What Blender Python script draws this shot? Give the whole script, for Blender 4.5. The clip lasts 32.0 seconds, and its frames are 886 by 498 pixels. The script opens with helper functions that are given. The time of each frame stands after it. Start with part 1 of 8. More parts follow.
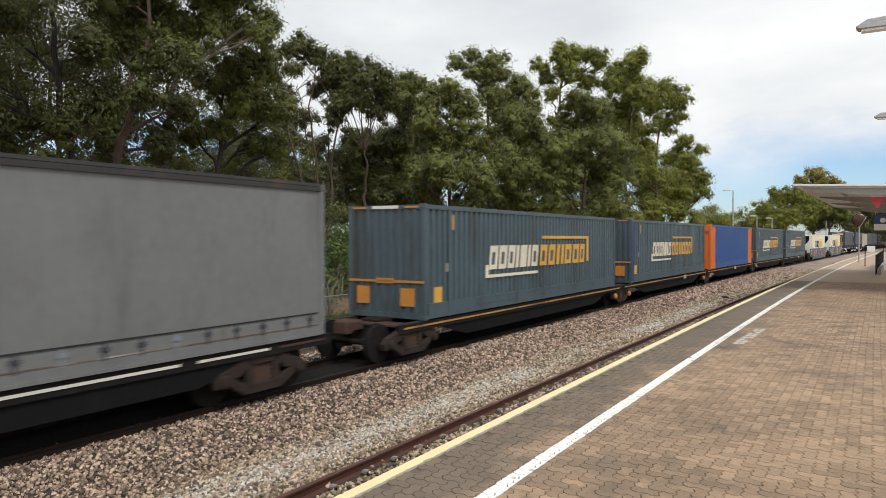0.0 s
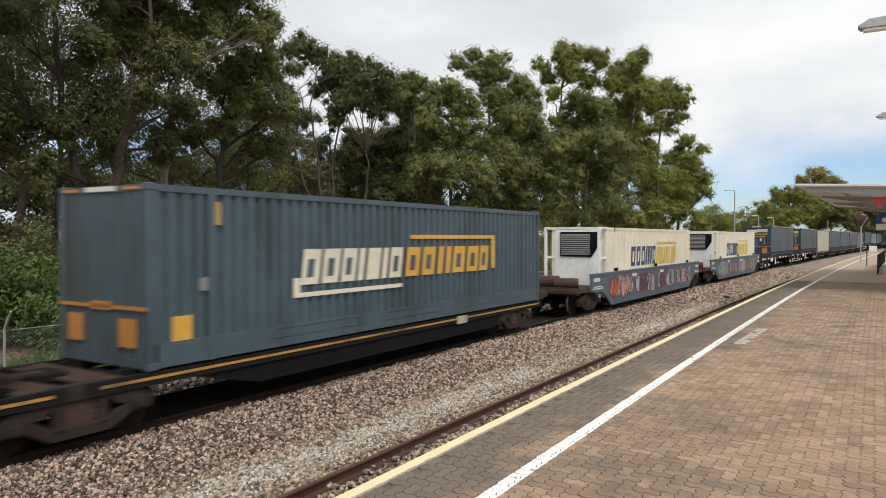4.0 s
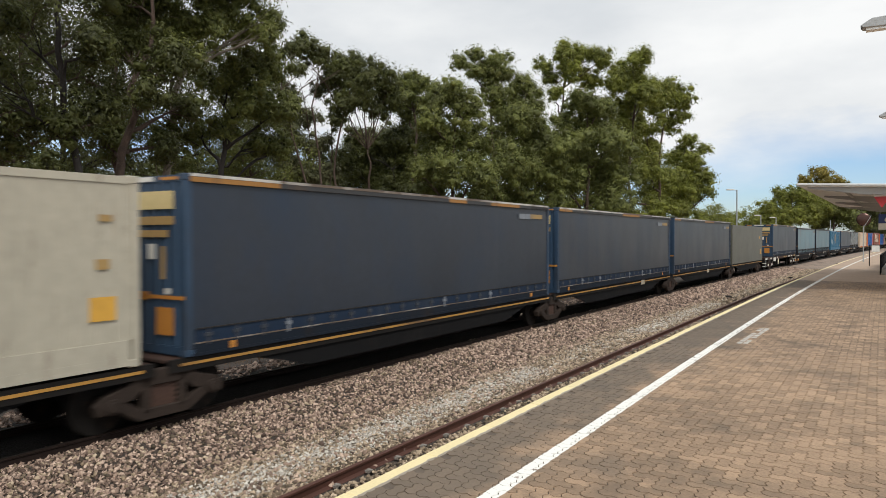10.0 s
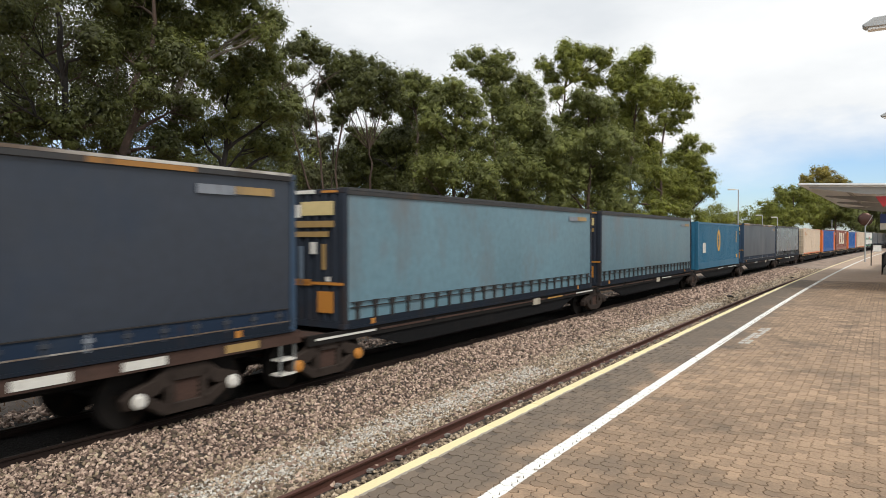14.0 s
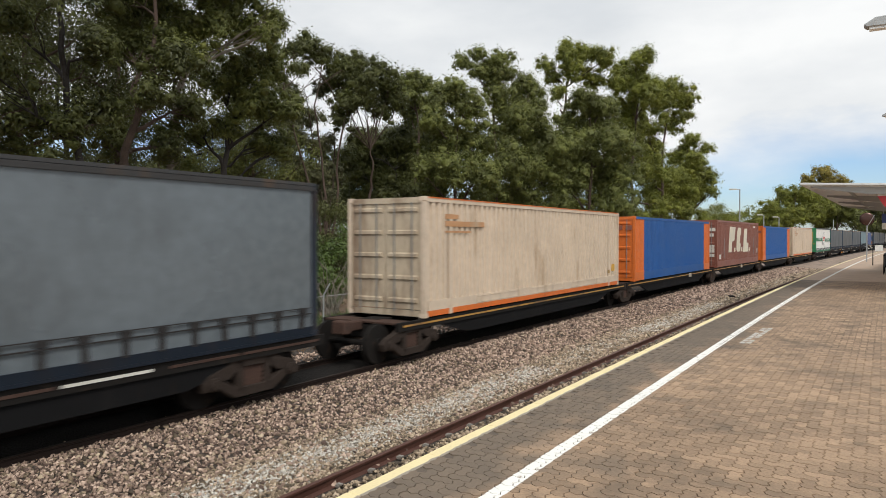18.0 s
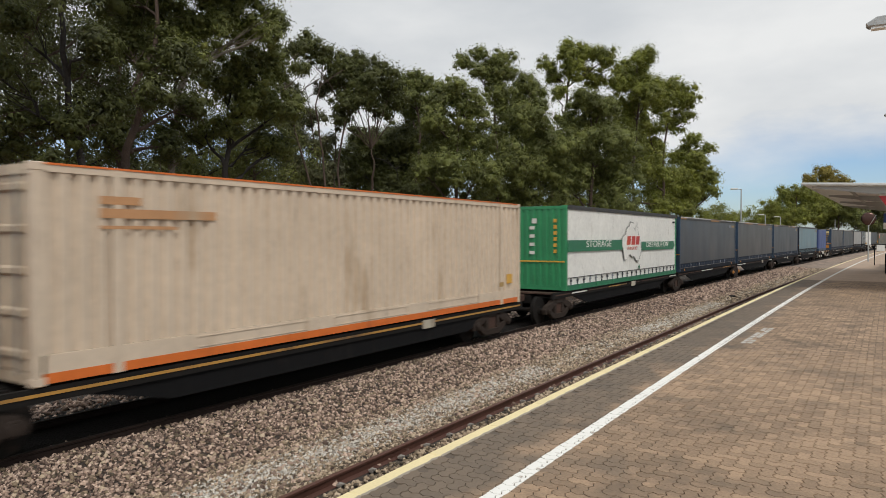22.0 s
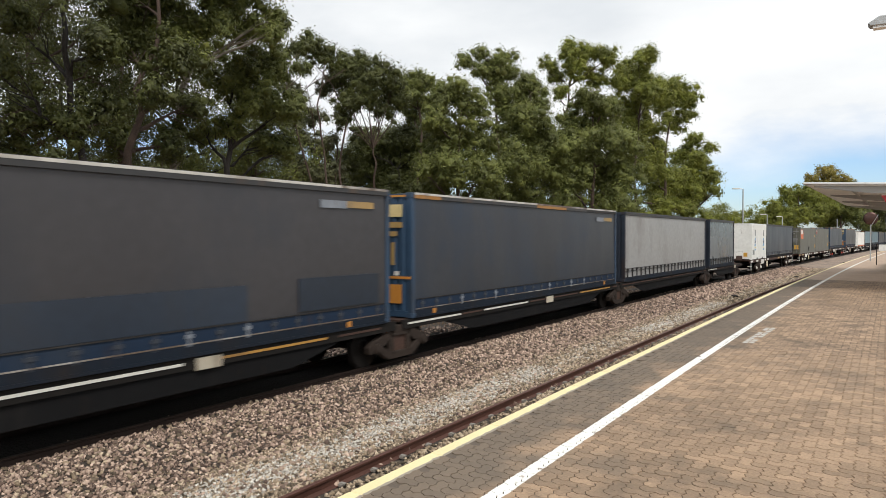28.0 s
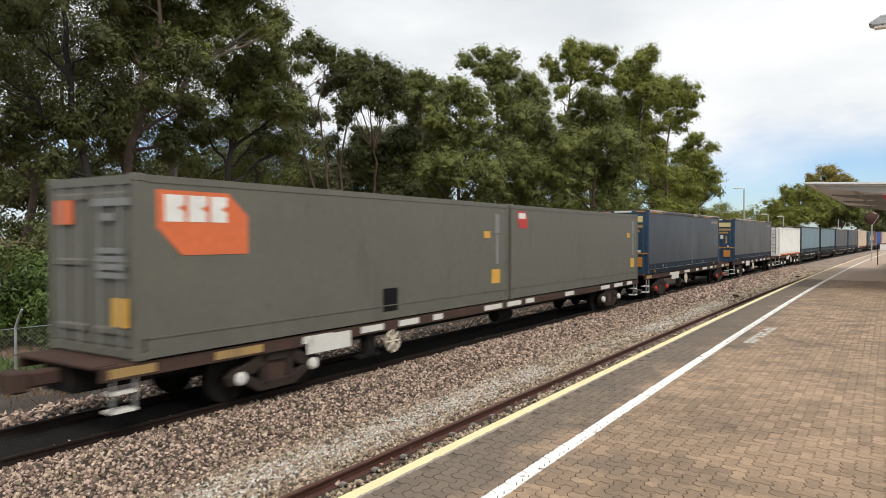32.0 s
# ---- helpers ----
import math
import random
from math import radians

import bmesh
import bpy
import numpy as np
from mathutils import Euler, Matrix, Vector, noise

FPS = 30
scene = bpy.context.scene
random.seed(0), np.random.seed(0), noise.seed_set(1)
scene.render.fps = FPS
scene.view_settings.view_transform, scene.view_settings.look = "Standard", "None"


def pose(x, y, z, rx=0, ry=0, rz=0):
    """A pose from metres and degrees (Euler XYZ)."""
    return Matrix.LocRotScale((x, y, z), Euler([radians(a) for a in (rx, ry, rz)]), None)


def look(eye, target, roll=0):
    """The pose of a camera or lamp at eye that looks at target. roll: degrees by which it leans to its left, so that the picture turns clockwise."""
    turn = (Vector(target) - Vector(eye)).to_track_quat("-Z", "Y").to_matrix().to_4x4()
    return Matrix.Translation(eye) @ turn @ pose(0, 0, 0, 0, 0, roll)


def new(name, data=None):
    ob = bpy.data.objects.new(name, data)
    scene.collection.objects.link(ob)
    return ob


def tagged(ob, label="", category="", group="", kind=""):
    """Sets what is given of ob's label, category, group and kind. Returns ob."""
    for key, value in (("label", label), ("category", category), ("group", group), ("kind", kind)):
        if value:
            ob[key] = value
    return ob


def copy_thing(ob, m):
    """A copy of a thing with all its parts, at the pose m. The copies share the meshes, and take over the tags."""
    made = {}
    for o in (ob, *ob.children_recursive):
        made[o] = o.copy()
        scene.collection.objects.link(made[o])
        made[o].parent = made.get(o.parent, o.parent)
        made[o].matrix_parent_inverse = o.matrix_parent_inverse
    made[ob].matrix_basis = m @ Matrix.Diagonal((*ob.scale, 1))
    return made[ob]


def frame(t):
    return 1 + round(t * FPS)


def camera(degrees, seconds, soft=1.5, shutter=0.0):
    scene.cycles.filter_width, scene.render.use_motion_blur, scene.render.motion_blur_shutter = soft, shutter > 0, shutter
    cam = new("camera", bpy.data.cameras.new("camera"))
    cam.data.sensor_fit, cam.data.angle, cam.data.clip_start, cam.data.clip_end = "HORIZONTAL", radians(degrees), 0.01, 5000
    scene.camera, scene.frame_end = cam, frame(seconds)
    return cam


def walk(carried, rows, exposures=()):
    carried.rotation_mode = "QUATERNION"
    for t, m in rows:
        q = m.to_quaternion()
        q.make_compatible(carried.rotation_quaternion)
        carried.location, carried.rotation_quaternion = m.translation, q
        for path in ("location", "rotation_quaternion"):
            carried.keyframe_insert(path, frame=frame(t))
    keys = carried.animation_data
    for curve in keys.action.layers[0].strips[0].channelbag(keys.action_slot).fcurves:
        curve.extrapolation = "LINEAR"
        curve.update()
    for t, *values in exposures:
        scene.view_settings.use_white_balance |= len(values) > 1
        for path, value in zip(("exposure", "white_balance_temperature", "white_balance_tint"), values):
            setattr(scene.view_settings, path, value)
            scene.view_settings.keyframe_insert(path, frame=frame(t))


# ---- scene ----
# ---- plan: stations s along the line, offsets q to its right, heights z over the main rail ----
BEND, BEND2 = 0.0008509, -5.146e-06
SIDE = 9.487           # camera to the train's side
WIDE = 2.464
CENTRE = -(SIDE + WIDE / 2)
EYE = 3.13
LIFT = 0.14             # the main track over the platform track
SPEED, GAIN = 18.5678, 0.02682  # metres a second, and by how much it rises each second

_s = np.linspace(-800.0, 1000.0, 18001)
_k = BEND + BEND2 * np.clip(_s, -60, 130)
_th = np.concatenate(([0.0], np.cumsum((_k[1:] + _k[:-1]) * 0.05)))
_th -= _th[8000]
_x = np.concatenate(([0.0], np.cumsum((np.sin(_th[1:]) + np.sin(_th[:-1])) * 0.05)))
_y = np.concatenate(([0.0], np.cumsum((np.cos(_th[1:]) + np.cos(_th[:-1])) * 0.05)))
_x -= _x[8000]
_y -= _y[8000]


def bearing(s):
    return float(np.interp(s, _s, _th))


def place(s, q, z=0.0):
    """World point at station s, offset q, height z."""
    a = bearing(s)
    return Vector((float(np.interp(s, _s, _x)) + q * math.cos(a), float(np.interp(s, _s, _y)) - q * math.sin(a), z))


def stand(s, q, z=0.0, turn=0.0):
    """Pose at a station: local y runs away along the line, local x to its right."""
    return Matrix.Translation(place(s, q, z)) @ Matrix.Rotation(radians(turn) - bearing(s), 4, "Z")


# ---- camera ----
cam = camera(65.106, 32.0, soft=0.7, shutter=0.22)
HEAD, PITCH, ROLL = 32.0615, -1.0654, 0.0


def aim(right, down):
    return Matrix.Translation((0, 0, EYE)) @ Matrix.Rotation(radians(HEAD) - right, 4, "Z") @ Matrix.Rotation(radians(90 + PITCH) - down, 4, "X") @ Matrix.Rotation(radians(-ROLL), 4, "Z")


walk(cam, [(t, aim(0.01329 * (1 - t / 32) ** 1.15, -0.00242 * (1 - t / 32))) for t in (0, 4, 8, 12, 16, 20, 24, 28, 32)],
     exposures=[(0, 0.17), (3.3, 0.17), (6, -0.04), (7, -0.04), (8, 0.25), (9, 0.21), (10, 0.10), (11, 0.28), (12, 0.28), (13, 0.24), (14, 0.25), (17, 0.23), (18, 0.12), (19, -0.07), (20, 0.17), (21, 0.12),
                (22, -0.12), (23, -0.19), (24, 0.08), (25, 0.29), (28, 0.28), (29, 0.24), (30, 0.12), (31, -0.09), (32, 0.23)])

# ---- light ----
world = bpy.data.worlds.new("sky")
scene.world = world
world.use_nodes = True
wn, wl = world.node_tree.nodes, world.node_tree.links
wn.clear()
sky = wn.new("ShaderNodeTexSky")
sky.sky_type, sky.sun_disc, sky.sun_elevation, sky.sun_rotation = "NISHITA", False, radians(48), radians(131)
sky.dust_density, sky.air_density = 0.6, 1.0
coord = wn.new("ShaderNodeTexCoord")
stretch = wn.new("ShaderNodeMapping")
stretch.inputs["Scale"].default_value = (1.0, 1.0, 2.6)
wl.new(coord.outputs["Generated"], stretch.inputs["Vector"])
cloud = wn.new("ShaderNodeTexNoise")
cloud.inputs["Scale"].default_value, cloud.inputs["Detail"].default_value, cloud.inputs["Roughness"].default_value = 2.2, 7.0, 0.52
wl.new(stretch.outputs["Vector"], cloud.inputs["Vector"])
sep = wn.new("ShaderNodeSeparateXYZ")
wl.new(coord.outputs["Generated"], sep.inputs["Vector"])
lift = wn.new("ShaderNodeMapRange")
lift.inputs["From Min"].default_value, lift.inputs["From Max"].default_value = 0.04, 0.24
lift.inputs["To Min"].default_value, lift.inputs["To Max"].default_value = -0.14, 0.32
wl.new(sep.outputs["Z"], lift.inputs["Value"])
add = wn.new("ShaderNodeMath")
wl.new(cloud.outputs["Fac"], add.inputs[0])
wl.new(lift.outputs["Result"], add.inputs[1])
cover = wn.new("ShaderNodeValToRGB")
cover.color_ramp.elements[0].position, cover.color_ramp.elements[1].position = 0.36, 0.62
wl.new(add.outputs["Value"], cover.inputs["Fac"])
shade = wn.new("ShaderNodeValToRGB")
shade.color_ramp.elements[0].position, shade.color_ramp.elements[1].position = 0.36, 0.62
shade.color_ramp.elements[0].color, shade.color_ramp.elements[1].color = (6.6, 6.9, 7.2, 1), (8.9, 9.0, 9.0, 1)
wl.new(cloud.outputs["Fac"], shade.inputs["Fac"])
blend = wn.new("ShaderNodeMix")
blend.data_type = "RGBA"
wl.new(cover.outputs["Color"], blend.inputs["Factor"])
cool = wn.new("ShaderNodeMix")
cool.data_type, cool.blend_type = "RGBA", "MULTIPLY"
cool.inputs["Factor"].default_value = 1.0
cool.inputs["B"].default_value = (0.86, 1.0, 1.25, 1)
wl.new(sky.outputs["Color"], cool.inputs["A"])
wl.new(cool.outputs["Result"], blend.inputs["A"])
wl.new(shade.outputs["Color"], blend.inputs["B"])
back = wn.new("ShaderNodeBackground")
back.inputs["Strength"].default_value = 0.1
wl.new(blend.outputs["Result"], back.inputs["Color"])
wl.new(back.outputs["Background"], wn.new("ShaderNodeOutputWorld").inputs["Surface"])

sun = new("sun", bpy.data.lights.new("sun", "SUN"))
sun.data.energy, sun.data.angle, sun.data.color = 2.1, radians(20), (1.0, 0.96, 0.9)
sun.matrix_world = look((0, 0, 0), (-0.57, 0.5, -0.85))


# ---- materials ----
def surface(name, colour, rough=0.7, metal=0.0, spread=0.12, grain=30.0, blotch=1.5, bump=0.15, stain=None, stain_cover=0.4, random_tint=0.0, depth=0.004, streak=0.0, vec="Object"):
    """A procedural surface: a base colour with grain and blotches, and stains of another colour where given."""
    m = bpy.data.materials.new(name)
    m.use_nodes = True
    nodes, links = m.node_tree.nodes, m.node_tree.links
    bsdf = nodes["Principled BSDF"]
    tc = nodes.new("ShaderNodeTexCoord")
    if vec == "Object":
        out = tc.outputs["Object"]
    else:
        out = nodes.new("ShaderNodeNewGeometry").outputs["Position"]
    fine = nodes.new("ShaderNodeTexNoise")
    fine.inputs["Scale"].default_value, fine.inputs["Detail"].default_value = grain, 4.0
    links.new(out, fine.inputs["Vector"])
    wide = nodes.new("ShaderNodeTexNoise")
    wide.inputs["Scale"].default_value, wide.inputs["Detail"].default_value = blotch, 5.0
    links.new(out, wide.inputs["Vector"])
    summed = nodes.new("ShaderNodeMath")
    links.new(fine.outputs["Fac"], summed.inputs[0])
    links.new(wide.outputs["Fac"], summed.inputs[1])
    span = nodes.new("ShaderNodeMapRange")
    span.inputs["From Min"].default_value, span.inputs["From Max"].default_value = 0.6, 1.4
    span.inputs["To Min"].default_value, span.inputs["To Max"].default_value = 1 - spread, 1 + spread
    links.new(summed.outputs["Value"], span.inputs["Value"])
    value = span.outputs["Result"]
    if random_tint:
        info = nodes.new("ShaderNodeObjectInfo")
        r = nodes.new("ShaderNodeMapRange")
        r.inputs["To Min"].default_value, r.inputs["To Max"].default_value = 1 - random_tint, 1 + random_tint
        links.new(info.outputs["Random"], r.inputs["Value"])
        times = nodes.new("ShaderNodeMath")
        times.operation = "MULTIPLY"
        links.new(value, times.inputs[0])
        links.new(r.outputs["Result"], times.inputs[1])
        value = times.outputs["Value"]
    hsv = nodes.new("ShaderNodeHueSaturation")
    hsv.inputs["Color"].default_value = (*colour, 1)
    links.new(value, hsv.inputs["Value"])
    col = hsv.outputs["Color"]
    if stain:
        sm = nodes.new("ShaderNodeMapping")
        sm.inputs["Scale"].default_value = (1.0, 1.0, 1.0 - 0.85 * streak)
        links.new(out, sm.inputs["Vector"])
        dirt = nodes.new("ShaderNodeTexNoise")
        dirt.inputs["Scale"].default_value, dirt.inputs["Detail"].default_value, dirt.inputs["Roughness"].default_value = blotch * 1.7, 8.0, 0.65
        links.new(sm.outputs["Vector"], dirt.inputs["Vector"])
        ramp = nodes.new("ShaderNodeValToRGB")
        ramp.color_ramp.elements[0].position, ramp.color_ramp.elements[1].position = 0.72 - 0.45 * stain_cover, 0.85 - 0.3 * stain_cover
        links.new(dirt.outputs["Fac"], ramp.inputs["Fac"])
        mix = nodes.new("ShaderNodeMix")
        mix.data_type = "RGBA"
        mix.inputs["B"].default_value = (*stain, 1)
        links.new(ramp.outputs["Color"], mix.inputs["Factor"])
        links.new(col, mix.inputs["A"])
        col = mix.outputs["Result"]
    links.new(col, bsdf.inputs["Base Color"])
    bsdf.inputs["Metallic"].default_value = metal
    rr = nodes.new("ShaderNodeMapRange")
    rr.inputs["To Min"].default_value, rr.inputs["To Max"].default_value = max(0.05, rough - 0.12), min(1, rough + 0.12)
    links.new(wide.outputs["Fac"], rr.inputs["Value"])
    links.new(rr.outputs["Result"], bsdf.inputs["Roughness"])
    if bump:
        b = nodes.new("ShaderNodeBump")
        b.inputs["Strength"].default_value, b.inputs["Distance"].default_value = bump, depth
        links.new(fine.outputs["Fac"], b.inputs["Height"])
        links.new(b.outputs["Normal"], bsdf.inputs["Normal"])
    return m


def slab(bm, x0, x1, y0, y1, z0, z1):
    """A box between the given limits."""
    v = [bm.verts.new((x, y, z)) for x in (x0, x1) for y in (y0, y1) for z in (z0, z1)]
    for f in ((0, 1, 3, 2), (4, 6, 7, 5), (0, 4, 5, 1), (2, 3, 7, 6), (0, 2, 6, 4), (1, 5, 7, 3)):
        bm.faces.new([v[i] for i in f])
    return v


def drum(bm, centre, axis, radius, length, sides=16, radius2=None):
    """A cylinder or cone of that axis, centred."""
    a = Vector(axis).normalized()
    m = Matrix.Translation(centre) @ a.to_track_quat("Z", "Y").to_matrix().to_4x4()
    bmesh.ops.create_cone(bm, cap_ends=True, segments=sides, radius1=radius, radius2=radius if radius2 is None else radius2, depth=length, matrix=m)


def prism(bm, outline, axis, a, b):
    """An outline of (u, v) pushed out along an axis from a to b: axis x takes (y, z), y takes (x, z), z takes (x, y)."""
    def at(u, v, w):
        return {"x": (w, u, v), "y": (u, w, v), "z": (u, v, w)}[axis]
    lo = [bm.verts.new(at(u, v, a)) for u, v in outline]
    hi = [bm.verts.new(at(u, v, b)) for u, v in outline]
    n = len(outline)
    bm.faces.new(lo)
    bm.faces.new(hi[::-1])
    for i in range(n):
        bm.faces.new((lo[i], hi[i], hi[(i + 1) % n], lo[(i + 1) % n]))


def finish(bm, name, material, bevel=0.0, smooth=False):
    bmesh.ops.recalc_face_normals(bm, faces=bm.faces)
    me = bpy.data.meshes.new(name)
    if bevel:
        bmesh.ops.bevel(bm, geom=[e for e in bm.edges if e.is_manifold and e.calc_face_angle(0) > 0.6], offset=bevel, segments=1, affect="EDGES")
    bm.to_mesh(me)
    bm.free()
    if smooth:
        me.shade_smooth()
    me.materials.append(material)
    return me


def part(name, bm, material, parent, label="", bevel=0.0, smooth=False):
    """Links a bmesh as one mesh object under its thing."""
    ob = new(name, finish(bm, name, material, bevel, smooth))
    ob.parent = parent
    if label:
        tagged(ob, label)
    return ob


def again(name, mesh, parent, m=None, label=""):
    """Another part on a mesh that is already there."""
    ob = new(name, mesh)
    ob.parent = parent
    if m is not None:
        ob.matrix_local = m
    if label:
        tagged(ob, label)
    return ob


def thing(name, label, category, group="", kind=""):
    return tagged(new(name), label, category, group, kind)


def ribbon(name, profile, s0, s1, step, material, closed=False, kind="structure", smooth=False):
    """A strip along the line: profile points (q, z), swept from s0 to s1."""
    n = max(2, int((s1 - s0) / step) + 1)
    verts, faces, w = [], [], len(profile)
    for i in range(n):
        s = s0 + (s1 - s0) * i / (n - 1)
        for q, z in profile:
            verts.append(place(s, q, z))
    for i in range(n - 1):
        for j in range(w if closed else w - 1):
            a, b = i * w + j, i * w + (j + 1) % w
            faces.append((a, b, b + w, a + w))
    me = bpy.data.meshes.new(name)
    me.from_pydata(verts, [], faces)
    me.materials.append(material)
    if smooth:
        me.shade_smooth()
    ob = new(name, me)
    if kind:
        tagged(ob, kind=kind)
    return ob

# ---- colours ----
M = {}
M["earth"] = surface("leaf litter", (0.185, 0.12, 0.075), 0.95, spread=0.45, grain=6, blotch=0.25, bump=0.6, stain=(0.07, 0.075, 0.03), stain_cover=0.35, depth=0.05)
# near bed is darkened to paint the shade in the gaps between stones
M["ballast"] = surface("ballast bed with gap shade", (0.05, 0.038, 0.03), 0.95, spread=0.5, grain=22, blotch=0.5, bump=1.0, stain=(0.10, 0.08, 0.07), stain_cover=0.4, depth=0.05)
# far bed has the stones' average tone, without that painted shade
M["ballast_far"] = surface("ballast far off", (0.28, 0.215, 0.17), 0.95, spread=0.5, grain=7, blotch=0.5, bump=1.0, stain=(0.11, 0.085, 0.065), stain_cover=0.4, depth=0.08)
M["rail"] = surface("rusty rail", (0.11, 0.05, 0.037), 0.6, 0.4, spread=0.25, grain=40, blotch=3, bump=0.2)
M["railhead"] = surface("worn rail head", (0.11, 0.06, 0.05), 0.4, 0.8, spread=0.2)
M["concrete"] = surface("grey concrete", (0.33, 0.31, 0.28), 0.85, spread=0.18, grain=60, blotch=1.2, bump=0.3, stain=(0.16, 0.15, 0.135), stain_cover=0.4)
M["sleeper"] = surface("concrete sleeper", (0.26, 0.24, 0.215), 0.9, spread=0.2, grain=40, blotch=2, stain=(0.13, 0.1, 0.08), stain_cover=0.5)
M["yellow"] = surface("worn yellow paint", (0.72, 0.60, 0.29), 0.75, spread=0.12, grain=50, blotch=1.5, bump=0.25, stain=(0.33, 0.3, 0.24), stain_cover=0.22)
M["sand"] = surface("joint sand", (0.11, 0.085, 0.065), 0.95, spread=0.3, grain=80)
M["steel"] = surface("dark underframe steel", (0.013, 0.0115, 0.0105), 0.85, 0.0, spread=0.3, grain=20, blotch=2, stain=(0.045, 0.03, 0.021), stain_cover=0.3)
M["rust"] = surface("brown wagon paint", (0.07, 0.042, 0.033), 0.8, 0.1, spread=0.3, grain=25, blotch=1.5, stain=(0.05, 0.035, 0.03), stain_cover=0.45)
M["bogie"] = surface("brown bogie steel", (0.033, 0.0245, 0.02), 0.85, 0.0, spread=0.35, grain=20, blotch=3, stain=(0.025, 0.019, 0.017), stain_cover=0.4)
M["tread"] = surface("polished wheel tread", (0.4, 0.38, 0.36), 0.35, 0.9, spread=0.1)
M["white"] = surface("dirty white paint", (0.62, 0.6, 0.55), 0.6, spread=0.1, grain=30, blotch=2, stain=(0.3, 0.26, 0.2), stain_cover=0.3)
M["amber"] = surface("amber reflector paint", (0.46, 0.19, 0.03), 0.55, spread=0.15, stain=(0.25, 0.13, 0.05), stain_cover=0.25)


def coat(name, colour, dirt=(0.08, 0.07, 0.06), cover=0.2, rough=0.5):
    """Weathered paint or sheet on a container, with streaks running down."""
    m = M[name] = surface(name, colour, rough, spread=0.14, grain=6, blotch=0.7, bump=0.05, stain=dirt, stain_cover=cover, streak=0.9)
    # thin rust runs and chips
    nodes, links = m.node_tree.nodes, m.node_tree.links
    bsdf = nodes["Principled BSDF"]
    tc, mp, nz, ramp, mix = (nodes.new("ShaderNode" + k) for k in ("TexCoord", "Mapping", "TexNoise", "ValToRGB", "Mix"))
    mp.inputs["Scale"].default_value = (1.0, 1.0, 0.16)
    links.new(tc.outputs["Object"], mp.inputs["Vector"])
    nz.inputs["Scale"].default_value, nz.inputs["Detail"].default_value, nz.inputs["Roughness"].default_value = 7.0, 6.0, 0.7
    links.new(mp.outputs["Vector"], nz.inputs["Vector"])
    ramp.color_ramp.elements[0].position, ramp.color_ramp.elements[1].position = 0.6, 0.75
    ramp.color_ramp.elements[1].color = (0.75, 0.75, 0.75, 1)
    links.new(nz.outputs["Fac"], ramp.inputs["Fac"])
    mix.data_type = "RGBA"
    mix.inputs["B"].default_value = (colour[0] * 0.3 + 0.035, colour[1] * 0.25 + 0.02, colour[2] * 0.22 + 0.012, 1)
    links.new(ramp.outputs["Color"], mix.inputs["Factor"])
    links.new(bsdf.inputs["Base Color"].links[0].from_socket, mix.inputs["A"])
    links.new(mix.outputs["Result"], bsdf.inputs["Base Color"])


def cloth_coat(name, colour, smear, cover=0.5, rough=0.36):
    """Coated curtain cloth: dull dark base with a sheen, smeared with road film."""
    M[name] = surface(name, colour, rough, spread=0.22, grain=5, blotch=0.32, bump=0.1, stain=smear, stain_cover=cover, streak=0.6, random_tint=0.14, depth=0.006)
    M[name].node_tree.nodes["Principled BSDF"].inputs["Specular IOR Level"].default_value = 0.5


coat("slate", (0.06, 0.09, 0.108), (0.04, 0.048, 0.053), 0.45, 0.42)
cloth_coat("charcoal", (0.034, 0.037, 0.045), (0.018, 0.029, 0.05), 0.5)
cloth_coat("midnight", (0.019, 0.027, 0.041), (0.03, 0.033, 0.04), 0.4)
coat("navy", (0.024, 0.052, 0.095), (0.026, 0.024, 0.024), 0.45)
coat("ash", (0.20, 0.205, 0.20), (0.12, 0.12, 0.12), 0.3)
coat("dove", (0.15, 0.155, 0.155), (0.095, 0.095, 0.095), 0.35)
coat("sage", (0.112, 0.108, 0.086), (0.085, 0.08, 0.066), 0.3)
coat("beige", (0.41, 0.38, 0.305), (0.28, 0.2, 0.13), 0.28)
coat("cream", (0.74, 0.66, 0.52), (0.52, 0.40, 0.25), 0.25)
cloth_coat("sky_sheet", (0.115, 0.205, 0.25), (0.125, 0.14, 0.15), 0.42, 0.34)
cloth_coat("silver_sheet", (0.30, 0.295, 0.29), (0.19, 0.175, 0.16), 0.4)
cloth_coat("mist_sheet", (0.105, 0.122, 0.135), (0.08, 0.088, 0.095), 0.42, 0.26)
coat("peach", (0.58, 0.47, 0.36), (0.30, 0.2, 0.11), 0.28)
coat("cobalt", (0.02, 0.072, 0.235), (0.025, 0.05, 0.14), 0.2)
coat("ultramarine", (0.008, 0.082, 0.285), (0.015, 0.06, 0.18), 0.2, 0.6)
coat("teal", (0.02, 0.12, 0.21), (0.02, 0.06, 0.10), 0.2)
coat("tarp", (0.045, 0.075, 0.21), (0.03, 0.04, 0.10), 0.3)
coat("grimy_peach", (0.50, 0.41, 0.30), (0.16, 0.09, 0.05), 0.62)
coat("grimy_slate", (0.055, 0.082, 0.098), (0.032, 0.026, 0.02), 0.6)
coat("orange", (0.60, 0.14, 0.022), (0.34, 0.09, 0.03), 0.25)
coat("brick_red", (0.235, 0.085, 0.058), (0.13, 0.05, 0.04), 0.3)
coat("snow", (0.74, 0.73, 0.69), (0.45, 0.42, 0.36), 0.18)
coat("green", (0.03, 0.22, 0.09), (0.03, 0.10, 0.05), 0.2)
coat("well_blue", (0.085, 0.115, 0.14), (0.09, 0.08, 0.07), 0.35)

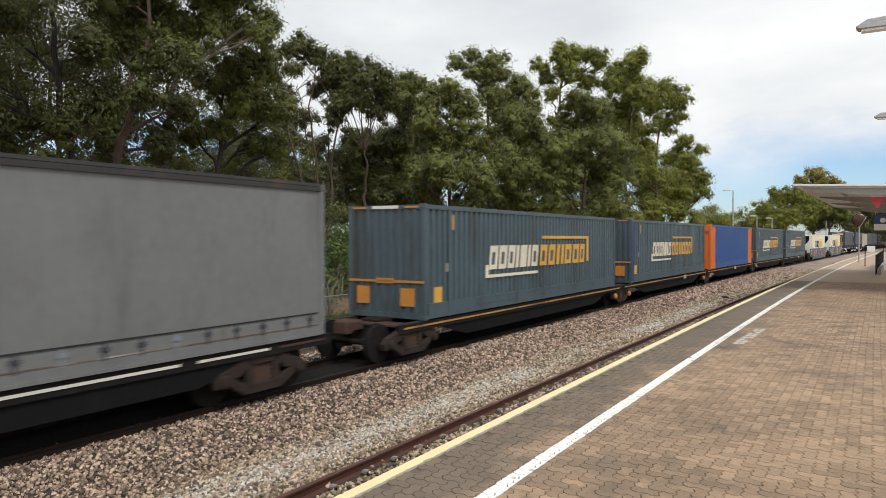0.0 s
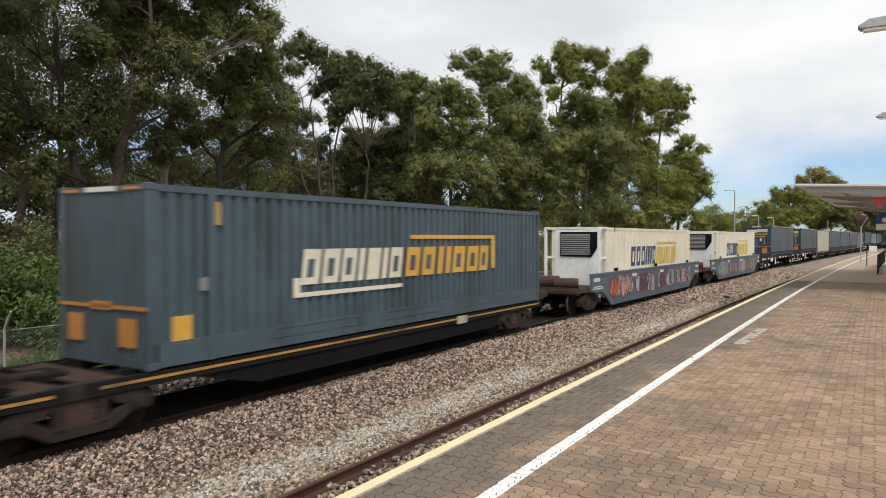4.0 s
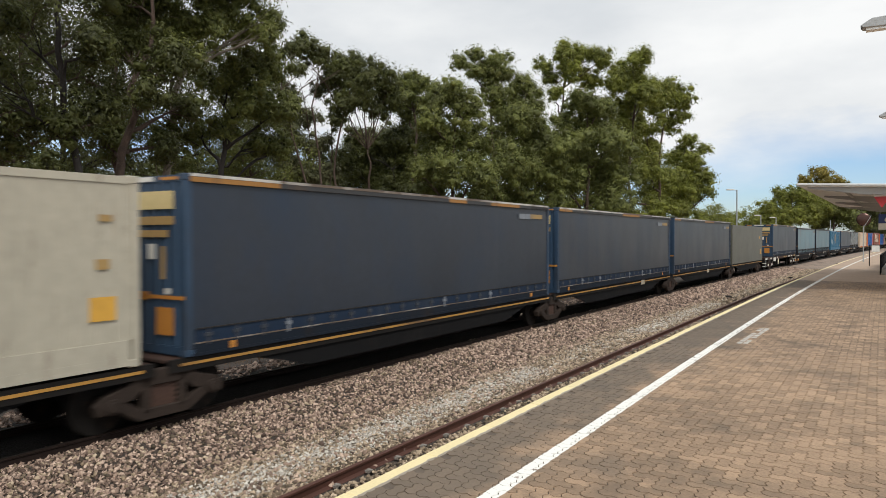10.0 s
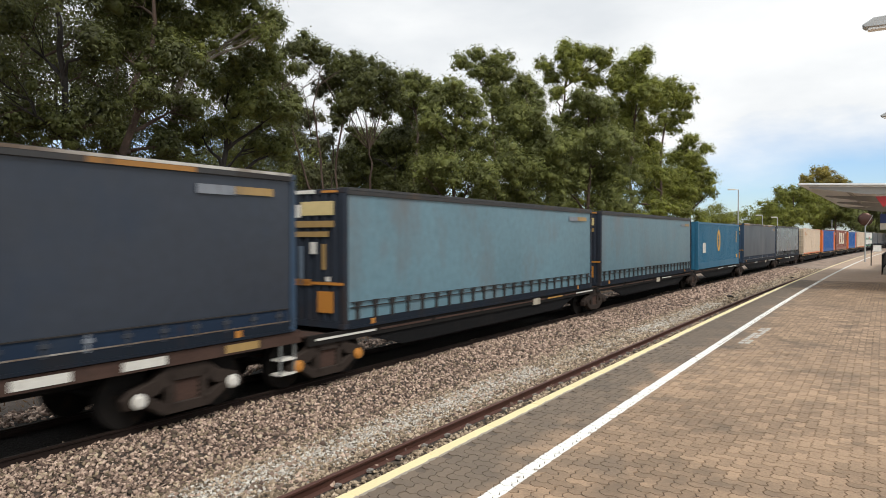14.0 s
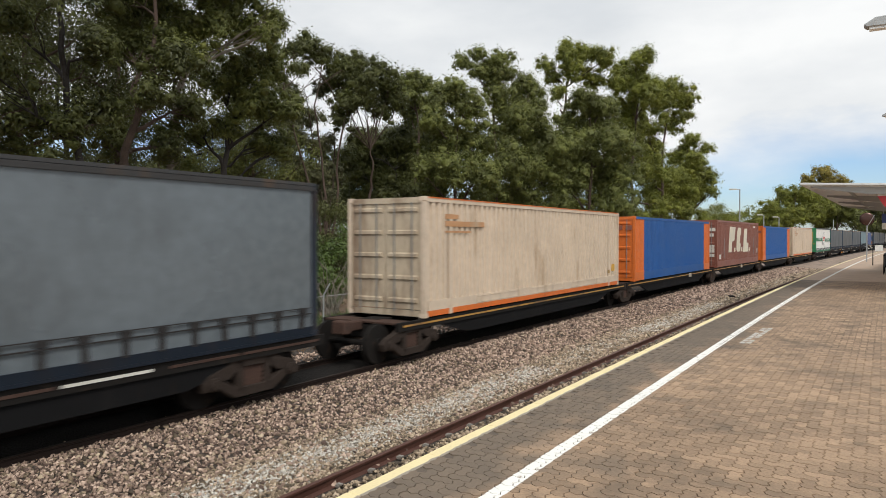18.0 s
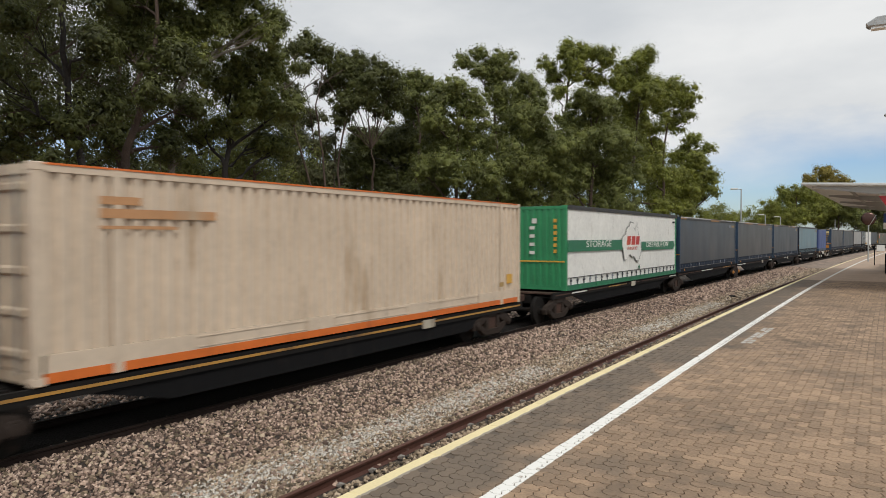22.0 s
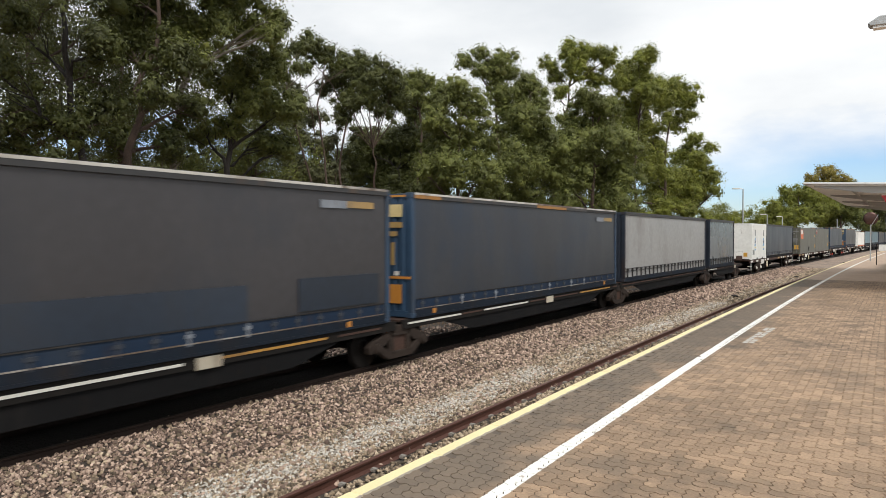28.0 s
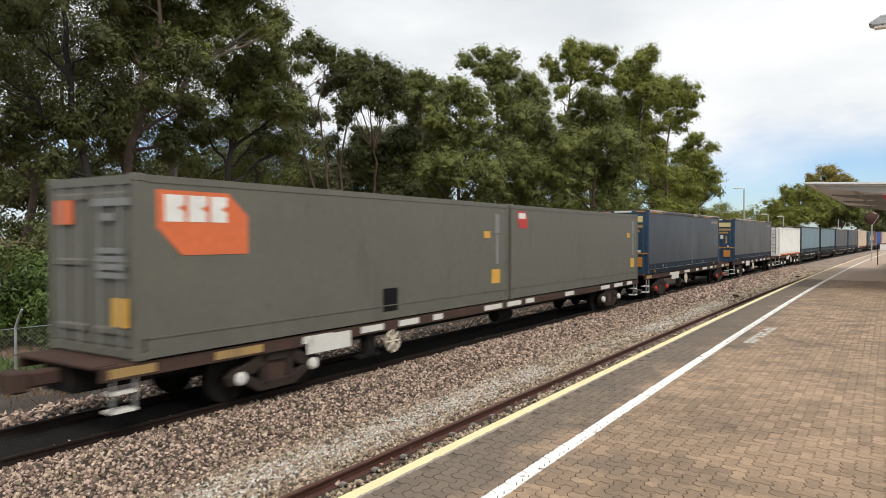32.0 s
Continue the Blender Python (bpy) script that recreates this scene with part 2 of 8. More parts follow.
# shade under the train is put into these colours, with oil on the ballast
M["main_rail"] = surface("rail dark with train shade", (0.03, 0.021, 0.018), 0.6, 0.4, spread=0.25, grain=40, blotch=3, bump=0.2)
M["oily_shade"] = surface("ballast dark with oil and train shade", (0.015, 0.0135, 0.0125), 0.9, spread=0.5, grain=22, blotch=0.6, bump=1.0, depth=0.05)

for _k in ("steel", "rust", "oily_shade", "main_rail", "bogie"):
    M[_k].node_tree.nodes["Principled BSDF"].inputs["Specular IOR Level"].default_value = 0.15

# ---- ground, ballast, rails ----
PLAT, EDGE, LINE = EYE - 2.1, -3.664, -2.619
NEAR_RAIL, NEAR_Z = -6.039, 0.0
ground = bpy.data.meshes.new("ground")
ground.from_pydata([(-2500, -2500, -0.62), (2500, -2500, -0.62), (2500, 2500, -0.62), (-2500, 2500, -0.62)], [], [(0, 1, 2, 3)])
ground.materials.append(M["earth"])
tagged(new("ground", ground), kind="structure")
bed = [(-20.0, -0.64), (-15.5, -0.5), (-13.6, -0.24), (-12.7, -0.06), (-11.6, -0.01), (-10.0, -0.01), (-9.3, 0.0), (-8.7, -0.1), (-7.8, -0.18), (-6.9, -0.18), (-6.3, -0.15), (-5.6, -0.15), (-4.6, -0.15), (-3.4, -0.15)]
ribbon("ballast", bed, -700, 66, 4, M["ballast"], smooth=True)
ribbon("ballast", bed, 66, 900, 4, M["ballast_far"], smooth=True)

# near-black strip: the train's shade painted over the bed, with its oil
ribbon("track_bed", [(CENTRE - 1.75, LIFT - 0.19), (CENTRE - 1.2, LIFT - 0.135), (CENTRE + 0.55, LIFT - 0.135), (CENTRE + 0.9, LIFT - 0.14)], -700, 900, 4, M["oily_shade"])


def rail_profile(q, top):
    out = [(-0.07, -0.155), (-0.07, -0.145), (-0.012, -0.12), (-0.01, -0.045), (-0.036, -0.03), (-0.036, -0.004), (-0.028, 0.0), (0.028, 0.0), (0.036, -0.004), (0.036, -0.03), (0.01, -0.045), (0.012, -0.12), (0.07, -0.145), (0.07, -0.155)]
    return [(q + a, top + b) for a, b in out]


# main rails take the colour darkened for the train's shade
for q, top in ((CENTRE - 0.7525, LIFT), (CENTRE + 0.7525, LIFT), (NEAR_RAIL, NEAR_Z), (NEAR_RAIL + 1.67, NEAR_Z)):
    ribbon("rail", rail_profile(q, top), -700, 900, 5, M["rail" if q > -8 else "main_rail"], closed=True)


# ---- train: containers. Local y runs away along the line, +x is the side that faces the platform ----
HW = WIDE / 2


def letters(name, text, size, x, y, z, material, parent, squeeze=1.0):
    """Raised lettering on the +x side, reading along +y."""
    cu = bpy.data.curves.new(name, "FONT")
    cu.body, cu.size, cu.extrude = text, size, 0.003
    cu.align_x, cu.align_y = "LEFT", "BOTTOM"
    tmp = bpy.data.objects.new("tmp", cu)
    me = bpy.data.meshes.new_from_object(tmp)
    bpy.data.objects.remove(tmp)
    me.name = name
    me.transform(Matrix(((0, 0, 1, x), (squeeze, 0, 0, y), (0, 1, 0, z), (0, 0, 0, 1))))
    me.materials.append(material)
    ob = new(name, me)
    ob.parent = parent
    return ob


def corrugated(bm, along, fixed, a0, a1, z0, z1, out, pitch=0.278, depth=0.06):
    """A pressed sheet with upright ribs: along x or y, at the fixed other coordinate, facing out (+1 or -1)."""
    n = max(2, round((a1 - a0) / pitch))
    p = (a1 - a0) / n
    row = []
    for i in range(n):
        for f, d in ((0.0, 0.0), (0.42, 0.0), (0.5, 1.0), (0.92, 1.0)):
            row.append((a0 + (i + f) * p, d))
    row.append((a1, 0.0))
    prev = None
    for a, d in row:
        w = fixed - out * depth * d
        co = ((w, a, z0), (w, a, z1)) if along == "y" else ((a, w, z0), (a, w, z1))
        cur = [bm.verts.new(c) for c in co]
        if prev:
            bm.faces.new((prev[0], cur[0], cur[1], prev[1]))
        prev = cur


def sheet(bm, x, y0, y1, z0, z1, seed, ripple=0.012, ny=72, nz=7):
    """A hanging curtain with pleats and slack."""
    g = []
    for i in range(ny + 1):
        col = []
        for j in range(nz + 1):
            y, z = y0 + (y1 - y0) * i / ny, z0 + (z1 - z0) * j / nz
            edge = math.sin(math.pi * j / nz) ** 0.5
            d = ripple * edge * (noise.noise((y * 0.9 + seed, z * 0.35, seed)) * 1.6 + 0.5 * noise.noise((y * 3.1, z * 0.5 + seed, 2.0)))
            if j == 0:
                d += 0.018 * abs(noise.noise((y * 4.0, seed, 1.0)))
            col.append(bm.verts.new((x + d, y, z)))
        g.append(col)
    for i in range(ny):
        for j in range(nz):
            bm.faces.new((g[i][j], g[i + 1][j], g[i + 1][j + 1], g[i][j + 1]))


def frame_posts(c, L, h, material, inset=0.0, post=0.11, rail=None):
    """Corner posts with castings, rails and, on long boxes, inner lifting posts."""
    for name, box in (("corner_post", None),):
        for x in (-1, 1):
            for y in (-1, 1):
                bm = bmesh.new()
                slab(bm, x * HW - (post if x > 0 else 0), x * HW + (post if x < 0 else 0), y * L / 2 - (post if y > 0 else 0), y * L / 2 + (post if y < 0 else 0), 0.12, h - 0.12)
                part("corner_post", bm, material, c)
    bm = bmesh.new()
    slab(bm, -0.089, 0.089, -0.089, 0.089, -0.06, 0.06)
    cast = finish(bm, "corner_casting", material, 0.012)
    for x in (-1, 1):
        for y in (-1, 1):
            for z in (0.06, h - 0.06):
                again("corner_casting", cast, c, pose(x * (HW - 0.085), y * (L / 2 - 0.085), z))
    if inset:
        bm = bmesh.new()
        slab(bm, -0.03, 0.03, -0.08, 0.08, 0.02, h - 0.02)
        post_mesh = finish(bm, "lifting_post", material)
        for x in (-1, 1):
            for y in (-1, 1):
                again("lifting_post", post_mesh, c, pose(x * (HW - 0.022), y * (L / 2 - inset), 0))
    for x in (-1, 1):
        bm = bmesh.new()
        slab(bm, x * HW - 0.05, x * HW + (0.0 if x > 0 else 0.05), -L / 2 + 0.17, L / 2 - 0.17, h - 0.13, h - 0.02)
        part("top_rail", bm, rail or material, c)


def box_roof(c, L, h, material):
    bm = bmesh.new()
    corrugated(bm, "y", 0.0, -L / 2 + 0.05, L / 2 - 0.05, -HW + 0.03, HW - 0.03, 1, 0.35, 0.02)
    for v in bm.verts:
        v.co = Vector((v.co.z, v.co.y, h - 0.015 + v.co.x))
    part("roof", bm, material, c)


def doors(c, L, h, material, ribs=5):
    """Two ribbed end doors with bars on the near end."""
    for side in (-1, 1):
        bm = bmesh.new()
        x0, x1 = (0.012, HW - 0.13) if side > 0 else (-HW + 0.13, -0.012)
        slab(bm, x0, x1, -L / 2 + 0.03, -L / 2 + 0.08, 0.2, h - 0.16)
        d = part("door", bm, material, c)
        for i in range(ribs):
            z = 0.42 + (h - 0.75) * i / (ribs - 1)
            bm = bmesh.new()
            prism(bm, [(-L / 2 + 0.03, z - 0.07), (-L / 2 - 0.012, z - 0.035), (-L / 2 - 0.012, z + 0.035), (-L / 2 + 0.03, z + 0.07)], "x", x0 + 0.1, x1 - 0.1)
            part("rib", bm, material, d)
        for k in (0.28, 0.78):
            bm = bmesh.new()
            drum(bm, (x0 + (x1 - x0) * k, -L / 2 - 0.028, h / 2), (0, 0, 1), 0.017, h - 0.3, 8)
            part("locking_bar", bm, M["ash"], d, "galvanised locking bar")
    for z0, z1, nm in ((0.03, 0.18, "door_sill"), (h - 0.16, h - 0.02, "door_header")):
        bm = bmesh.new()
        slab(bm, -HW + 0.12, HW - 0.12, -L / 2, -L / 2 + 0.1, z0, z1)
        part(nm, bm, material, c)


def end_wall(c, L, h, material, y):
    bm = bmesh.new()
    corrugated(bm, "x", y * L / 2, -HW + 0.11, HW - 0.11, 0.15, h - 0.12, y, 0.25, 0.04)
    part("end_wall", bm, material, c)
    bm = bmesh.new()
    slab(bm, -HW + 0.1, HW - 0.1, y * L / 2 - (0.06 if y > 0 else 0), y * L / 2 + (0.06 if y < 0 else 0), h - 0.13, h - 0.02)
    part("end_header", bm, material, c)
    bm = bmesh.new()
    slab(bm, -HW + 0.1, HW - 0.1, y * L / 2 - (0.06 if y > 0 else 0), y * L / 2 + (0.06 if y < 0 else 0), 0.02, 0.16)
    part("end_sill", bm, material, c)


def plate(c, name, y0, y1, z0, z1, material, x=HW + 0.004, label=""):
    """A thin painted panel or sticker on the platform side."""
    bm = bmesh.new()
    slab(bm, x - 0.006, x + 0.006, y0, y1, z0, z1)
    return part(name, bm, material, c, label)


def end_plate(c, name, L, x0, x1, z0, z1, material, label=""):
    """A thin painted panel on the near end."""
    bm = bmesh.new()
    slab(bm, x0, x1, -L / 2 - 0.022, -L / 2 - 0.01, z0, z1)
    return part(name, bm, material, c, label)


def steel_box(label, L, h, paint, near="doors", rail=None, inset=1.22, ends=None, pitch=0.278, face=None, rib=0.06):
    """A corrugated steel container."""
    c = thing("freight_container", label, "container", "containers on the train")
    rail = rail or paint
    ends = ends or paint
    for x in (-1, 1):
        if ends == paint:
            bm = bmesh.new()
            corrugated(bm, "y", x * (HW - 0.012), -L / 2 + 0.1, L / 2 - 0.1, 0.42, h - 0.12, x, pitch, rib)
            part("side_wall", bm, M[paint], c)
        else:
            for y0, y1, mt in ((-L / 2 + 0.1, -L / 2 + 1.36, ends), (-L / 2 + 1.36, L / 2 - 1.48, paint), (L / 2 - 1.48, L / 2 - 0.1, ends)):
                bm = bmesh.new()
                corrugated(bm, "y", x * (HW - 0.012), y0, y1, 0.42, h - 0.12, x, pitch, 0.032)
                part("side_wall", bm, M[mt], c)
        runs = ((-L / 2 + 0.17, L / 2 - 0.17, paint, rail),) if ends == paint else ((-L / 2 + 0.1, -L / 2 + 1.36, ends, ends), (-L / 2 + 1.36, L / 2 - 1.48, paint, rail), (L / 2 - 1.48, L / 2 - 0.1, ends, ends))
        for y0, y1, m1, m2 in runs:
            bm = bmesh.new()
            slab(bm, x * HW - (0.05 if x > 0 else 0), x * HW + (0 if x > 0 else 0.05), y0, y1, 0.17, 0.42)
            part("skirt", bm, M[m1], c)
            bm = bmesh.new()
            slab(bm, x * HW - (0.06 if x > 0 else 0), x * HW + (0.004 if x > 0 else 0.056), y0, y1, 0.03, 0.17)
            part("bottom_rail", bm, M[m2], c)
    if inset:
        for y0, y1 in ((-L / 2 + 2.6, -L / 2 + 5.2), (-1.3, 1.3), (L / 2 - 5.2, L / 2 - 2.6)):
            bm = bmesh.new()
            slab(bm, HW, HW + 0.012, y0, y1, 0.2, 0.215)
            slab(bm, HW, HW + 0.012, y0, y1, 0.37, 0.385)
            slab(bm, HW, HW + 0.012, y0, y0 + 0.02, 0.215, 0.37)
            slab(bm, HW, HW + 0.012, y1 - 0.02, y1, 0.215, 0.37)
            part("skirt_frame", bm, M[paint], c)
    frame_posts(c, L, h, M[ends], inset, rail=M[paint])
    end_wall(c, L, h, M[ends], 1)
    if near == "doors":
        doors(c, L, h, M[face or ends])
    else:
        end_wall(c, L, h, M[face or ends], -1)
    box_roof(c, L, h, M[paint])
    return c


def end_marks(c, L, h, writing=True):
    """Lifting bar, warning panels and faded bars of writing on a long box's near end."""
    end_plate(c, "yellow_bar", L, -HW + 0.02, HW - 0.02, 0.94, 1.0, M["amber"], "long amber marking bar")
    end_plate(c, "bar_centre", L, -0.28, 0.28, 0.91, 1.05, M["amber"])
    end_plate(c, "warning_panel", L, -HW + 0.3, -HW + 0.72, 0.36, 0.82, M["amber"])
    end_plate(c, "warning_panel", L, HW - 0.74, HW - 0.3, 0.34, 0.8, M["amber"])
    end_plate(c, "header_mark", L, -0.42, 0.42, h - 0.11, h - 0.03, M["white"])
    end_plate(c, "header_mark", L, -1.05, -0.62, h - 0.1, h - 0.05, M["amber"])
    end_plate(c, "header_mark", L, 0.62, 1.05, h - 0.1, h - 0.05, M["amber"])
    if writing:
        end_plate(c, "name_board", L, -0.85, 0.0, h - 0.62, h - 0.34, M["white"])
        end_plate(c, "name_board", L, 0.02, 0.95, h - 0.58, h - 0.28, M["gold_pale"])
        end_plate(c, "writing_bar", L, -0.75, 0.95, h - 0.84, h - 0.7, M["gold_dim"])
        end_plate(c, "writing_bar", L, -0.55, 0.8, h - 1.05, h - 0.93, M["gold_dim"])
        for k in range(4):
            x = -0.9 + 0.28 * k
            end_plate(c, "writing_bar", L, x, x + 0.13, h - 2.1, h - 1.25, M["print_dim"])
        end_plate(c, "sticker", L, 0.28, 0.46, h - 1.42, h - 1.16, M["white"])
        end_plate(c, "writing_bar", L, 0.62, 0.72, h - 1.75, h - 1.2, M["gold_dim"])
        end_plate(c, "sticker", L, 0.72, 0.86, h - 2.0, h - 1.9, M["white"])


coat("gold", (0.60, 0.33, 0.05), (0.35, 0.22, 0.08), 0.2)
coat("faded_orange", (0.46, 0.24, 0.11), (0.4, 0.3, 0.2), 0.4)
coat("gold_dim", (0.34, 0.22, 0.08), (0.12, 0.1, 0.08), 0.4)
coat("print_dim", (0.11, 0.15, 0.20), (0.2, 0.2, 0.2), 0.3)
coat("print_pale", (0.2, 0.22, 0.25), (0.06, 0.07, 0.09), 0.4)
coat("buckle", (0.05, 0.055, 0.065), (0.2, 0.2, 0.2), 0.35)
coat("strap", (0.032, 0.03, 0.03), (0.06, 0.055, 0.05), 0.3)
coat("rave", (0.012, 0.017, 0.026), (0.02, 0.018, 0.018), 0.45, 0.7)
coat("dusk", (0.024, 0.03, 0.042), (0.038, 0.025, 0.018), 0.5, 0.6)
coat("rail_amber", (0.30, 0.14, 0.03), (0.06, 0.045, 0.035), 0.4)
coat("roof_strip", (0.5, 0.48, 0.44), (0.16, 0.13, 0.1), 0.5)
coat("gold_pale", (0.58, 0.46, 0.22), (0.3, 0.25, 0.16), 0.3)
coat("black", (0.008, 0.008, 0.0085), (0.018, 0.016, 0.015), 0.25, 0.8)
for _k in ("black", "rave", "dusk", "strap", "buckle"):
    M[_k].node_tree.nodes["Principled BSDF"].inputs["Specular IOR Level"].default_value = 0.12
coat("valance", (0.014, 0.026, 0.05), (0.03, 0.04, 0.056), 0.4, 0.7)
M["valance"].node_tree.nodes["Principled BSDF"].inputs["Specular IOR Level"].default_value = 0.15
coat("worn_edge", (0.12, 0.085, 0.06), (0.42, 0.40, 0.37), 0.5)
coat("roof_black", (0.03, 0.03, 0.031), (0.11, 0.06, 0.025), 0.3)
coat("flame", (0.62, 0.14, 0.045), (0.5, 0.12, 0.05), 0.1)
coat("cream_letter", (0.66, 0.60, 0.47), (0.5, 0.4, 0.3), 0.2)
coat("crimson", (0.48, 0.03, 0.025), (0.5, 0.13, 0.02), 0.35)
coat("deep_green", (0.02, 0.15, 0.075), (0.02, 0.1, 0.05), 0.15)
coat("ink_blue", (0.03, 0.055, 0.11), (0.1, 0.09, 0.08), 0.25)
coat("pale_blue", (0.12, 0.30, 0.50), (0.3, 0.35, 0.4), 0.25)
coat("faded_yellow", (0.62, 0.45, 0.11), (0.62, 0.53, 0.4), 0.3)


def curtain_side(label, L, h, cloth, frame="navy", tails=False, seed=0.0, marks=True, rave="rave"):
    """A curtain-sided container: pleated sheets between steel ends, over a row of straps."""
    c = thing("curtain_container", label, "container", "containers on the train")
    for x in (-1, 1):
        bm = bmesh.new()
        sheet(bm, x * (HW - 0.03), -L / 2 + 0.13, L / 2 - 0.13, 0.16, h - 0.12, seed + x)
        part("curtain", bm, M[cloth], c, smooth=True)
        bm = bmesh.new()
        slab(bm, x * HW - (0.07 if x > 0 else 0), x * HW + (0.0 if x > 0 else 0.07), -L / 2 + 0.13, L / 2 - 0.13, 0.05, 0.19)
        slab(bm, x * HW - (0.09 if x > 0 else 0.02), x * HW + (0.02 if x > 0 else 0.09), -L / 2 + 0.13, L / 2 - 0.13, 0.0, 0.05)
        part("side_rave", bm, M[rave], c)
        bm = bmesh.new()
        prism(bm, [(x * (HW - 0.09), h - 0.14), (x * (HW + 0.012), h - 0.14), (x * (HW + 0.018), h - 0.06), (x * (HW - 0.01), h - 0.01), (x * (HW - 0.09), h)], "y", -L / 2 + 0.1, L / 2 - 0.1)
        part("roof_rail", bm, M["roof_black"], c)
        bm = bmesh.new()
        slab(bm, x * HW - (0.06 if x > 0 else 0.022), x * HW + (0.022 if x > 0 else 0.06), -L / 2 + 0.1, L / 2 - 0.1, h - 0.045, h + 0.012)
        part("roof_edge", bm, M["roof_black"], c)
        y, k = -L / 2 + 0.1, random.Random(int(seed * 10) + x)
        while frame == "navy" and y < L / 2 - 0.2:
            e = min(L / 2 - 0.1, y + k.uniform(0.8, 3.4))
            bm = bmesh.new()
            slab(bm, x * (HW + 0.014) - 0.012, x * (HW + 0.014) + 0.012, y, e, h - 0.135, h - 0.05)
            part("rail_cover", bm, M[k.choice(("rail_amber", "roof_black", "strap", "roof_black"))], c)
            bm = bmesh.new()
            slab(bm, x * (HW + 0.02) - 0.01, x * (HW + 0.02) + 0.01, y, e, h - 0.046, h + 0.004)
            part("roof_strip", bm, M[k.choice(("roof_strip", "roof_strip", "worn_edge"))], c, "pale worn roof edge")
            y = e
    bm = bmesh.new()
    slab(bm, -HW + 0.06, HW - 0.06, -L / 2 + 0.06, L / 2 - 0.06, h - 0.05, h - 0.012)
    part("roof", bm, M["ash"], c)
    bm = bmesh.new()
    slab(bm, -HW + 0.08, HW - 0.08, -L / 2 + 0.1, L / 2 - 0.1, 0.02, 0.16)
    part("floor", bm, M["steel"], c)
    frame_posts(c, L, h, M[frame], 0, 0.13)
    end_wall(c, L, h, M[frame], 1)
    end_wall(c, L, h, M[frame], -1)
    n = int(L / 0.62)
    bm = bmesh.new()
    if tails:
        slab(bm, -0.012, 0.016, -0.05, 0.05, 0.0, 0.4)
        slab(bm, -0.012, 0.024, -0.09, 0.09, 0.3, 0.4)
    else:
        slab(bm, -0.012, 0.014, -0.024, 0.024, 0.0, 0.26)
        slab(bm, -0.012, 0.022, -0.07, 0.07, 0.14, 0.2)
    strap = finish(bm, "strap", M["strap" if tails else "buckle"])
    pale_strap = strap.copy()
    pale_strap.materials[0] = M["strap" if tails else "print_pale"]
    if not tails and cloth != "snow":
        bm = bmesh.new()
        slab(bm, HW - 0.03, HW - 0.006, -L / 2 + 0.2, L / 2 - 0.2, 0.175, 0.44)
        part("valance", bm, M["valance" if frame == "navy" else cloth], c)
    for i in range(n):
        y = -L / 2 + 0.45 + (L - 0.9) * i / (n - 1)
        again("strap", pale_strap if noise.noise((i * 0.9, seed + 3, 5)) > 0.18 else strap, c, pose(HW - 0.006, y, 0.17 + (0.03 if tails else 0) * noise.noise((i * 0.7, seed, 0)), noise.noise((i * 1.3, seed, 3)) * 9))
    bm = bmesh.new()
    slab(bm, HW - 0.01, HW + 0.012, -L / 2 + 0.2, L / 2 - 0.2, 0.44, 0.462)
    if tails:
        slab(bm, HW - 0.01, HW + 0.012, -L / 2 + 0.2, L / 2 - 0.2, 0.56, 0.575)
    part("tension_band", bm, M["strap"], c)
    if not tails and cloth != "snow":
        bm = bmesh.new()
        slab(bm, HW - 0.006, HW + 0.006, -L / 2 + 0.2, L / 2 - 0.2, 0.2, 0.222)
        part("valance_hem", bm, M["worn_edge"], c, "frayed pale hem")
    if marks:
        end_marks(c, L, h)
        plate(c, "yellow_tag", -L / 2 + 0.9, -L / 2 + 1.02, 0.03, 0.17, M["amber"], HW + 0.012)
        plate(c, "yellow_tag", L / 2 - 1.5, L / 2 - 1.38, 0.03, 0.17, M["amber"], HW + 0.012)
        plate(c, "writing_bar", L / 2 - 2.3, L / 2 - 1.5, h - 0.47, h - 0.31, M["print_pale"], HW + 0.002)
        plate(c, "writing_bar", L / 2 - 1.48, L / 2 - 0.6, h - 0.45, h - 0.31, M["gold_dim"], HW + 0.002)
    return c


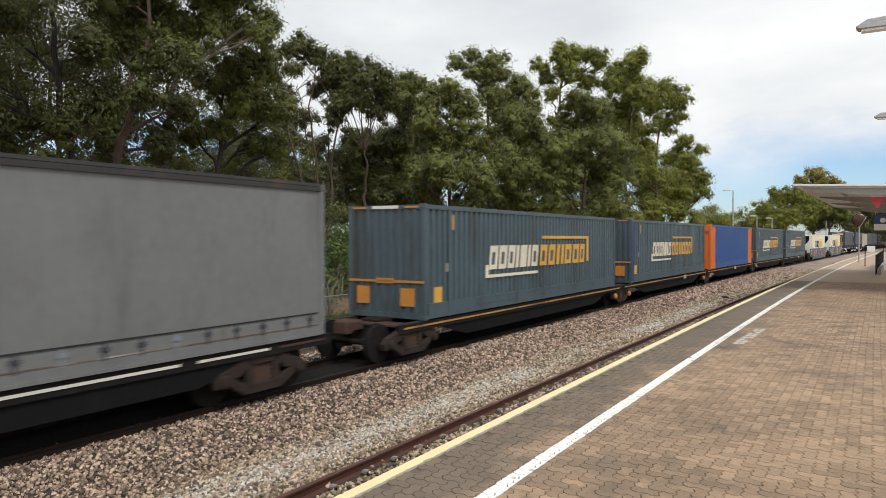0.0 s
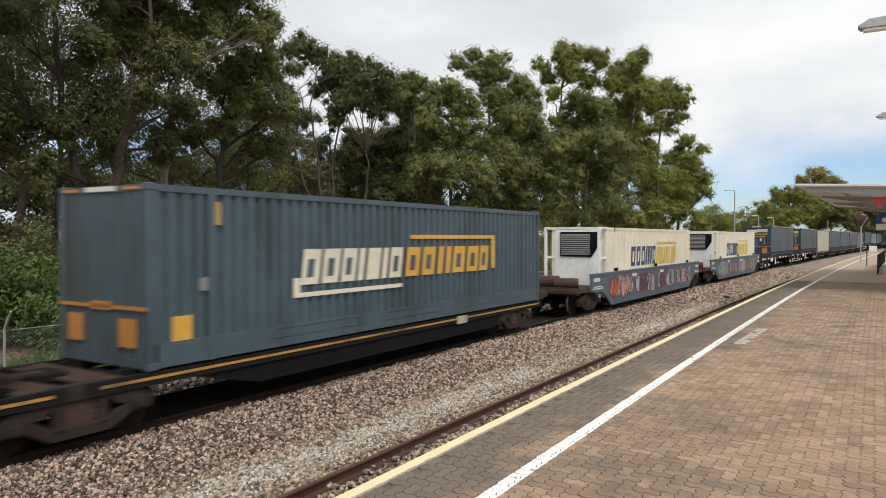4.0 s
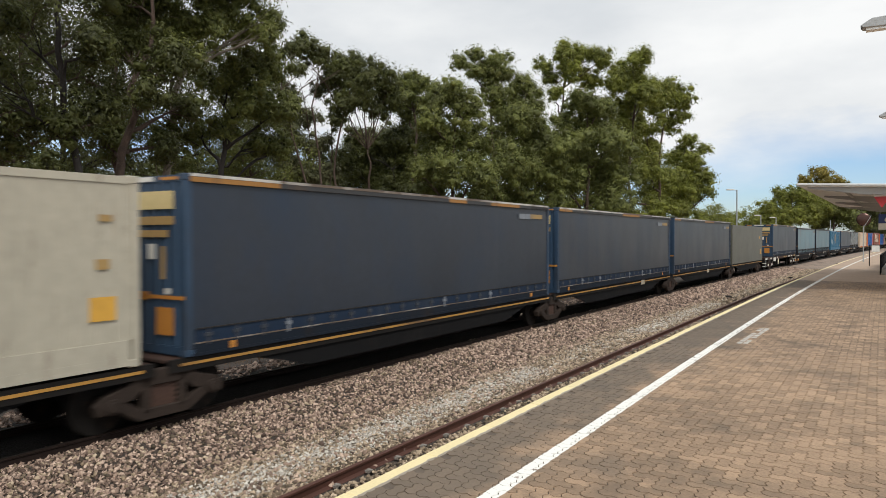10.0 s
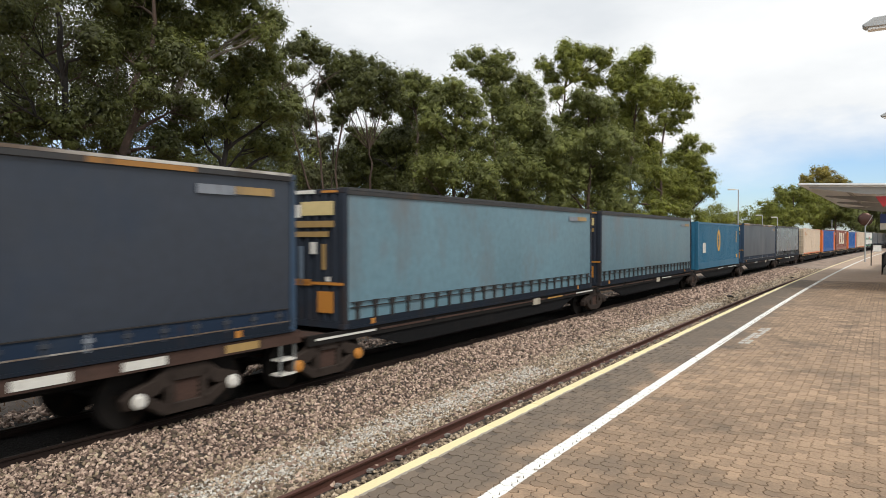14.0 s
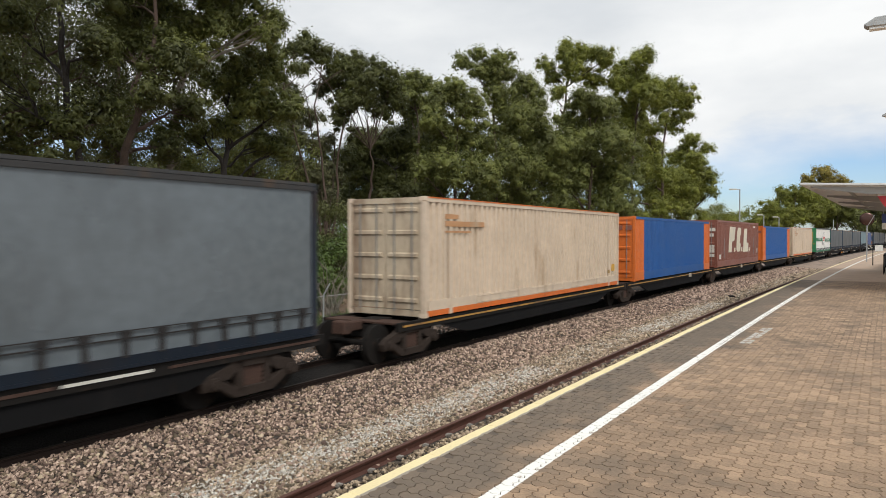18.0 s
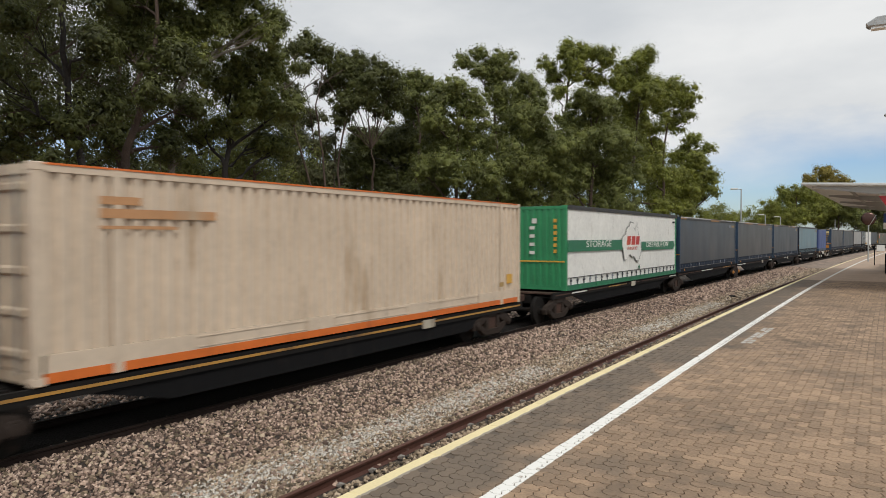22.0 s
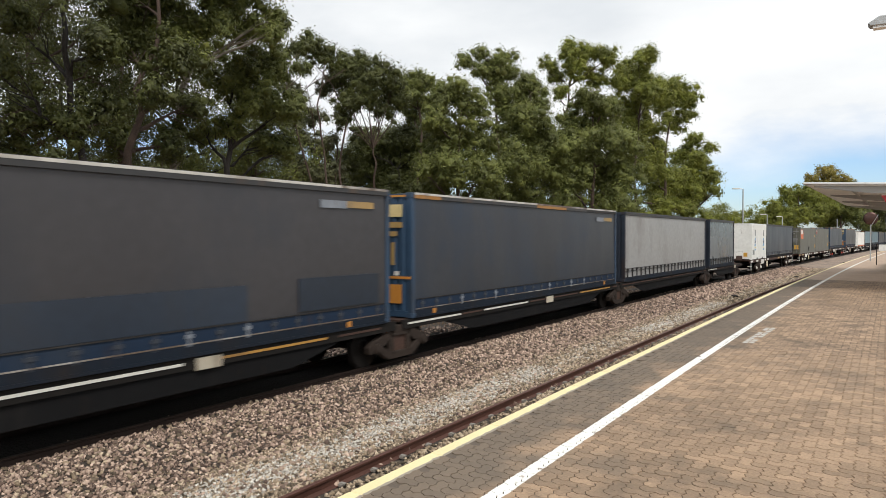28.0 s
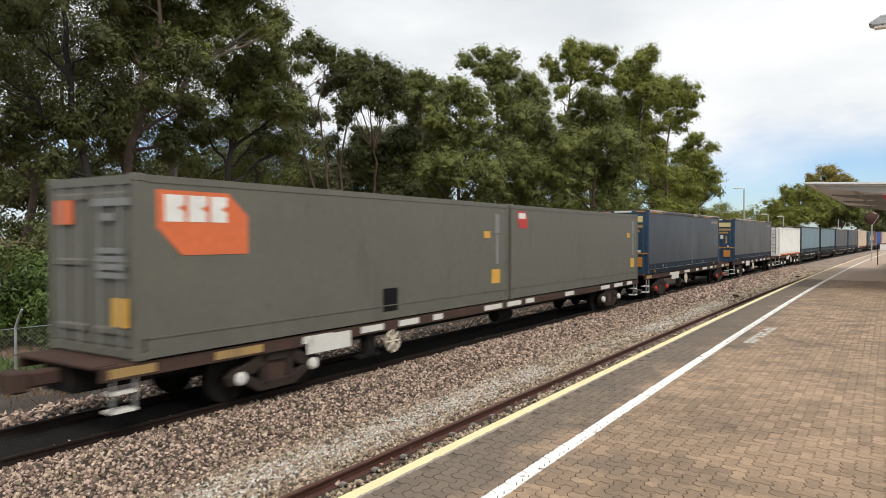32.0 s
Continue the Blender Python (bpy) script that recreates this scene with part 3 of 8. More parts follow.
def slate_box(seed):
    L, h = 14.63, 2.95
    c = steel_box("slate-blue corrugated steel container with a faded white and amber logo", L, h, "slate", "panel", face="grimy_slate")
    end_marks(c, L, h, writing=False)
    # the faded maker's mark as plain slanted blocks
    def block(y0, y1, z0, z1, mt, hole):
        bm = bmesh.new()
        k = 0.16
        prism(bm, [(y0, z0), (y1, z0), (y1 + k * (z1 - z0), z1), (y0 + k * (z1 - z0), z1)], "x", HW - 0.004, HW + 0.006)
        p = part("logo_block", bm, M[mt], c)
        if hole:
            bm = bmesh.new()
            w = (y1 - y0) * 0.3
            a, b = z0 + (z1 - z0) * 0.2, z0 + (z1 - z0) * 0.72
            prism(bm, [(y0 + w, a), (y1 - w, a), (y1 - w + k * (b - a), b), (y0 + w + k * (b - a), b)], "x", HW + 0.004, HW + 0.009)
            part("logo_gap", bm, M["slate"], p)
    o = -L / 2
    for i, (a, b, g) in enumerate(((3.35, 3.85, 1), (3.95, 4.45, 1), (4.55, 5.0, 1), (5.1, 5.28, 0), (5.4, 5.85, 0), (5.95, 6.13, 0), (6.25, 6.7, 1))):
        block(o + a, o + b, 1.14 + 0.02, 1.86, "cream_letter", g)
    for i, (a, b, g) in enumerate(((6.9, 7.45, 1), (7.6, 8.15, 1), (8.3, 8.55, 0), (8.7, 8.92, 0), (9.05, 9.65, 1), (9.8, 10.4, 1), (10.5, 10.98, 1))):
        block(o + a, o + b, 1.16, 1.86, "gold", g)
    plate(c, "logo_bar", o + 3.15, o + 6.75, 0.92, 1.01, M["cream_letter"])
    plate(c, "logo_bar", o + 3.15, o + 3.33, 1.01, 1.3, M["cream_letter"])
    plate(c, "logo_bar", o + 7.1, o + 11.45, 2.06, 2.16, M["gold"])
    plate(c, "logo_bar", o + 11.25, o + 11.45, 1.2, 2.06, M["gold"])
    plate(c, "warning_panel", o + 0.42, o + 0.8, 0.42, 0.82, M["gold"])
    plate(c, "warning_mark", o + 1.27, o + 1.4, 2.3, 2.7, M["gold_dim"], HW + 0.012)
    plate(c, "writing_bar", o + 0.95, o + 1.12, 1.2, 1.42, M["ash"])
    return c


def two_tone(near="doors", blue="ultramarine"):
    c = steel_box("cobalt-blue corrugated container with bright orange ends", 14.63, 2.97, blue, near, blue, 0, "orange", 0.2)
    for x in (0.36, 0.8):
        end_plate(c, "writing_bar", 14.63, x, x + 0.3, 2.35, 2.55, M["brick_red"])
    return c


def brick_box():
    L, h = 14.63, 3.15
    c = steel_box("brick-red corrugated container with large cream lettering shapes", L, h, "brick_red", "doors", pitch=0.19)
    o = -L / 2
    m = M["cream_letter"]

    def glyph(shapes):
        for sh in shapes:
            bm = bmesh.new()
            prism(bm, [(o + 3.35 + (a - 3.9) * 1.21, b) for a, b in sh], "x", HW - 0.004, HW + 0.008)
            part("logo_block", bm, m, c)
    # three plain slanted slabs with dots between them
    glyph([[(3.9, 0.95), (4.7, 0.95), (4.85, 1.7), (5.45, 1.75), (5.75, 2.72), (4.2, 2.75)], [(5.4, 0.95), (5.72, 0.95), (5.77, 1.25), (5.45, 1.25)]])
    glyph([[(6.05, 1.2), (6.25, 0.95), (7.1, 0.95), (7.3, 1.5), (7.0, 1.6), (7.1, 2.1), (7.4, 2.2), (7.35, 2.7), (6.6, 2.7), (6.25, 2.4)], [(7.45, 0.95), (7.77, 0.95), (7.82, 1.25), (7.5, 1.25)]])
    glyph([[(8.0, 0.9), (9.6, 0.9), (9.75, 1.55), (9.1, 1.6), (9.3, 2.65), (8.4, 2.65)], [(9.85, 0.9), (10.17, 0.9), (10.22, 1.2), (9.9, 1.2)]])
    plate(c, "white_strip", o + 1.95, o + 2.06, 0.62, 1.9, M["ash"])
    plate(c, "sticker", o + 0.55, o + 1.0, 0.55, 0.85, M["white"])
    plate(c, "sticker", L / 2 - 0.75, L / 2 - 0.5, 0.75, 1.1, M["white"])
    plate(c, "white_strip", L / 2 - 2.1, L / 2 - 2.02, 0.7, 2.0, M["ash"])
    plate(c, "sticker", L / 2 - 2.3, L / 2 - 1.5, h - 0.4, h - 0.28, M["white"])
    for x0, x1, z0, z1 in ((-1.05, -0.55, 2.15, 2.4), (-0.35, -0.1, 2.15, 2.42), (0.3, 1.1, 2.4, 2.62), (0.62, 1.0, 2.05, 2.25), (-0.95, -0.55, 1.3, 1.6), (0.3, 0.65, 1.0, 1.5), (0.7, 1.05, 1.0, 1.5), (0.3, 1.05, 0.72, 0.92)):
        end_plate(c, "sticker", L, x0, x1, z0, z1, M["white"])
    return c


def cream_box():
    L, h = 14.63, 3.04
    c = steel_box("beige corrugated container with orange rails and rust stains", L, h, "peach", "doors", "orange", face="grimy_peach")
    o = -L / 2
    plate(c, "writing_bar", o + 0.95, o + 1.6, 2.5, 2.62, M["faded_orange"])
    plate(c, "writing_bar", o + 0.95, o + 3.0, 2.3, 2.44, M["faded_orange"])
    plate(c, "writing_bar", o + 0.95, o + 2.25, 2.14, 2.19, M["faded_orange"])
    for x in (-1, 1):
        bm = bmesh.new()
        slab(bm, x * HW - 0.05, x * HW + 0.012, -L / 2 + 0.17, L / 2 - 0.17, h - 0.035, h - 0.005)
        part("roof_edge", bm, M["orange"], c, "orange roof edge")
    plate(c, "label_panel", L / 2 - 0.9, L / 2 - 0.55, 0.62, 0.9, M["gold"])
    plate(c, "label_panel", L / 2 - 1.35, L / 2 - 1.1, 0.55, 0.68, M["gold_dim"])
    return c


def plain_box():
    L, h = 12.19, 2.9
    c = steel_box("plain beige corrugated container, rust-stained at the end", L, h, "beige", "panel", None, 0, pitch=0.15, rib=0.016)
    plate(c, "label_panel", L / 2 - 0.8, L / 2 - 0.4, 0.75, 1.1, M["gold"])
    plate(c, "label_panel", L / 2 - 0.7, L / 2 - 0.5, 1.5, 1.65, M["gold_dim"])
    plate(c, "label_panel", L / 2 - 0.65, L / 2 - 0.45, 2.2, 2.3, M["gold_dim"])
    return c


def smooth_box(first, badge=True):
    """Sage-grey smooth-sided container with an orange panel."""
    L, h = 12.19, 2.87
    c = thing("panel_container", "sage-grey smooth-sided container" + (" with a large orange badge" if first else (" with a small red badge" if badge else " with amber labels")), "container", "containers on the train")
    for x in (-1, 1):
        bm = bmesh.new()
        slab(bm, x * HW - (0.06 if x > 0 else -0.012), x * HW + (-0.012 if x > 0 else 0.06), -L / 2 + 0.1, L / 2 - 0.1, 0.34, h - 0.1)
        part("side_wall", bm, M["sage"], c)
        bm = bmesh.new()
        slab(bm, x * HW - (0.05 if x > 0 else 0), x * HW + (0 if x > 0 else 0.05), -L / 2 + 0.17, L / 2 - 0.17, 0.02, 0.15)
        part("bottom_rail", bm, M["sage"], c)
        bm = bmesh.new()
        slab(bm, x * HW - (0.05 if x > 0 else -0.01), x * HW + (-0.01 if x > 0 else 0.05), -L / 2 + 0.17, L / 2 - 0.17, 0.15, 0.32)
        part("skirt", bm, M["sage"], c)
        bm = bmesh.new()
        slab(bm, x * HW - (0.05 if x > 0 else 0), x * HW + (0.004 if x > 0 else 0.05), -L / 2 + 0.17, L / 2 - 0.17, 0.32, 0.345)
        part("rub_rail", bm, M["sage"], c)
    frame_posts(c, L, h, M["sage"])
    end_wall(c, L, h, M["sage"], 1)
    doors(c, L, h, M["sage"], 3)
    bm = bmesh.new()
    slab(bm, -HW + 0.04, HW - 0.04, -L / 2 + 0.05, L / 2 - 0.05, h - 0.05, h - 0.01)
    part("roof", bm, M["sage"], c)
    o = -L / 2
    if first:
        bm = bmesh.new()
        prism(bm, [(o + 0.36, 2.64), (o + 1.75, 2.64), (o + 2.18, 2.26), (o + 2.18, 1.6), (o + 0.82, 1.6), (o + 0.36, 2.05)], "x", HW - 0.014, HW - 0.004)
        badge = part("badge", bm, M["flame"], c, "orange badge with cut corners")
        for a, b in ((0.5, 0.86), (0.94, 1.3), (1.38, 1.72)):
            bm = bmesh.new()
            prism(bm, [(o + a, 2.14), (o + b, 2.14), (o + b, 2.3), (o + b - 0.12, 2.36), (o + b, 2.42), (o + b, 2.57), (o + a, 2.57)], "x", HW - 0.006, HW + 0.002)
            part("badge_block", bm, M["snow"], badge)
        plate(c, "dark_patch", o + 6.1, o + 6.65, 0.2, 0.72, M["black"], HW - 0.006)
        end_plate(c, "badge", L, -1.0, -0.45, 2.1, 2.5, M["flame"])
        for z in (1.25, 1.38, 1.51, 1.64):
            end_plate(c, "writing_bar", L, 0.2, 0.95, z, z + 0.09, M["ash"])
        end_plate(c, "writing_bar", L, 0.1, 1.1, 2.38, 2.5, M["ash"])
        end_plate(c, "writing_bar", L, 0.35, 0.7, 2.15, 2.27, M["ash"])
        end_plate(c, "warning_panel", L, 0.62, 1.05, 0.5, 0.95, M["gold"])
    elif badge:
        bm = bmesh.new()
        prism(bm, [(o + 0.45, 2.68), (o + 0.95, 2.68), (o + 1.1, 2.5), (o + 1.1, 2.15), (o + 0.6, 2.15), (o + 0.45, 2.35)], "x", HW - 0.014, HW - 0.004)
        part("badge", bm, M["crimson"], c, "red badge with cut corners")
        plate(c, "badge_block", o + 0.5, o + 0.95, 2.45, 2.62, M["snow"], HW - 0.004)
    plate(c, "warning_panel", L / 2 - 1.0, L / 2 - 0.5, 0.55, 0.95, M["gold"], HW - 0.006)
    plate(c, "label_panel", L / 2 - 1.45, L / 2 - 1.1, 1.85, 2.05, M["gold"], HW - 0.006)
    plate(c, "writing_bar", L / 2 - 0.8, L / 2 - 0.55, 2.0, 2.55, M["ash"], HW - 0.006)
    plate(c, "writing_bar", L / 2 - 0.75, L / 2 - 0.6, 1.1, 1.95, M["ash"], HW - 0.006)
    return c


def storage_box():
    """White curtain-sider with a green band."""
    L, h = 14.63, 3.06
    c = curtain_side("white curtain container with a green band and map shape", L, h, "snow", "green", False, 4.0, False, "deep_green")
    o = -L / 2
    x = HW + 0.02
    plate(c, "green_band", o + 0.12, o + 6.05, 1.39, 1.81, M["deep_green"], x)
    bm = bmesh.new()
    prism(bm, [(o + 8.6, 1.31), (o + 14.0, 1.31), (o + 14.25, 1.51), (o + 14.0, 1.71), (o + 8.6, 1.71)], "x", x - 0.006, x + 0.006)
    part("green_band", bm, M["deep_green"], c, "green band ending in an arrow")
    letters("lettering", "STORAGE", 0.36, x + 0.008, o + 1.82, 1.47, M["snow"], c, 1.75)
    letters("lettering", "DISTRIBUTION", 0.36, x + 0.008, o + 9.3, 1.38, M["snow"], c, 1.55)
    coast = [(6.25, 1.55), (6.1, 1.75), (6.15, 2.05), (6.6, 2.2), (6.8, 2.5), (7.1, 2.55), (7.25, 2.75), (7.75, 2.7), (7.7, 2.5), (8.0, 2.35), (8.2, 2.75), (8.35, 2.3), (8.75, 1.8), (8.85, 1.45), (8.6, 1.1), (8.4, 0.95), (8.05, 1.0), (7.8, 1.2), (7.5, 1.15), (7.2, 1.3), (6.7, 1.05), (6.45, 1.05)]
    bm = bmesh.new()
    prism(bm, [(o + a - 0.25, b - 0.14) for a, b in coast], "x", x - 0.004, x + 0.004)
    emblem = part("map_shape", bm, M["ash"], c, "grey-edged white map shape")
    cy, cz = 7.5, 1.8
    bm = bmesh.new()
    prism(bm, [(o + cy - 0.25 + (a - cy) * 0.955, cz - 0.14 + (b - cz) * 0.95) for a, b in coast], "x", x + 0.003, x + 0.008)
    part("map_face", bm, M["snow"], emblem)
    bm = bmesh.new()
    prism(bm, [(o + 8.15, 0.6), (o + 8.4, 0.68), (o + 8.35, 0.48), (o + 8.25, 0.44)], "x", x - 0.004, x + 0.006)
    part("map_island", bm, M["deep_green"], emblem)
    for a, b in ((6.5, 6.98), (7.12, 7.6), (7.72, 8.2)):
        bm = bmesh.new()
        prism(bm, [(o + a, 1.58), (o + b, 1.58), (o + b + 0.1, 1.96), (o + a + 0.1, 1.96)], "x", x + 0.007, x + 0.014)
        part("emblem_block", bm, M["crimson"], emblem)
    letters("lettering", "TRANSPORT", 0.2, x + 0.012, o + 6.5, 1.32, M["crimson"], c, 1.3)
    plate(c, "writing_bar", L / 2 - 0.75, L / 2 - 0.35, h - 0.42, h - 0.33, M["black"])
    end_plate(c, "yellow_bar", L, -HW + 0.05, HW - 0.05, 1.02, 1.07, M["gold"])
    for k in range(6):
        end_plate(c, "writing_bar", L, 0.75, 0.87, 2.45 - k * 0.22, 2.58 - k * 0.22, M["gold"])
    for k in range(4):
        end_plate(c, "writing_bar", L, -0.2, 0.0, 2.2 - k * 0.3, 2.32 - k * 0.3, M["white"])
    end_plate(c, "sticker", L, -0.1, 0.08, 2.42, 2.6, M["white"])
    for k in range(8):
        plate(c, "amber_tag", o + 1.2 + k * 1.8, o + 1.32 + k * 1.8, 0.02, 0.17, M["green"], HW + 0.012)
    return c


def reefer():
    """Cream refrigerated container with a rack before its cooling unit."""
    L, h = 14.0, 2.95
    c = thing("refrigerated_container", "cream refrigerated container with a cooling unit, sitting in a well wagon", "container", "containers on the train")
    for x in (-1, 1):
        bm = bmesh.new()
        corrugated(bm, "y", x * (HW - 0.012), -L / 2 + 0.1, L / 2 - 0.1, 0.2, h - 0.12, x, 0.42, 0.02)
        part("side_wall", bm, M["cream"], c)
        bm = bmesh.new()
        slab(bm, x * HW - (0.06 if x > 0 else 0), x * HW + (0 if x > 0 else 0.06), -L / 2 + 0.17, L / 2 - 0.17, 0.03, 0.2)
        part("bottom_rail", bm, M["cream"], c)
    frame_posts(c, L, h, M["cream"], 0.9)
    end_wall(c, L, h, M["cream"], 1)
    box_roof(c, L, h, M["cream"])
    bm = bmesh.new()
    slab(bm, -HW + 0.1, HW - 0.1, -L / 2 + 0.05, -L / 2 + 0.25, 0.05, h - 0.1)
    part("cooling_housing", bm, M["snow"], c, "white cooling unit housing", 0.02)
    bm = bmesh.new()
    prism(bm, [(-0.85, h - 1.25), (0.55, h - 1.25), (0.9, h - 0.75), (0.9, h - 0.2), (-0.85, h - 0.2)], "y", -L / 2 + 0.0, -L / 2 + 0.06)
    grille = part("grille", bm, M["black"], c, "black grille panel")
    for k in range(10):
        bm = bmesh.new()
        prism(bm, [(-L / 2 - 0.03, h - 1.17 + k * 0.09), (-L / 2 + 0.0, h - 1.13 + k * 0.09), (-L / 2 + 0.0, h - 1.11 + k * 0.09), (-L / 2 - 0.03, h - 1.15 + k * 0.09)], "x", -0.8, 0.5)
        part("slat", bm, M["ash"], grille)
    for x in (-HW + 0.06, HW - 0.06):
        bm = bmesh.new()
        slab(bm, x - 0.05, x + 0.05, -L / 2 - 0.8, -L / 2 - 0.7, 0.0, h)
        slab(bm, x - 0.05, x + 0.05, -L / 2 - 0.7, -L / 2, h - 0.1, h)
        slab(bm, x - 0.04, x + 0.04, -L / 2 - 0.7, -L / 2, h * 0.55, h * 0.55 + 0.09)
        slab(bm, x - 0.04, x + 0.04, -L / 2 - 0.7, -L / 2, 0.35, 0.44)
        part("rack_side", bm, M["snow"], c, "white tubular end rack")
    bm = bmesh.new()
    slab(bm, -HW + 0.11, HW - 0.11, -L / 2 - 0.8, -L / 2 - 0.71, h - 0.09, h - 0.01)
    part("rack_bar", bm, M["snow"], c)
    o = -L / 2

    def block(y0, y1, z0, z1, mt, hole):
        bm = bmesh.new()
        k = 0.14
        prism(bm, [(y0, z0), (y1, z0), (y1 + k * (z1 - z0), z1), (y0 + k * (z1 - z0), z1)], "x", HW - 0.016, HW + 0.004)
        p = part("logo_block", bm, M[mt], c)
        if hole:
            bm = bmesh.new()
            w, a, b = (y1 - y0) * 0.3, z0 + (z1 - z0) * 0.2, z0 + (z1 - z0) * 0.75
            prism(bm, [(y0 + w, a), (y1 - w, a), (y1 - w + k * (b - a), b), (y0 + w + k * (b - a), b)], "x", HW + 0.002, HW + 0.007)
            part("logo_gap", bm, M["cream"], p)
    for a, b, g in ((3.2, 3.75, 1), (4.0, 4.5, 1), (4.72, 5.22, 1), (5.42, 5.58, 0), (5.78, 6.0, 0), (6.2, 6.36, 0), (6.55, 6.95, 1)):
        block(o + a, o + b, 1.22, 2.1, "ink_blue", g)
    for a, b in ((7.15, 7.65), (7.75, 8.3), (8.4, 8.6), (8.75, 8.95), (9.05, 9.6), (9.75, 10.3), (10.4, 10.7)):
        block(o + a, o + b, 1.2, 2.05, "faded_yellow", 0)
    plate(c, "logo_bar", o + 7.3, o + 10.9, 2.2, 2.3, M["faded_yellow"], HW - 0.002)
    plate(c, "logo_bar", o + 10.8, o + 10.9, 1.4, 2.2, M["faded_yellow"], HW - 0.002)
    for y in (o + 0.85, o + 6.8, L / 2 - 0.9):
        plate(c, "lashing_bracket", y, y + 0.5, 1.08, 1.22, M["black"], HW + 0.02)
    plate(c, "rust_mark", o + 0.85, o + 1.0, h - 0.2, h - 0.02, M["brick_red"], HW + 0.004)
    return c


def small_white():
    L, h = 6.06, 2.86
    c = thing("refrigerated_container", "short white insulated container with blue printed stripes", "container", "containers on the train")
    for x in (-1, 1):
        bm = bmesh.new()
        slab(bm, x * HW - (0.06 if x > 0 else -0.01), x * HW + (-0.01 if x > 0 else 0.06), -L / 2 + 0.1, L / 2 - 0.1, 0.3, h - 0.1)
        slab(bm, x * HW - (0.06 if x > 0 else 0), x * HW + (0 if x > 0 else 0.06), -L / 2 + 0.1, L / 2 - 0.1, 0.03, 0.3)
        part("side_wall", bm, M["snow"], c)
        for y in (-1.2, 1.0):
            bm = bmesh.new()
            slab(bm, x * HW - 0.02, x * HW + 0.02, y, y + 0.36, 0.02, 0.14)
            part("fork_pocket", bm, M["black"], c)
    frame_posts(c, L, h, M["snow"])
    end_wall(c, L, h, M["snow"], 1)
    bm = bmesh.new()
    slab(bm, -HW + 0.1, HW - 0.1, -L / 2 + 0.01, -L / 2 + 0.07, 0.62, h - 0.08)
    part("end_panel", bm, M["snow"], c)
    bm = bmesh.new()
    slab(bm, -HW + 0.1, HW - 0.1, -L / 2 + 0.0, -L / 2 + 0.07, 0.06, 0.6)
    part("end_panel", bm, M["snow"], c)
    bm = bmesh.new()
    slab(bm, -HW + 0.04, HW - 0.04, -L / 2 + 0.04, L / 2 - 0.04, h - 0.05, h - 0.01)
    part("roof", bm, M["snow"], c)
    end_plate(c, "label_panel", L, 0.62, 0.9, 0.25, 0.56, M["gold"])
    for y in (-1.75, 1.85):
        for z0, z1, mt in ((0.72, 0.85, "pale_blue"), (0.9, 0.98, "faded_yellow"), (1.05, 1.25, "pale_blue"), (1.3, 1.5, "ink_blue"), (1.53, 1.72, "pale_blue"), (1.85, 2.35, "ash")):
            plate(c, "printed_bar", y - 0.18, y + 0.18, z0, z1, M[mt], HW - 0.004)
    plate(c, "stain_patch", -2.7, -2.0, 0.4, 0.75, M["ash"], HW - 0.008)
    return c


def white_long():
    L, h = 12.19, 2.65
    c = steel_box("plain white container with a ladder on its end", L, h, "snow", "panel", "orange", 0, pitch=0.4)
    for x in (0.35, 0.85):
        bm = bmesh.new()
        slab(bm, x - 0.025, x + 0.025, -L / 2 - 0.1, -L / 2 - 0.05, 0.2, h - 0.1)
        part("ladder_rail", bm, M["ash"], c)
    for k in range(7):
        bm = bmesh.new()
        slab(bm, 0.35, 0.85, -L / 2 - 0.09, -L / 2 - 0.06, 0.4 + k * 0.32, 0.44 + k * 0.32)
        part("ladder_rung", bm, M["ash"], c)
    return c


def teal_box():
    L, h = 12.19, 2.9
    c = steel_box("bright blue corrugated container with a yellow oval mark", L, h, "teal", "panel", None, 0)
    bm = bmesh.new()
    pts = [(math.cos(a / 24 * math.tau), math.sin(a / 24 * math.tau)) for a in range(24)]
    for i in range(24):
        (a, b), (d, e) = pts[i], pts[(i + 1) % 24]
        prism(bm, [(-0.6 + a * 0.46, 1.75 + b * 0.72), (-0.6 + d * 0.46, 1.75 + e * 0.72), (-0.6 + d * 0.2, 1.75 + e * 0.46), (-0.6 + a * 0.2, 1.75 + b * 0.46)], "x", HW - 0.004, HW + 0.006)
    part("oval_mark", bm, M["gold"], c)
    plate(c, "sticker", -4.9, -4.2, 1.0, 1.6, M["white"])
    plate(c, "writing_bar", 4.9, 5.15, 1.6, 2.4, M["gold_dim"])
    plate(c, "label_panel", 5.0, 5.4, 0.5, 0.75, M["gold"])
    return c


def tarp_load():
    """A short load under a blue sheet."""
    L, h = 7.4, 2.75
    c = thing("tarp_container", "short open container under a rumpled royal-blue tarpaulin", "container", "containers on the train")
    bm = bmesh.new()
    for x in (-1, 1):
        sheet(bm, x * (HW - 0.05), -L / 2, L / 2, 0.3, h, 9.0 + x, 0.05, 30, 8)
    slab(bm, -HW + 0.06, HW - 0.06, -L / 2 + 0.01, L / 2 - 0.01, 0.35, h - 0.01)
    part("sheet", bm, M["tarp"], c)
    bm = bmesh.new()
    slab(bm, -HW, HW, -L / 2, L / 2, 0.0, 0.3)
    part("floor_frame", bm, M["navy"], c)
    return c


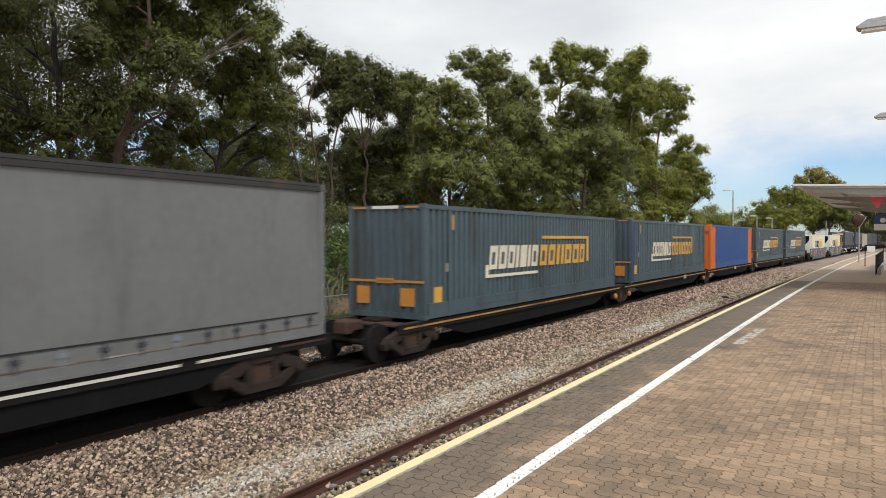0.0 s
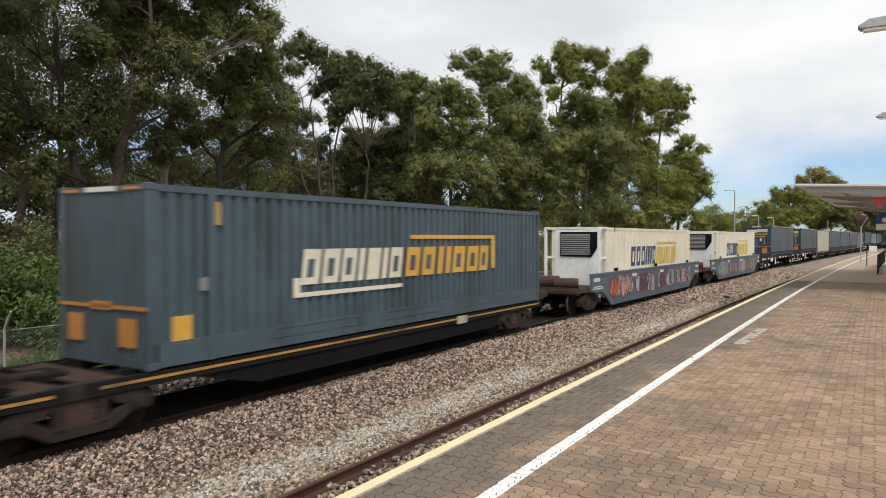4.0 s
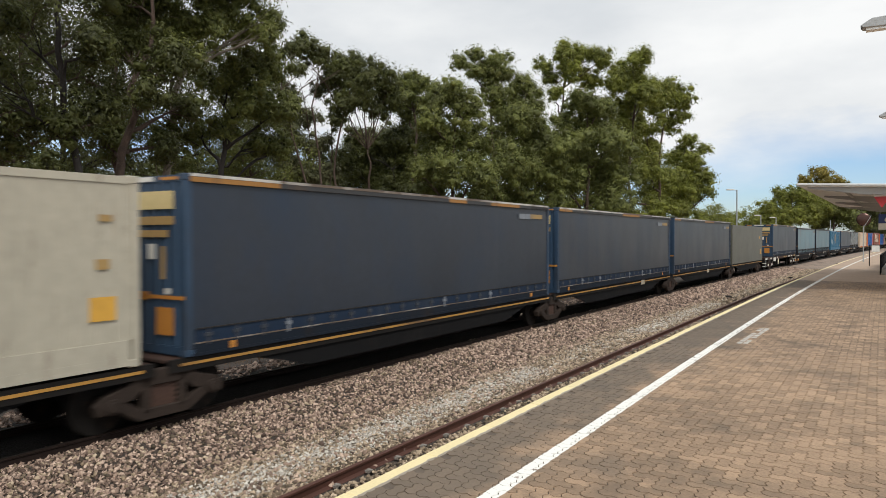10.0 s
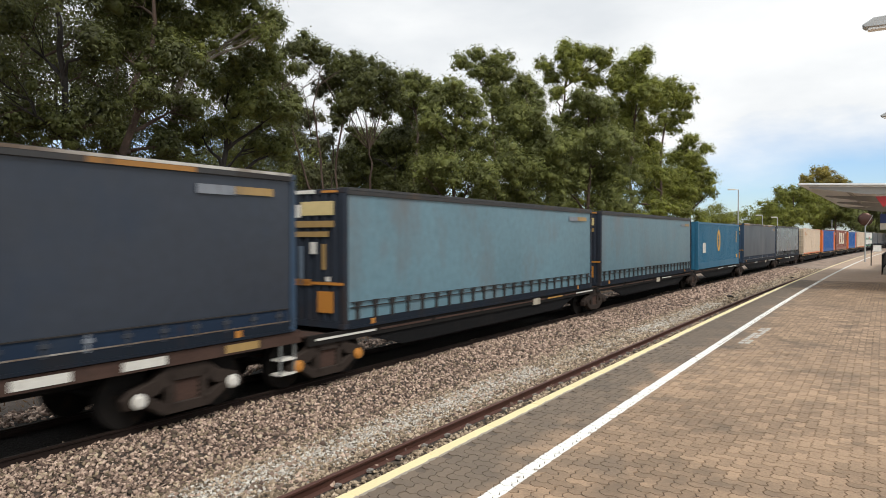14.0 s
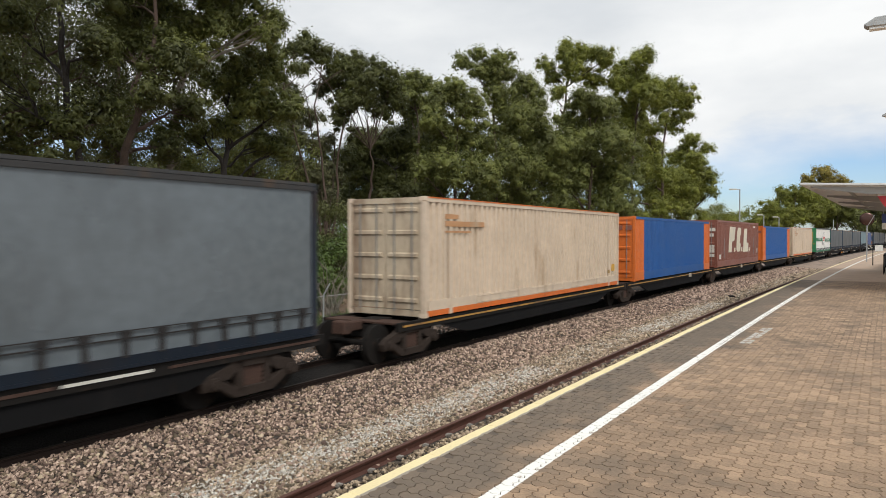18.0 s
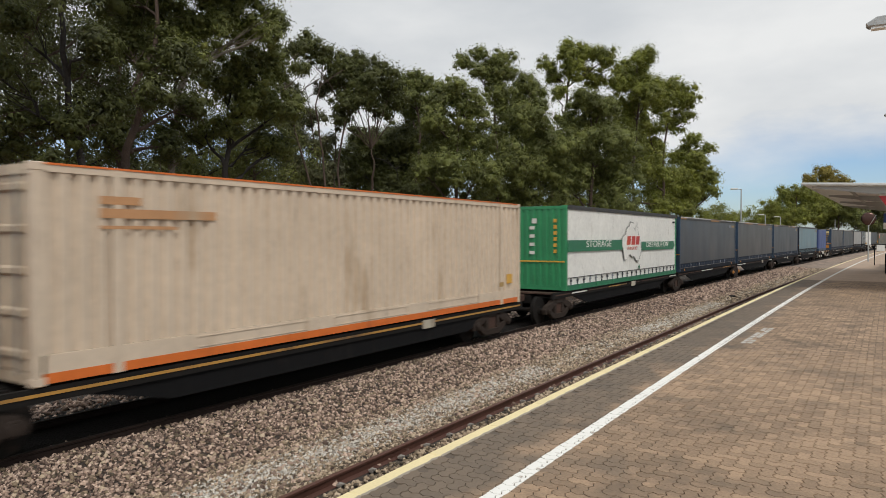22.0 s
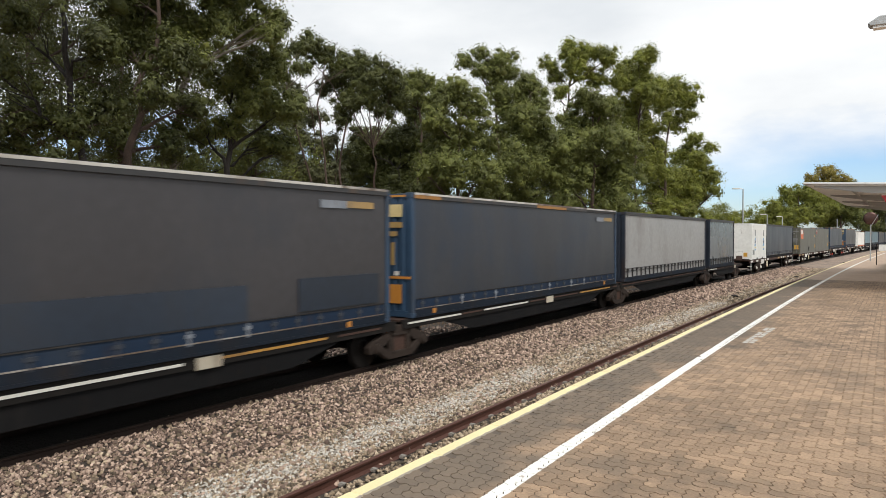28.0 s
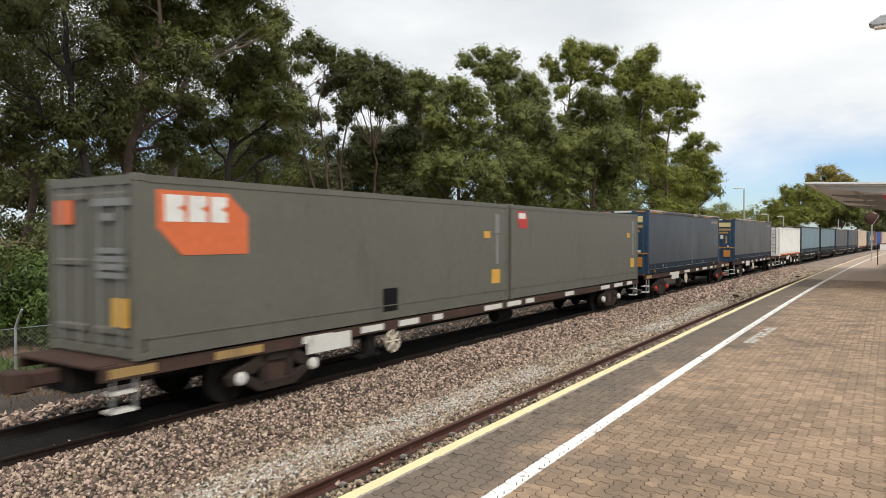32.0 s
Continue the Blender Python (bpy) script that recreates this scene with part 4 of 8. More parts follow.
# ---- train: wagons. Local z is 0 on the rail ----
def bogie_frame(side):
    bm = bmesh.new()
    x0, x1 = (1.0, 1.16) if side > 0 else (-1.16, -1.0)
    prism(bm, [(-1.12, 0.34), (-1.16, 0.5), (-1.02, 0.62), (-0.66, 0.72), (-0.4, 0.9), (0.4, 0.9), (0.66, 0.72), (1.02, 0.62), (1.16, 0.5), (1.12, 0.34), (0.86, 0.36), (0.8, 0.46), (0.55, 0.5), (0.34, 0.66), (-0.34, 0.66), (-0.55, 0.5), (-0.8, 0.46), (-0.86, 0.36)], "x", x0, x1)
    prism(bm, [(-0.86, 0.38), (-0.45, 0.14), (0.45, 0.14), (0.86, 0.38), (0.76, 0.52), (0.38, 0.31), (-0.38, 0.31), (-0.76, 0.52)], "x", x0, x1)
    slab(bm, x0, x1, -0.4, -0.25, 0.24, 0.8)
    slab(bm, x0, x1, 0.25, 0.4, 0.24, 0.8)
    return finish(bm, "side_frame", M["bogie"], 0.012)


SIDE_FRAME = {1: bogie_frame(1), -1: bogie_frame(-1)}
_bm = bmesh.new()
drum(_bm, (0, 0, 0), (1, 0, 0), 0.46, 0.11, 28)
drum(_bm, (-0.06, 0, 0), (1, 0, 0), 0.485, 0.03, 28)
drum(_bm, (0.04, 0, 0), (1, 0, 0), 0.16, 0.14, 16)
WHEEL = finish(_bm, "wheel", M["steel"])
_bm = bmesh.new()
drum(_bm, (0, 0, 0), (1, 0, 0), 0.463, 0.07, 28)
TREAD = finish(_bm, "wheel_tread", M["tread"])
_bm = bmesh.new()
drum(_bm, (0, 0, 0), (1, 0, 0), 0.075, 1.9, 10)
AXLE = finish(_bm, "axle", M["steel"])
CAP = {}
for _n, _m in (("white", "white"), ("amber", "amber"), ("dark", "bogie"), ("red", "crimson")):
    _bm = bmesh.new()
    drum(_bm, (0, 0, 0), (1, 0, 0), 0.12, 0.1, 14)
    drum(_bm, (0.05, 0, 0), (1, 0, 0), 0.085, 0.06, 14)
    CAP[_n] = finish(_bm, "axle_cap", M[_m], 0.01)
_bm = bmesh.new()
_out = [(-0.26, 0.28)] + [(-0.26 + 0.05 * (_z % 2), 0.3 + _z * 0.04) for _z in range(11)] + [(0.26 - 0.05 * (_z % 2), 0.3 + _z * 0.04) for _z in range(10, -1, -1)] + [(0.26, 0.28)]
prism(_bm, _out, "x", -0.06, 0.06)
SPRING = finish(_bm, "spring_nest", M["rust"])


def bogie(w, y, cap="dark", tread=False):
    """A two-axle bogie under a wagon, centred at y."""
    bm = bmesh.new()
    slab(bm, -1.0, 1.0, -0.22, 0.22, 0.45, 0.8)
    slab(bm, -0.3, 0.3, -0.3, 0.3, 0.8, 0.95)
    b = part("bogie", bm, M["steel"], w, bevel=0.02)
    b.location = (0, y, 0)
    for x in (-1, 1):
        again("side_frame", SIDE_FRAME[x], b)
        again("spring_nest", SPRING, b, pose(x * 1.05, 0, 0))
        for a in (-0.915, 0.915):
            again("wheel", WHEEL, b, pose(x * 0.76, a, 0.46, 0, 0, 0 if x > 0 else 180))
            again("axle_cap", CAP[cap], b, pose(x * 1.17, a, 0.46, 0, 0, 0 if x > 0 else 180))
            if tread:
                again("wheel_tread", TREAD, b, pose(x * 0.765, a, 0.46))
    for a in (-0.915, 0.915):
        again("axle", AXLE, b, pose(0, a, 0.46))
    return b


def coupler(w, y, way):
    bm = bmesh.new()
    slab(bm, -0.12, 0.12, min(y, y + way * 0.75), max(y, y + way * 0.75), 0.72, 0.96)
    slab(bm, -0.2, 0.2, min(y + way * 0.5, y + way * 0.78), max(y + way * 0.5, y + way * 0.78), 0.68, 1.0)
    part("coupler", bm, M["rust"], w, bevel=0.03)


coat("sign_cream", (0.5, 0.45, 0.36), (0.2, 0.16, 0.11), 0.4)
coat("sill_yellow", (0.42, 0.215, 0.045), (0.09, 0.055, 0.035), 0.5)


def stripe_run(w, L, x, z0, z1, seed, gold):
    """A row of reflective strips of uneven length on the sill."""
    rng = random.Random(seed)
    y = -L / 2 + 0.2
    while y < L / 2 - 0.4:
        n = rng.uniform(0.9, 3.2)
        end = min(y + n, L / 2 - 0.2)
        bm = bmesh.new()
        slab(bm, x - 0.008, x + 0.008, y, end, z0, z1)
        part("sill_stripe", bm, M["sill_yellow" if gold or rng.random() < 0.08 else ("rust" if rng.random() < 0.75 else "white")], w)
        y = end + (0.0 if gold else rng.uniform(0, 0.4))


def pack_unit(L, deck, seed, near_bogie, far_bogie, gold, cap="dark", sign=True):
    """One platform of an articulated wagon: thin deck over a fish-bellied black girder."""
    w = thing("articulated_wagon", "low black articulated container wagon with " + ("yellow" if gold else "rusty") + " striped sills", "wagon", "wagons of the train")
    for x in (-1, 1):
        bm = bmesh.new()
        slab(bm, x * 1.2 - (0.09 if x > 0 else 0), x * 1.2 + (0 if x > 0 else 0.09), -L / 2, L / 2, deck - 0.22, deck - 0.015)
        part("side_sill", bm, M["steel"], w)
        bm = bmesh.new()
        prism(bm, [(-L / 2 + 1.75, deck - 0.2), (-L / 2 + 3.3, deck - 0.57), (L / 2 - 3.3, deck - 0.57), (L / 2 - 1.75, deck - 0.2)], "x", x * 1.12 - 0.03, x * 1.12 + 0.03)
        part("girder", bm, M["black"], w)
    stripe_run(w, L, 1.205, deck - 0.13, deck - 0.085, seed, gold)
    bm = bmesh.new()
    slab(bm, -0.35, 0.35, -L / 2, L / 2, deck - 0.4, deck - 0.1)
    part("centre_sill", bm, M["steel"], w)
    for k in range(7):
        y = -L / 2 + 0.6 + (L - 1.2) * k / 6
        bm = bmesh.new()
        slab(bm, -1.11, 1.11, y - 0.09, y + 0.09, deck - 0.18, deck - 0.03)
        part("cross_bearer", bm, M["steel"], w)
    for y in (-L / 2 + 0.3, L / 2 - 0.3):
        bm = bmesh.new()
        slab(bm, -1.1, 1.1, y - 0.3, y + 0.3, deck - 0.06, deck - 0.02)
        part("end_platform", bm, M["rust"], w)
    if sign:
        bm = bmesh.new()
        slab(bm, 1.2, 1.225, 0.4 + seed % 3, 0.92 + seed % 3, deck - 0.25, deck - 0.04)
        part("sign_board", bm, M["sign_cream"], w, "dirty white sign board", 0.006)
    if near_bogie is not None:
        bogie(w, near_bogie, cap)
        coupler(w, -L / 2, -1)
    if far_bogie is not None:
        bogie(w, far_bogie, cap)
    return w


def flat_wagon(L, deck, seed, cap="white", posts=False, inset=2.55):
    """A bogie flat wagon with boarded ends, steps and a handbrake wheel."""
    w = thing("flat_wagon", "rust-brown flat container wagon with white markings", "wagon", "wagons of the train")
    rng = random.Random(seed)
    for x in (-1, 1):
        bm = bmesh.new()
        slab(bm, x * 1.22 - (0.1 if x > 0 else 0), x * 1.22 + (0 if x > 0 else 0.1), -L / 2, L / 2, deck - 0.24, deck - 0.02)
        part("side_sill", bm, M["rust"], w)
    y = -L / 2 + 0.1
    while y < L / 2 - 1:
        n = rng.uniform(0.4, 1.1)
        bm = bmesh.new()
        slab(bm, 1.212, 1.232, y, y + n, deck - 0.2, deck - 0.06)
        part("sill_patch", bm, M[rng.choice(("white", "white", "gold_dim", "rust"))], w)
        y += n + rng.uniform(0.3, 1.6)
    bm = bmesh.new()
    slab(bm, -0.4, 0.4, -L / 2, L / 2, deck - 0.5, deck - 0.1)
    part("centre_sill", bm, M["steel"], w)
    for k in range(11):
        y = -L / 2 + 0.35 + (L - 0.7) * k / 10
        bm = bmesh.new()
        slab(bm, -1.12, 1.12, y - 0.12, y + 0.12, deck - 0.16, deck - 0.02)
        part("cross_bearer", bm, M["rust"], w)
    for y in (-1, 1):
        bm = bmesh.new()
        for k in range(4):
            slab(bm, -1.12, 1.12, y * (L / 2 - 0.15 - k * 0.55) - 0.25, y * (L / 2 - 0.15 - k * 0.55) + 0.2, deck - 0.04, deck - 0.005)
        part("deck_plate", bm, M["rust"], w)
        bogie(w, y * (L / 2 - inset), cap)
        coupler(w, y * L / 2, y)
        for k, z in ((0, 0.34), (1, 0.62)):
            bm = bmesh.new()
            slab(bm, 0.95, 1.22, y * (L / 2 - 0.35) - 0.2, y * (L / 2 - 0.35) + 0.2, z, z + 0.04)
            part("step", bm, M["white"], w)
        bm = bmesh.new()
        for d in (-0.2, 0.17):
            slab(bm, 1.17, 1.21, y * (L / 2 - 0.35) + d, y * (L / 2 - 0.35) + d + 0.03, 0.34, deck - 0.2)
        part("step_hanger", bm, M["ash"], w)
    bm = bmesh.new()
    bmesh.ops.create_cone(bm, cap_ends=False, segments=20, radius1=0.27, radius2=0.27, depth=0.03, matrix=Matrix.Translation((1.22, -L / 2 + 7.0, deck - 0.5)) @ Matrix.Rotation(radians(90), 4, "Y"))
    bmesh.ops.create_cone(bm, cap_ends=False, segments=20, radius1=0.235, radius2=0.235, depth=0.03, matrix=Matrix.Translation((1.22, -L / 2 + 7.0, deck - 0.5)) @ Matrix.Rotation(radians(90), 4, "Y"))
    for k in range(4):
        a = math.pi * k / 4
        slabm = Matrix.Translation((1.22, -L / 2 + 7.0, deck - 0.5)) @ Matrix.Rotation(a, 4, "X")
        for v in slab(bm, -0.012, 0.012, -0.26, 0.26, -0.016, 0.016):
            v.co = slabm @ v.co
    part("handbrake_wheel", bm, M["cream"], w, "spoked handbrake wheel")
    bm = bmesh.new()
    slab(bm, 1.225, 1.245, -L / 2 + 4.2, -L / 2 + 5.5, deck - 0.42, deck - 0.08)
    part("sign_board", bm, M["white"], w, "dirty white sign board")
    bm = bmesh.new()
    drum(bm, (0.55, 0.8, deck - 0.55), (0, 1, 0), 0.19, 0.9, 14)
    part("air_reservoir", bm, M["steel"], w)
    bm = bmesh.new()
    slab(bm, 0.9, 1.1, -L / 2 + 6.2, -L / 2 + 6.5, 0.3, deck - 0.2)
    slab(bm, 0.9, 1.1, -L / 2 + 6.0, -L / 2 + 6.7, 0.3, 0.36)
    part("brake_hanger", bm, M["steel"], w)
    if posts:
        bm = bmesh.new()
        prism(bm, [(-L / 2 + 0.25, deck), (-L / 2 + 0.5, deck + 0.75), (-L / 2 + 0.62, deck + 0.75), (-L / 2 + 0.6, deck)], "x", 0.1, 0.55)
        part("end_stop", bm, M["rust"], w, "upright steel end stop")
        bm = bmesh.new()
        prism(bm, [(-L / 2 + 0.0, deck), (-L / 2 + 0.12, deck + 0.3), (-L / 2 + 0.16, deck + 0.3), (-L / 2 + 0.1, deck)], "x", -0.5, -0.05)
        part("white_board", bm, M["snow"], w)
    return w


PAINTS = {}
for _n, _c in (("g_pink", (0.45, 0.12, 0.16)), ("g_mint", (0.12, 0.38, 0.35)), ("g_grey", (0.36, 0.35, 0.36)), ("g_plum", (0.11, 0.04, 0.065)), ("g_gold", (0.40, 0.33, 0.03)), ("g_brown", (0.20, 0.13, 0.05)), ("g_rose", (0.36, 0.235, 0.185)), ("g_orange", (0.55, 0.13, 0.02))):
    coat(_n, _c, (0.13, 0.15, 0.16), 0.42)


def scrawl(w, rng, y0, y1, z0, z1, paints, x):
    """Sprayed figures: a soft fill with uneven loops of another colour drawn round and through it."""
    y, i = y0 + 0.1, 0
    while y < y1 - 0.5:
        wide = rng.uniform(0.5, 0.95)
        cy, cz, ry, rz = y + wide / 2, (z0 + z1) / 2 + rng.uniform(-0.06, 0.06), wide * 0.62, (z1 - z0) * rng.uniform(0.38, 0.47)
        ring = []
        for k in range(12):
            a, f = math.tau * k / 12, rng.uniform(0.72, 1.12)
            ring.append((max(y0, min(y1, cy + math.cos(a) * ry * f)), max(z0, min(z1, cz + math.sin(a) * rz * f))))
        fill, line = rng.choice(paints), rng.choice(paints)
        bm = bmesh.new()
        prism(bm, ring, "x", x, x + 0.002 + 0.0004 * i)
        part("graffiti_fill", bm, M[fill], w)
        bm = bmesh.new()
        stroke = ring + [ring[0]]
        inner = [(cy + (a - cy) * 0.86, cz + (b - cz) * 0.84) for a, b in stroke]
        for k in range(12):
            prism(bm, [stroke[k], stroke[k + 1], inner[k + 1], inner[k]], "x", x + 0.001, x + 0.009 + 0.0004 * i)
        for k in range(2):
            a, b = rng.choice(inner), rng.choice(inner)
            d = 0.035
            if abs(a[0] - b[0]) + abs(a[1] - b[1]) > 0.2:
                prism(bm, [(a[0] - d, a[1]), (a[0] + d, a[1]), (b[0] + d, b[1]), (b[0] - d, b[1])], "x", x + 0.001, x + 0.011 + 0.0004 * i)
        part("graffiti_line", bm, M[line if line != fill else "g_plum"], w)
        y += wide * rng.uniform(0.5, 0.8)
        i += 1


def well_wagon(L, seed, palettes):
    """A well wagon: deep grey-blue side walls between its bogies, sprayed with paint."""
    w = thing("well_wagon", "grey-blue well wagon with sprayed graffiti along its side walls", "wagon", "wagons of the train")
    rng = random.Random(seed)
    e = L / 2
    wall = [(-e + 1.4, 1.62), (-e + 1.4, 0.98), (-e + 2.5, 0.93), (-e + 3.0, 0.72), (-e + 3.7, 0.3), (e - 3.7, 0.3), (e - 3.0, 0.72), (e - 2.5, 0.93), (e - 1.4, 0.98), (e - 1.4, 1.62)]
    for x in (-1, 1):
        bm = bmesh.new()
        prism(bm, wall, "x", x * 1.31 - 0.04, x * 1.31 + 0.04)
        side = part("side_wall", bm, M["well_blue"], w)
        bm = bmesh.new()
        slab(bm, x * 1.31 - 0.07, x * 1.31 + 0.07, -e + 1.4, e - 1.4, 1.6, 1.68)
        slab(bm, x * 1.31 - 0.055, x * 1.31 + 0.055, -e + 1.4, e - 1.4, 1.22, 1.25)
        part("wall_rail", bm, M["well_blue"], w)
    x = 1.352
    m = len(palettes)
    for i, pal in enumerate(palettes):
        a = -e + 3.4 + (L - 6.8) * i / m
        scrawl(w, rng, a, a + (L - 6.8) / m * 0.94, 0.42, 1.58, pal, x)
    for y in (-e + 1.6, -e + 6.4, 0.5, e - 2.3):
        bm = bmesh.new()
        slab(bm, x, x + 0.02, y, y + 0.62, 1.36, 1.5)
        part("white_tab", bm, M["white"], w)
    for y in (-e + 1.5, e - 2.7):
        bm = bmesh.new()
        slab(bm, x, x + 0.03, y, y + 1.1, 1.06, 1.1)
        slab(bm, x, x + 0.03, y + 0.1, y + 1.0, 1.14, 1.17)
        part("grab_rail", bm, M["white"], w)
    bm = bmesh.new()
    slab(bm, -1.25, 1.25, -e + 3.3, e - 3.3, 0.3, 0.5)
    part("well_floor", bm, M["steel"], w)
    for y in (-1, 1):
        bm = bmesh.new()
        slab(bm, -1.25, 1.25, y * (e - 1.6) - 1.5, y * (e - 1.6) + 1.5, 0.98, 1.12)
        part("end_platform", bm, M["rust"], w)
        bogie(w, y * (e - 1.7), "dark", True)
        coupler(w, y * e, y)
        bm = bmesh.new()
        slab(bm, -1.26, 1.26, y * (e - 0.3) - 0.03, y * (e - 0.3) + 0.03, 0.9, 1.2)
        part("end_sill", bm, M["rust"], w)
    for k, (xx, r) in enumerate(((0.45, 0.2), (-0.35, 0.24))):
        bm = bmesh.new()
        drum(bm, (xx, -e + 1.0, 1.12 + r), (1, 0.35, 0), r, 0.95, 16)
        part("brake_cylinder", bm, M["rust"], w, "brown brake cylinder", 0.02)
    for p in w.children:
        if not p.name.startswith(("bogie", "coupler")):
            p.location.z -= 0.12
    return w


# ---- train: the order of the fleet, by the station of each near end at the start ----
def dark(seed, cloth="charcoal", frame="navy", L=14.63, h=3.02, marks=True):
    words = {"charcoal": "charcoal-grey", "iron": "blue-grey", "umber": "brownish-grey", "midnight": "near-black blue"}[cloth]
    return curtain_side(words + " curtain-sided container with dark blue ends", L, h, cloth, frame, False, seed, marks)


cloth_coat("iron", (0.028, 0.035, 0.049), (0.017, 0.029, 0.052), 0.45)
cloth_coat("umber", (0.047, 0.044, 0.047), (0.027, 0.030, 0.038), 0.45)


def pale(seed, L=14.63, cloth="sky_sheet"):
    words = {"sky_sheet": "weathered light-blue", "mist_sheet": "weathered blue-grey"}.get(cloth, "weathered silver-grey")
    return curtain_side(words + " curtain-sided container with hanging dark strap tails", L, 3.02, cloth, "dusk", True, seed, cloth == "sky_sheet")


moving = []


def ride(c, u, L, z):
    """Put a container on the train."""
    moving.append((c, u + L / 2, z))


def clone(c):
    return copy_thing(c, Matrix.Identity(4))


slate = slate_box(0)
two = two_tone()
cream = cream_box()
dark_a, dark_b, dark_c = dark(0.0), dark(3.0, "iron"), dark(6.0, "umber")
black_a = dark(9.0, "midnight", h=2.9)
pale_a, silver = pale(1.0), pale(2.0, cloth="silver_sheet")
patched = dark(12.0, "umber")
for a, b, z0, z1 in ((0.3, 10.4, 0.47, 1.1), (11.7, 14.2, 0.5, 1.15)):
    plate(patched, "cloth_patch", -7.3 + a, -7.3 + b, z0, z1, M["midnight"], HW - 0.004, "darker patch of newer cloth")
slate_blue = clone(slate)
coat("blue_patch", (0.022, 0.036, 0.11), (0.03, 0.04, 0.07), 0.3)
plate(slate_blue, "corner_panel", -7.3, -6.9, 0.1, 2.85, M["blue_patch"], HW + 0.004, "dark blue repainted corner")
light = curtain_side("light grey curtain-sided container with black roof edge", 14.63, 3.05, "dove", "dove", False, 8.0, False, "dove")
cold = reefer()

PACKS = [  # deck height, yellow sills, (container, station, length) ...
    (1.02, False, [(light, -3.74, 14.63)]),
    (0.90, True, [(slate, 14.43, 14.63), (slate_blue, 31.18, 14.63), (two_tone("panel", "cobalt"), 47.48, 14.63), (clone(slate), 64.25, 14.63), (clone(slate), 80.92, 14.63)]),
    (1.02, True, [(plain_box(), 180.85, 12.19), (dark_b, 193.72, 14.63), (dark_a, 208.95, 14.63), (clone(dark_a), 224.25, 14.63), (smooth_box(False, False), 239.47, 12.19)]),
    (1.02, False, [(pale_a, 272.92, 14.63), (clone(pale_a), 288.38, 14.63), (teal_box(), 304.47, 12.19), (clone(dark_b), 318.38, 14.63), (pale(5.0, cloth="mist_sheet"), 333.33, 14.63)]),
    (0.96, True, [(cream, 351.62, 14.63), (two, 368.28, 14.63), (brick_box(), 384.92, 14.63), (two_tone("panel"), 401.53, 14.63), (clone(cream), 418.48, 14.63)]),
    (1.05, False, [(storage_box(), 436.58, 14.63), (clone(dark_a), 451.82, 14.63), (dark_c, 467.1, 14.63), (clone(dark_b), 482.3, 14.63), (clone(pale_a), 497.7, 14.63)]),
    (1.02, False, [(patched, 526.83, 14.63), (clone(dark_a), 542.18, 14.63), (silver, 557.7, 14.63), (pale(7.0, 7.1, "mist_sheet"), 573.2, 7.1)]),
    (1.02, False, [(clone(pale_a), 689.5, 14.63), (clone(pale_a), 705.0, 14.63), (clone(dark_c), 721.0, 14.63), (clone(dark_a), 737.0, 14.63), (clone(cream), 753.0, 14.63)]),
    (1.02, True, [(clone(slate), 772.0, 14.63), (clone(two), 788.5, 14.63), (clone(cream), 805.0, 14.63), (clone(dark_a), 821.5, 14.63)]),
]
count = 0
for deck, gold, row in PACKS:
    n = len(row)
    for i, (c, u, L) in enumerate(row):
        ride(c, u, L, deck)
        a = u - 1.1 if i == 0 else (row[i - 1][1] + row[i - 1][2] + u) / 2
        b = (u + L + row[i + 1][1]) / 2 if i < n - 1 else u + L + (3.0 if L < 8 else 0.3)
        near = -(b - a) / 2 + (0.7 if i == 0 else 0.0)
        far = (b - a) / 2 - 1.9 if i == n - 1 else None
        unit = pack_unit(b - a - 0.12, deck, count, near, far, gold, "amber" if count in (2, 3, 11, 23) else "dark", count % 3 != 1)
        moving.append((unit, (a + b) / 2, 0.0))
        count += 1
FLATS = [  # near end, far end, deck height, axle cap, end stop, loads
    (140.4, 161.0, 1.17, "white", False, [(black_a, 144.93, 14.63)]),
    (161.9, 180.2, 1.17, "white", False, [(clone(black_a), 165.11, 14.63)]),
    (252.9, 272.1, 1.17, "white", False, [(clone(dark_b), 257.03, 14.63)]),
    (512.9, 525.2, 1.15, "white", False, [(tarp_load(), 513.99, 7.4)]),
    (586.0, 608.2, 1.15, "white", True, [(small_white(), 586.67, 6.06), (curtain_side("dark grey curtain-sided container on a brown flat wagon", 14.63, 2.86, "midnight", "black", False, 11.0, False, "black"), 592.75, 14.63)]),
    (611.4, 637.3, 1.08, "white", False, [(smooth_box(True), 612.23, 12.19), (smooth_box(False), 624.5, 12.19)]),
    (637.6, 656.2, 1.2, "red", False, [(clone(dark_b), 638.18, 14.63)]),
    (656.8, 675.0, 1.2, "white", False, [(clone(dark_c), 657.39, 14.63)]),
    (675.5, 688.9, 1.15, "white", False, [(white_long(), 676.4, 12.19)]),
]
for a, b, deck, cap, stop, loads in FLATS:
    unit = flat_wagon(b - a - 0.5, deck, int(a), cap, stop, 3.5 if b - a > 21 else 2.6)
    moving.append((unit, (a + b) / 2, 0.0))
    for c, u, L in loads:
        ride(c, u, L, deck)
moving.append((well_wagon(20.6, 5, (("g_orange", "g_grey"), ("g_grey", "g_plum", "g_grey"), ("g_grey", "g_plum"), ("g_plum", "g_rose", "g_grey"))), 108.9, 0.0))
moving.append((well_wagon(20.6, 9, (("g_pink", "g_mint", "g_mint", "g_pink"), ("g_grey", "g_grey", "g_rose"), ("g_grey", "g_rose"), ("g_gold", "g_rose", "g_plum", "g_rose"))), 129.75, 0.0))
ride(cold, 102.0, 14.0, 0.48)
ride(clone(cold), 122.95, 14.0, 0.48)

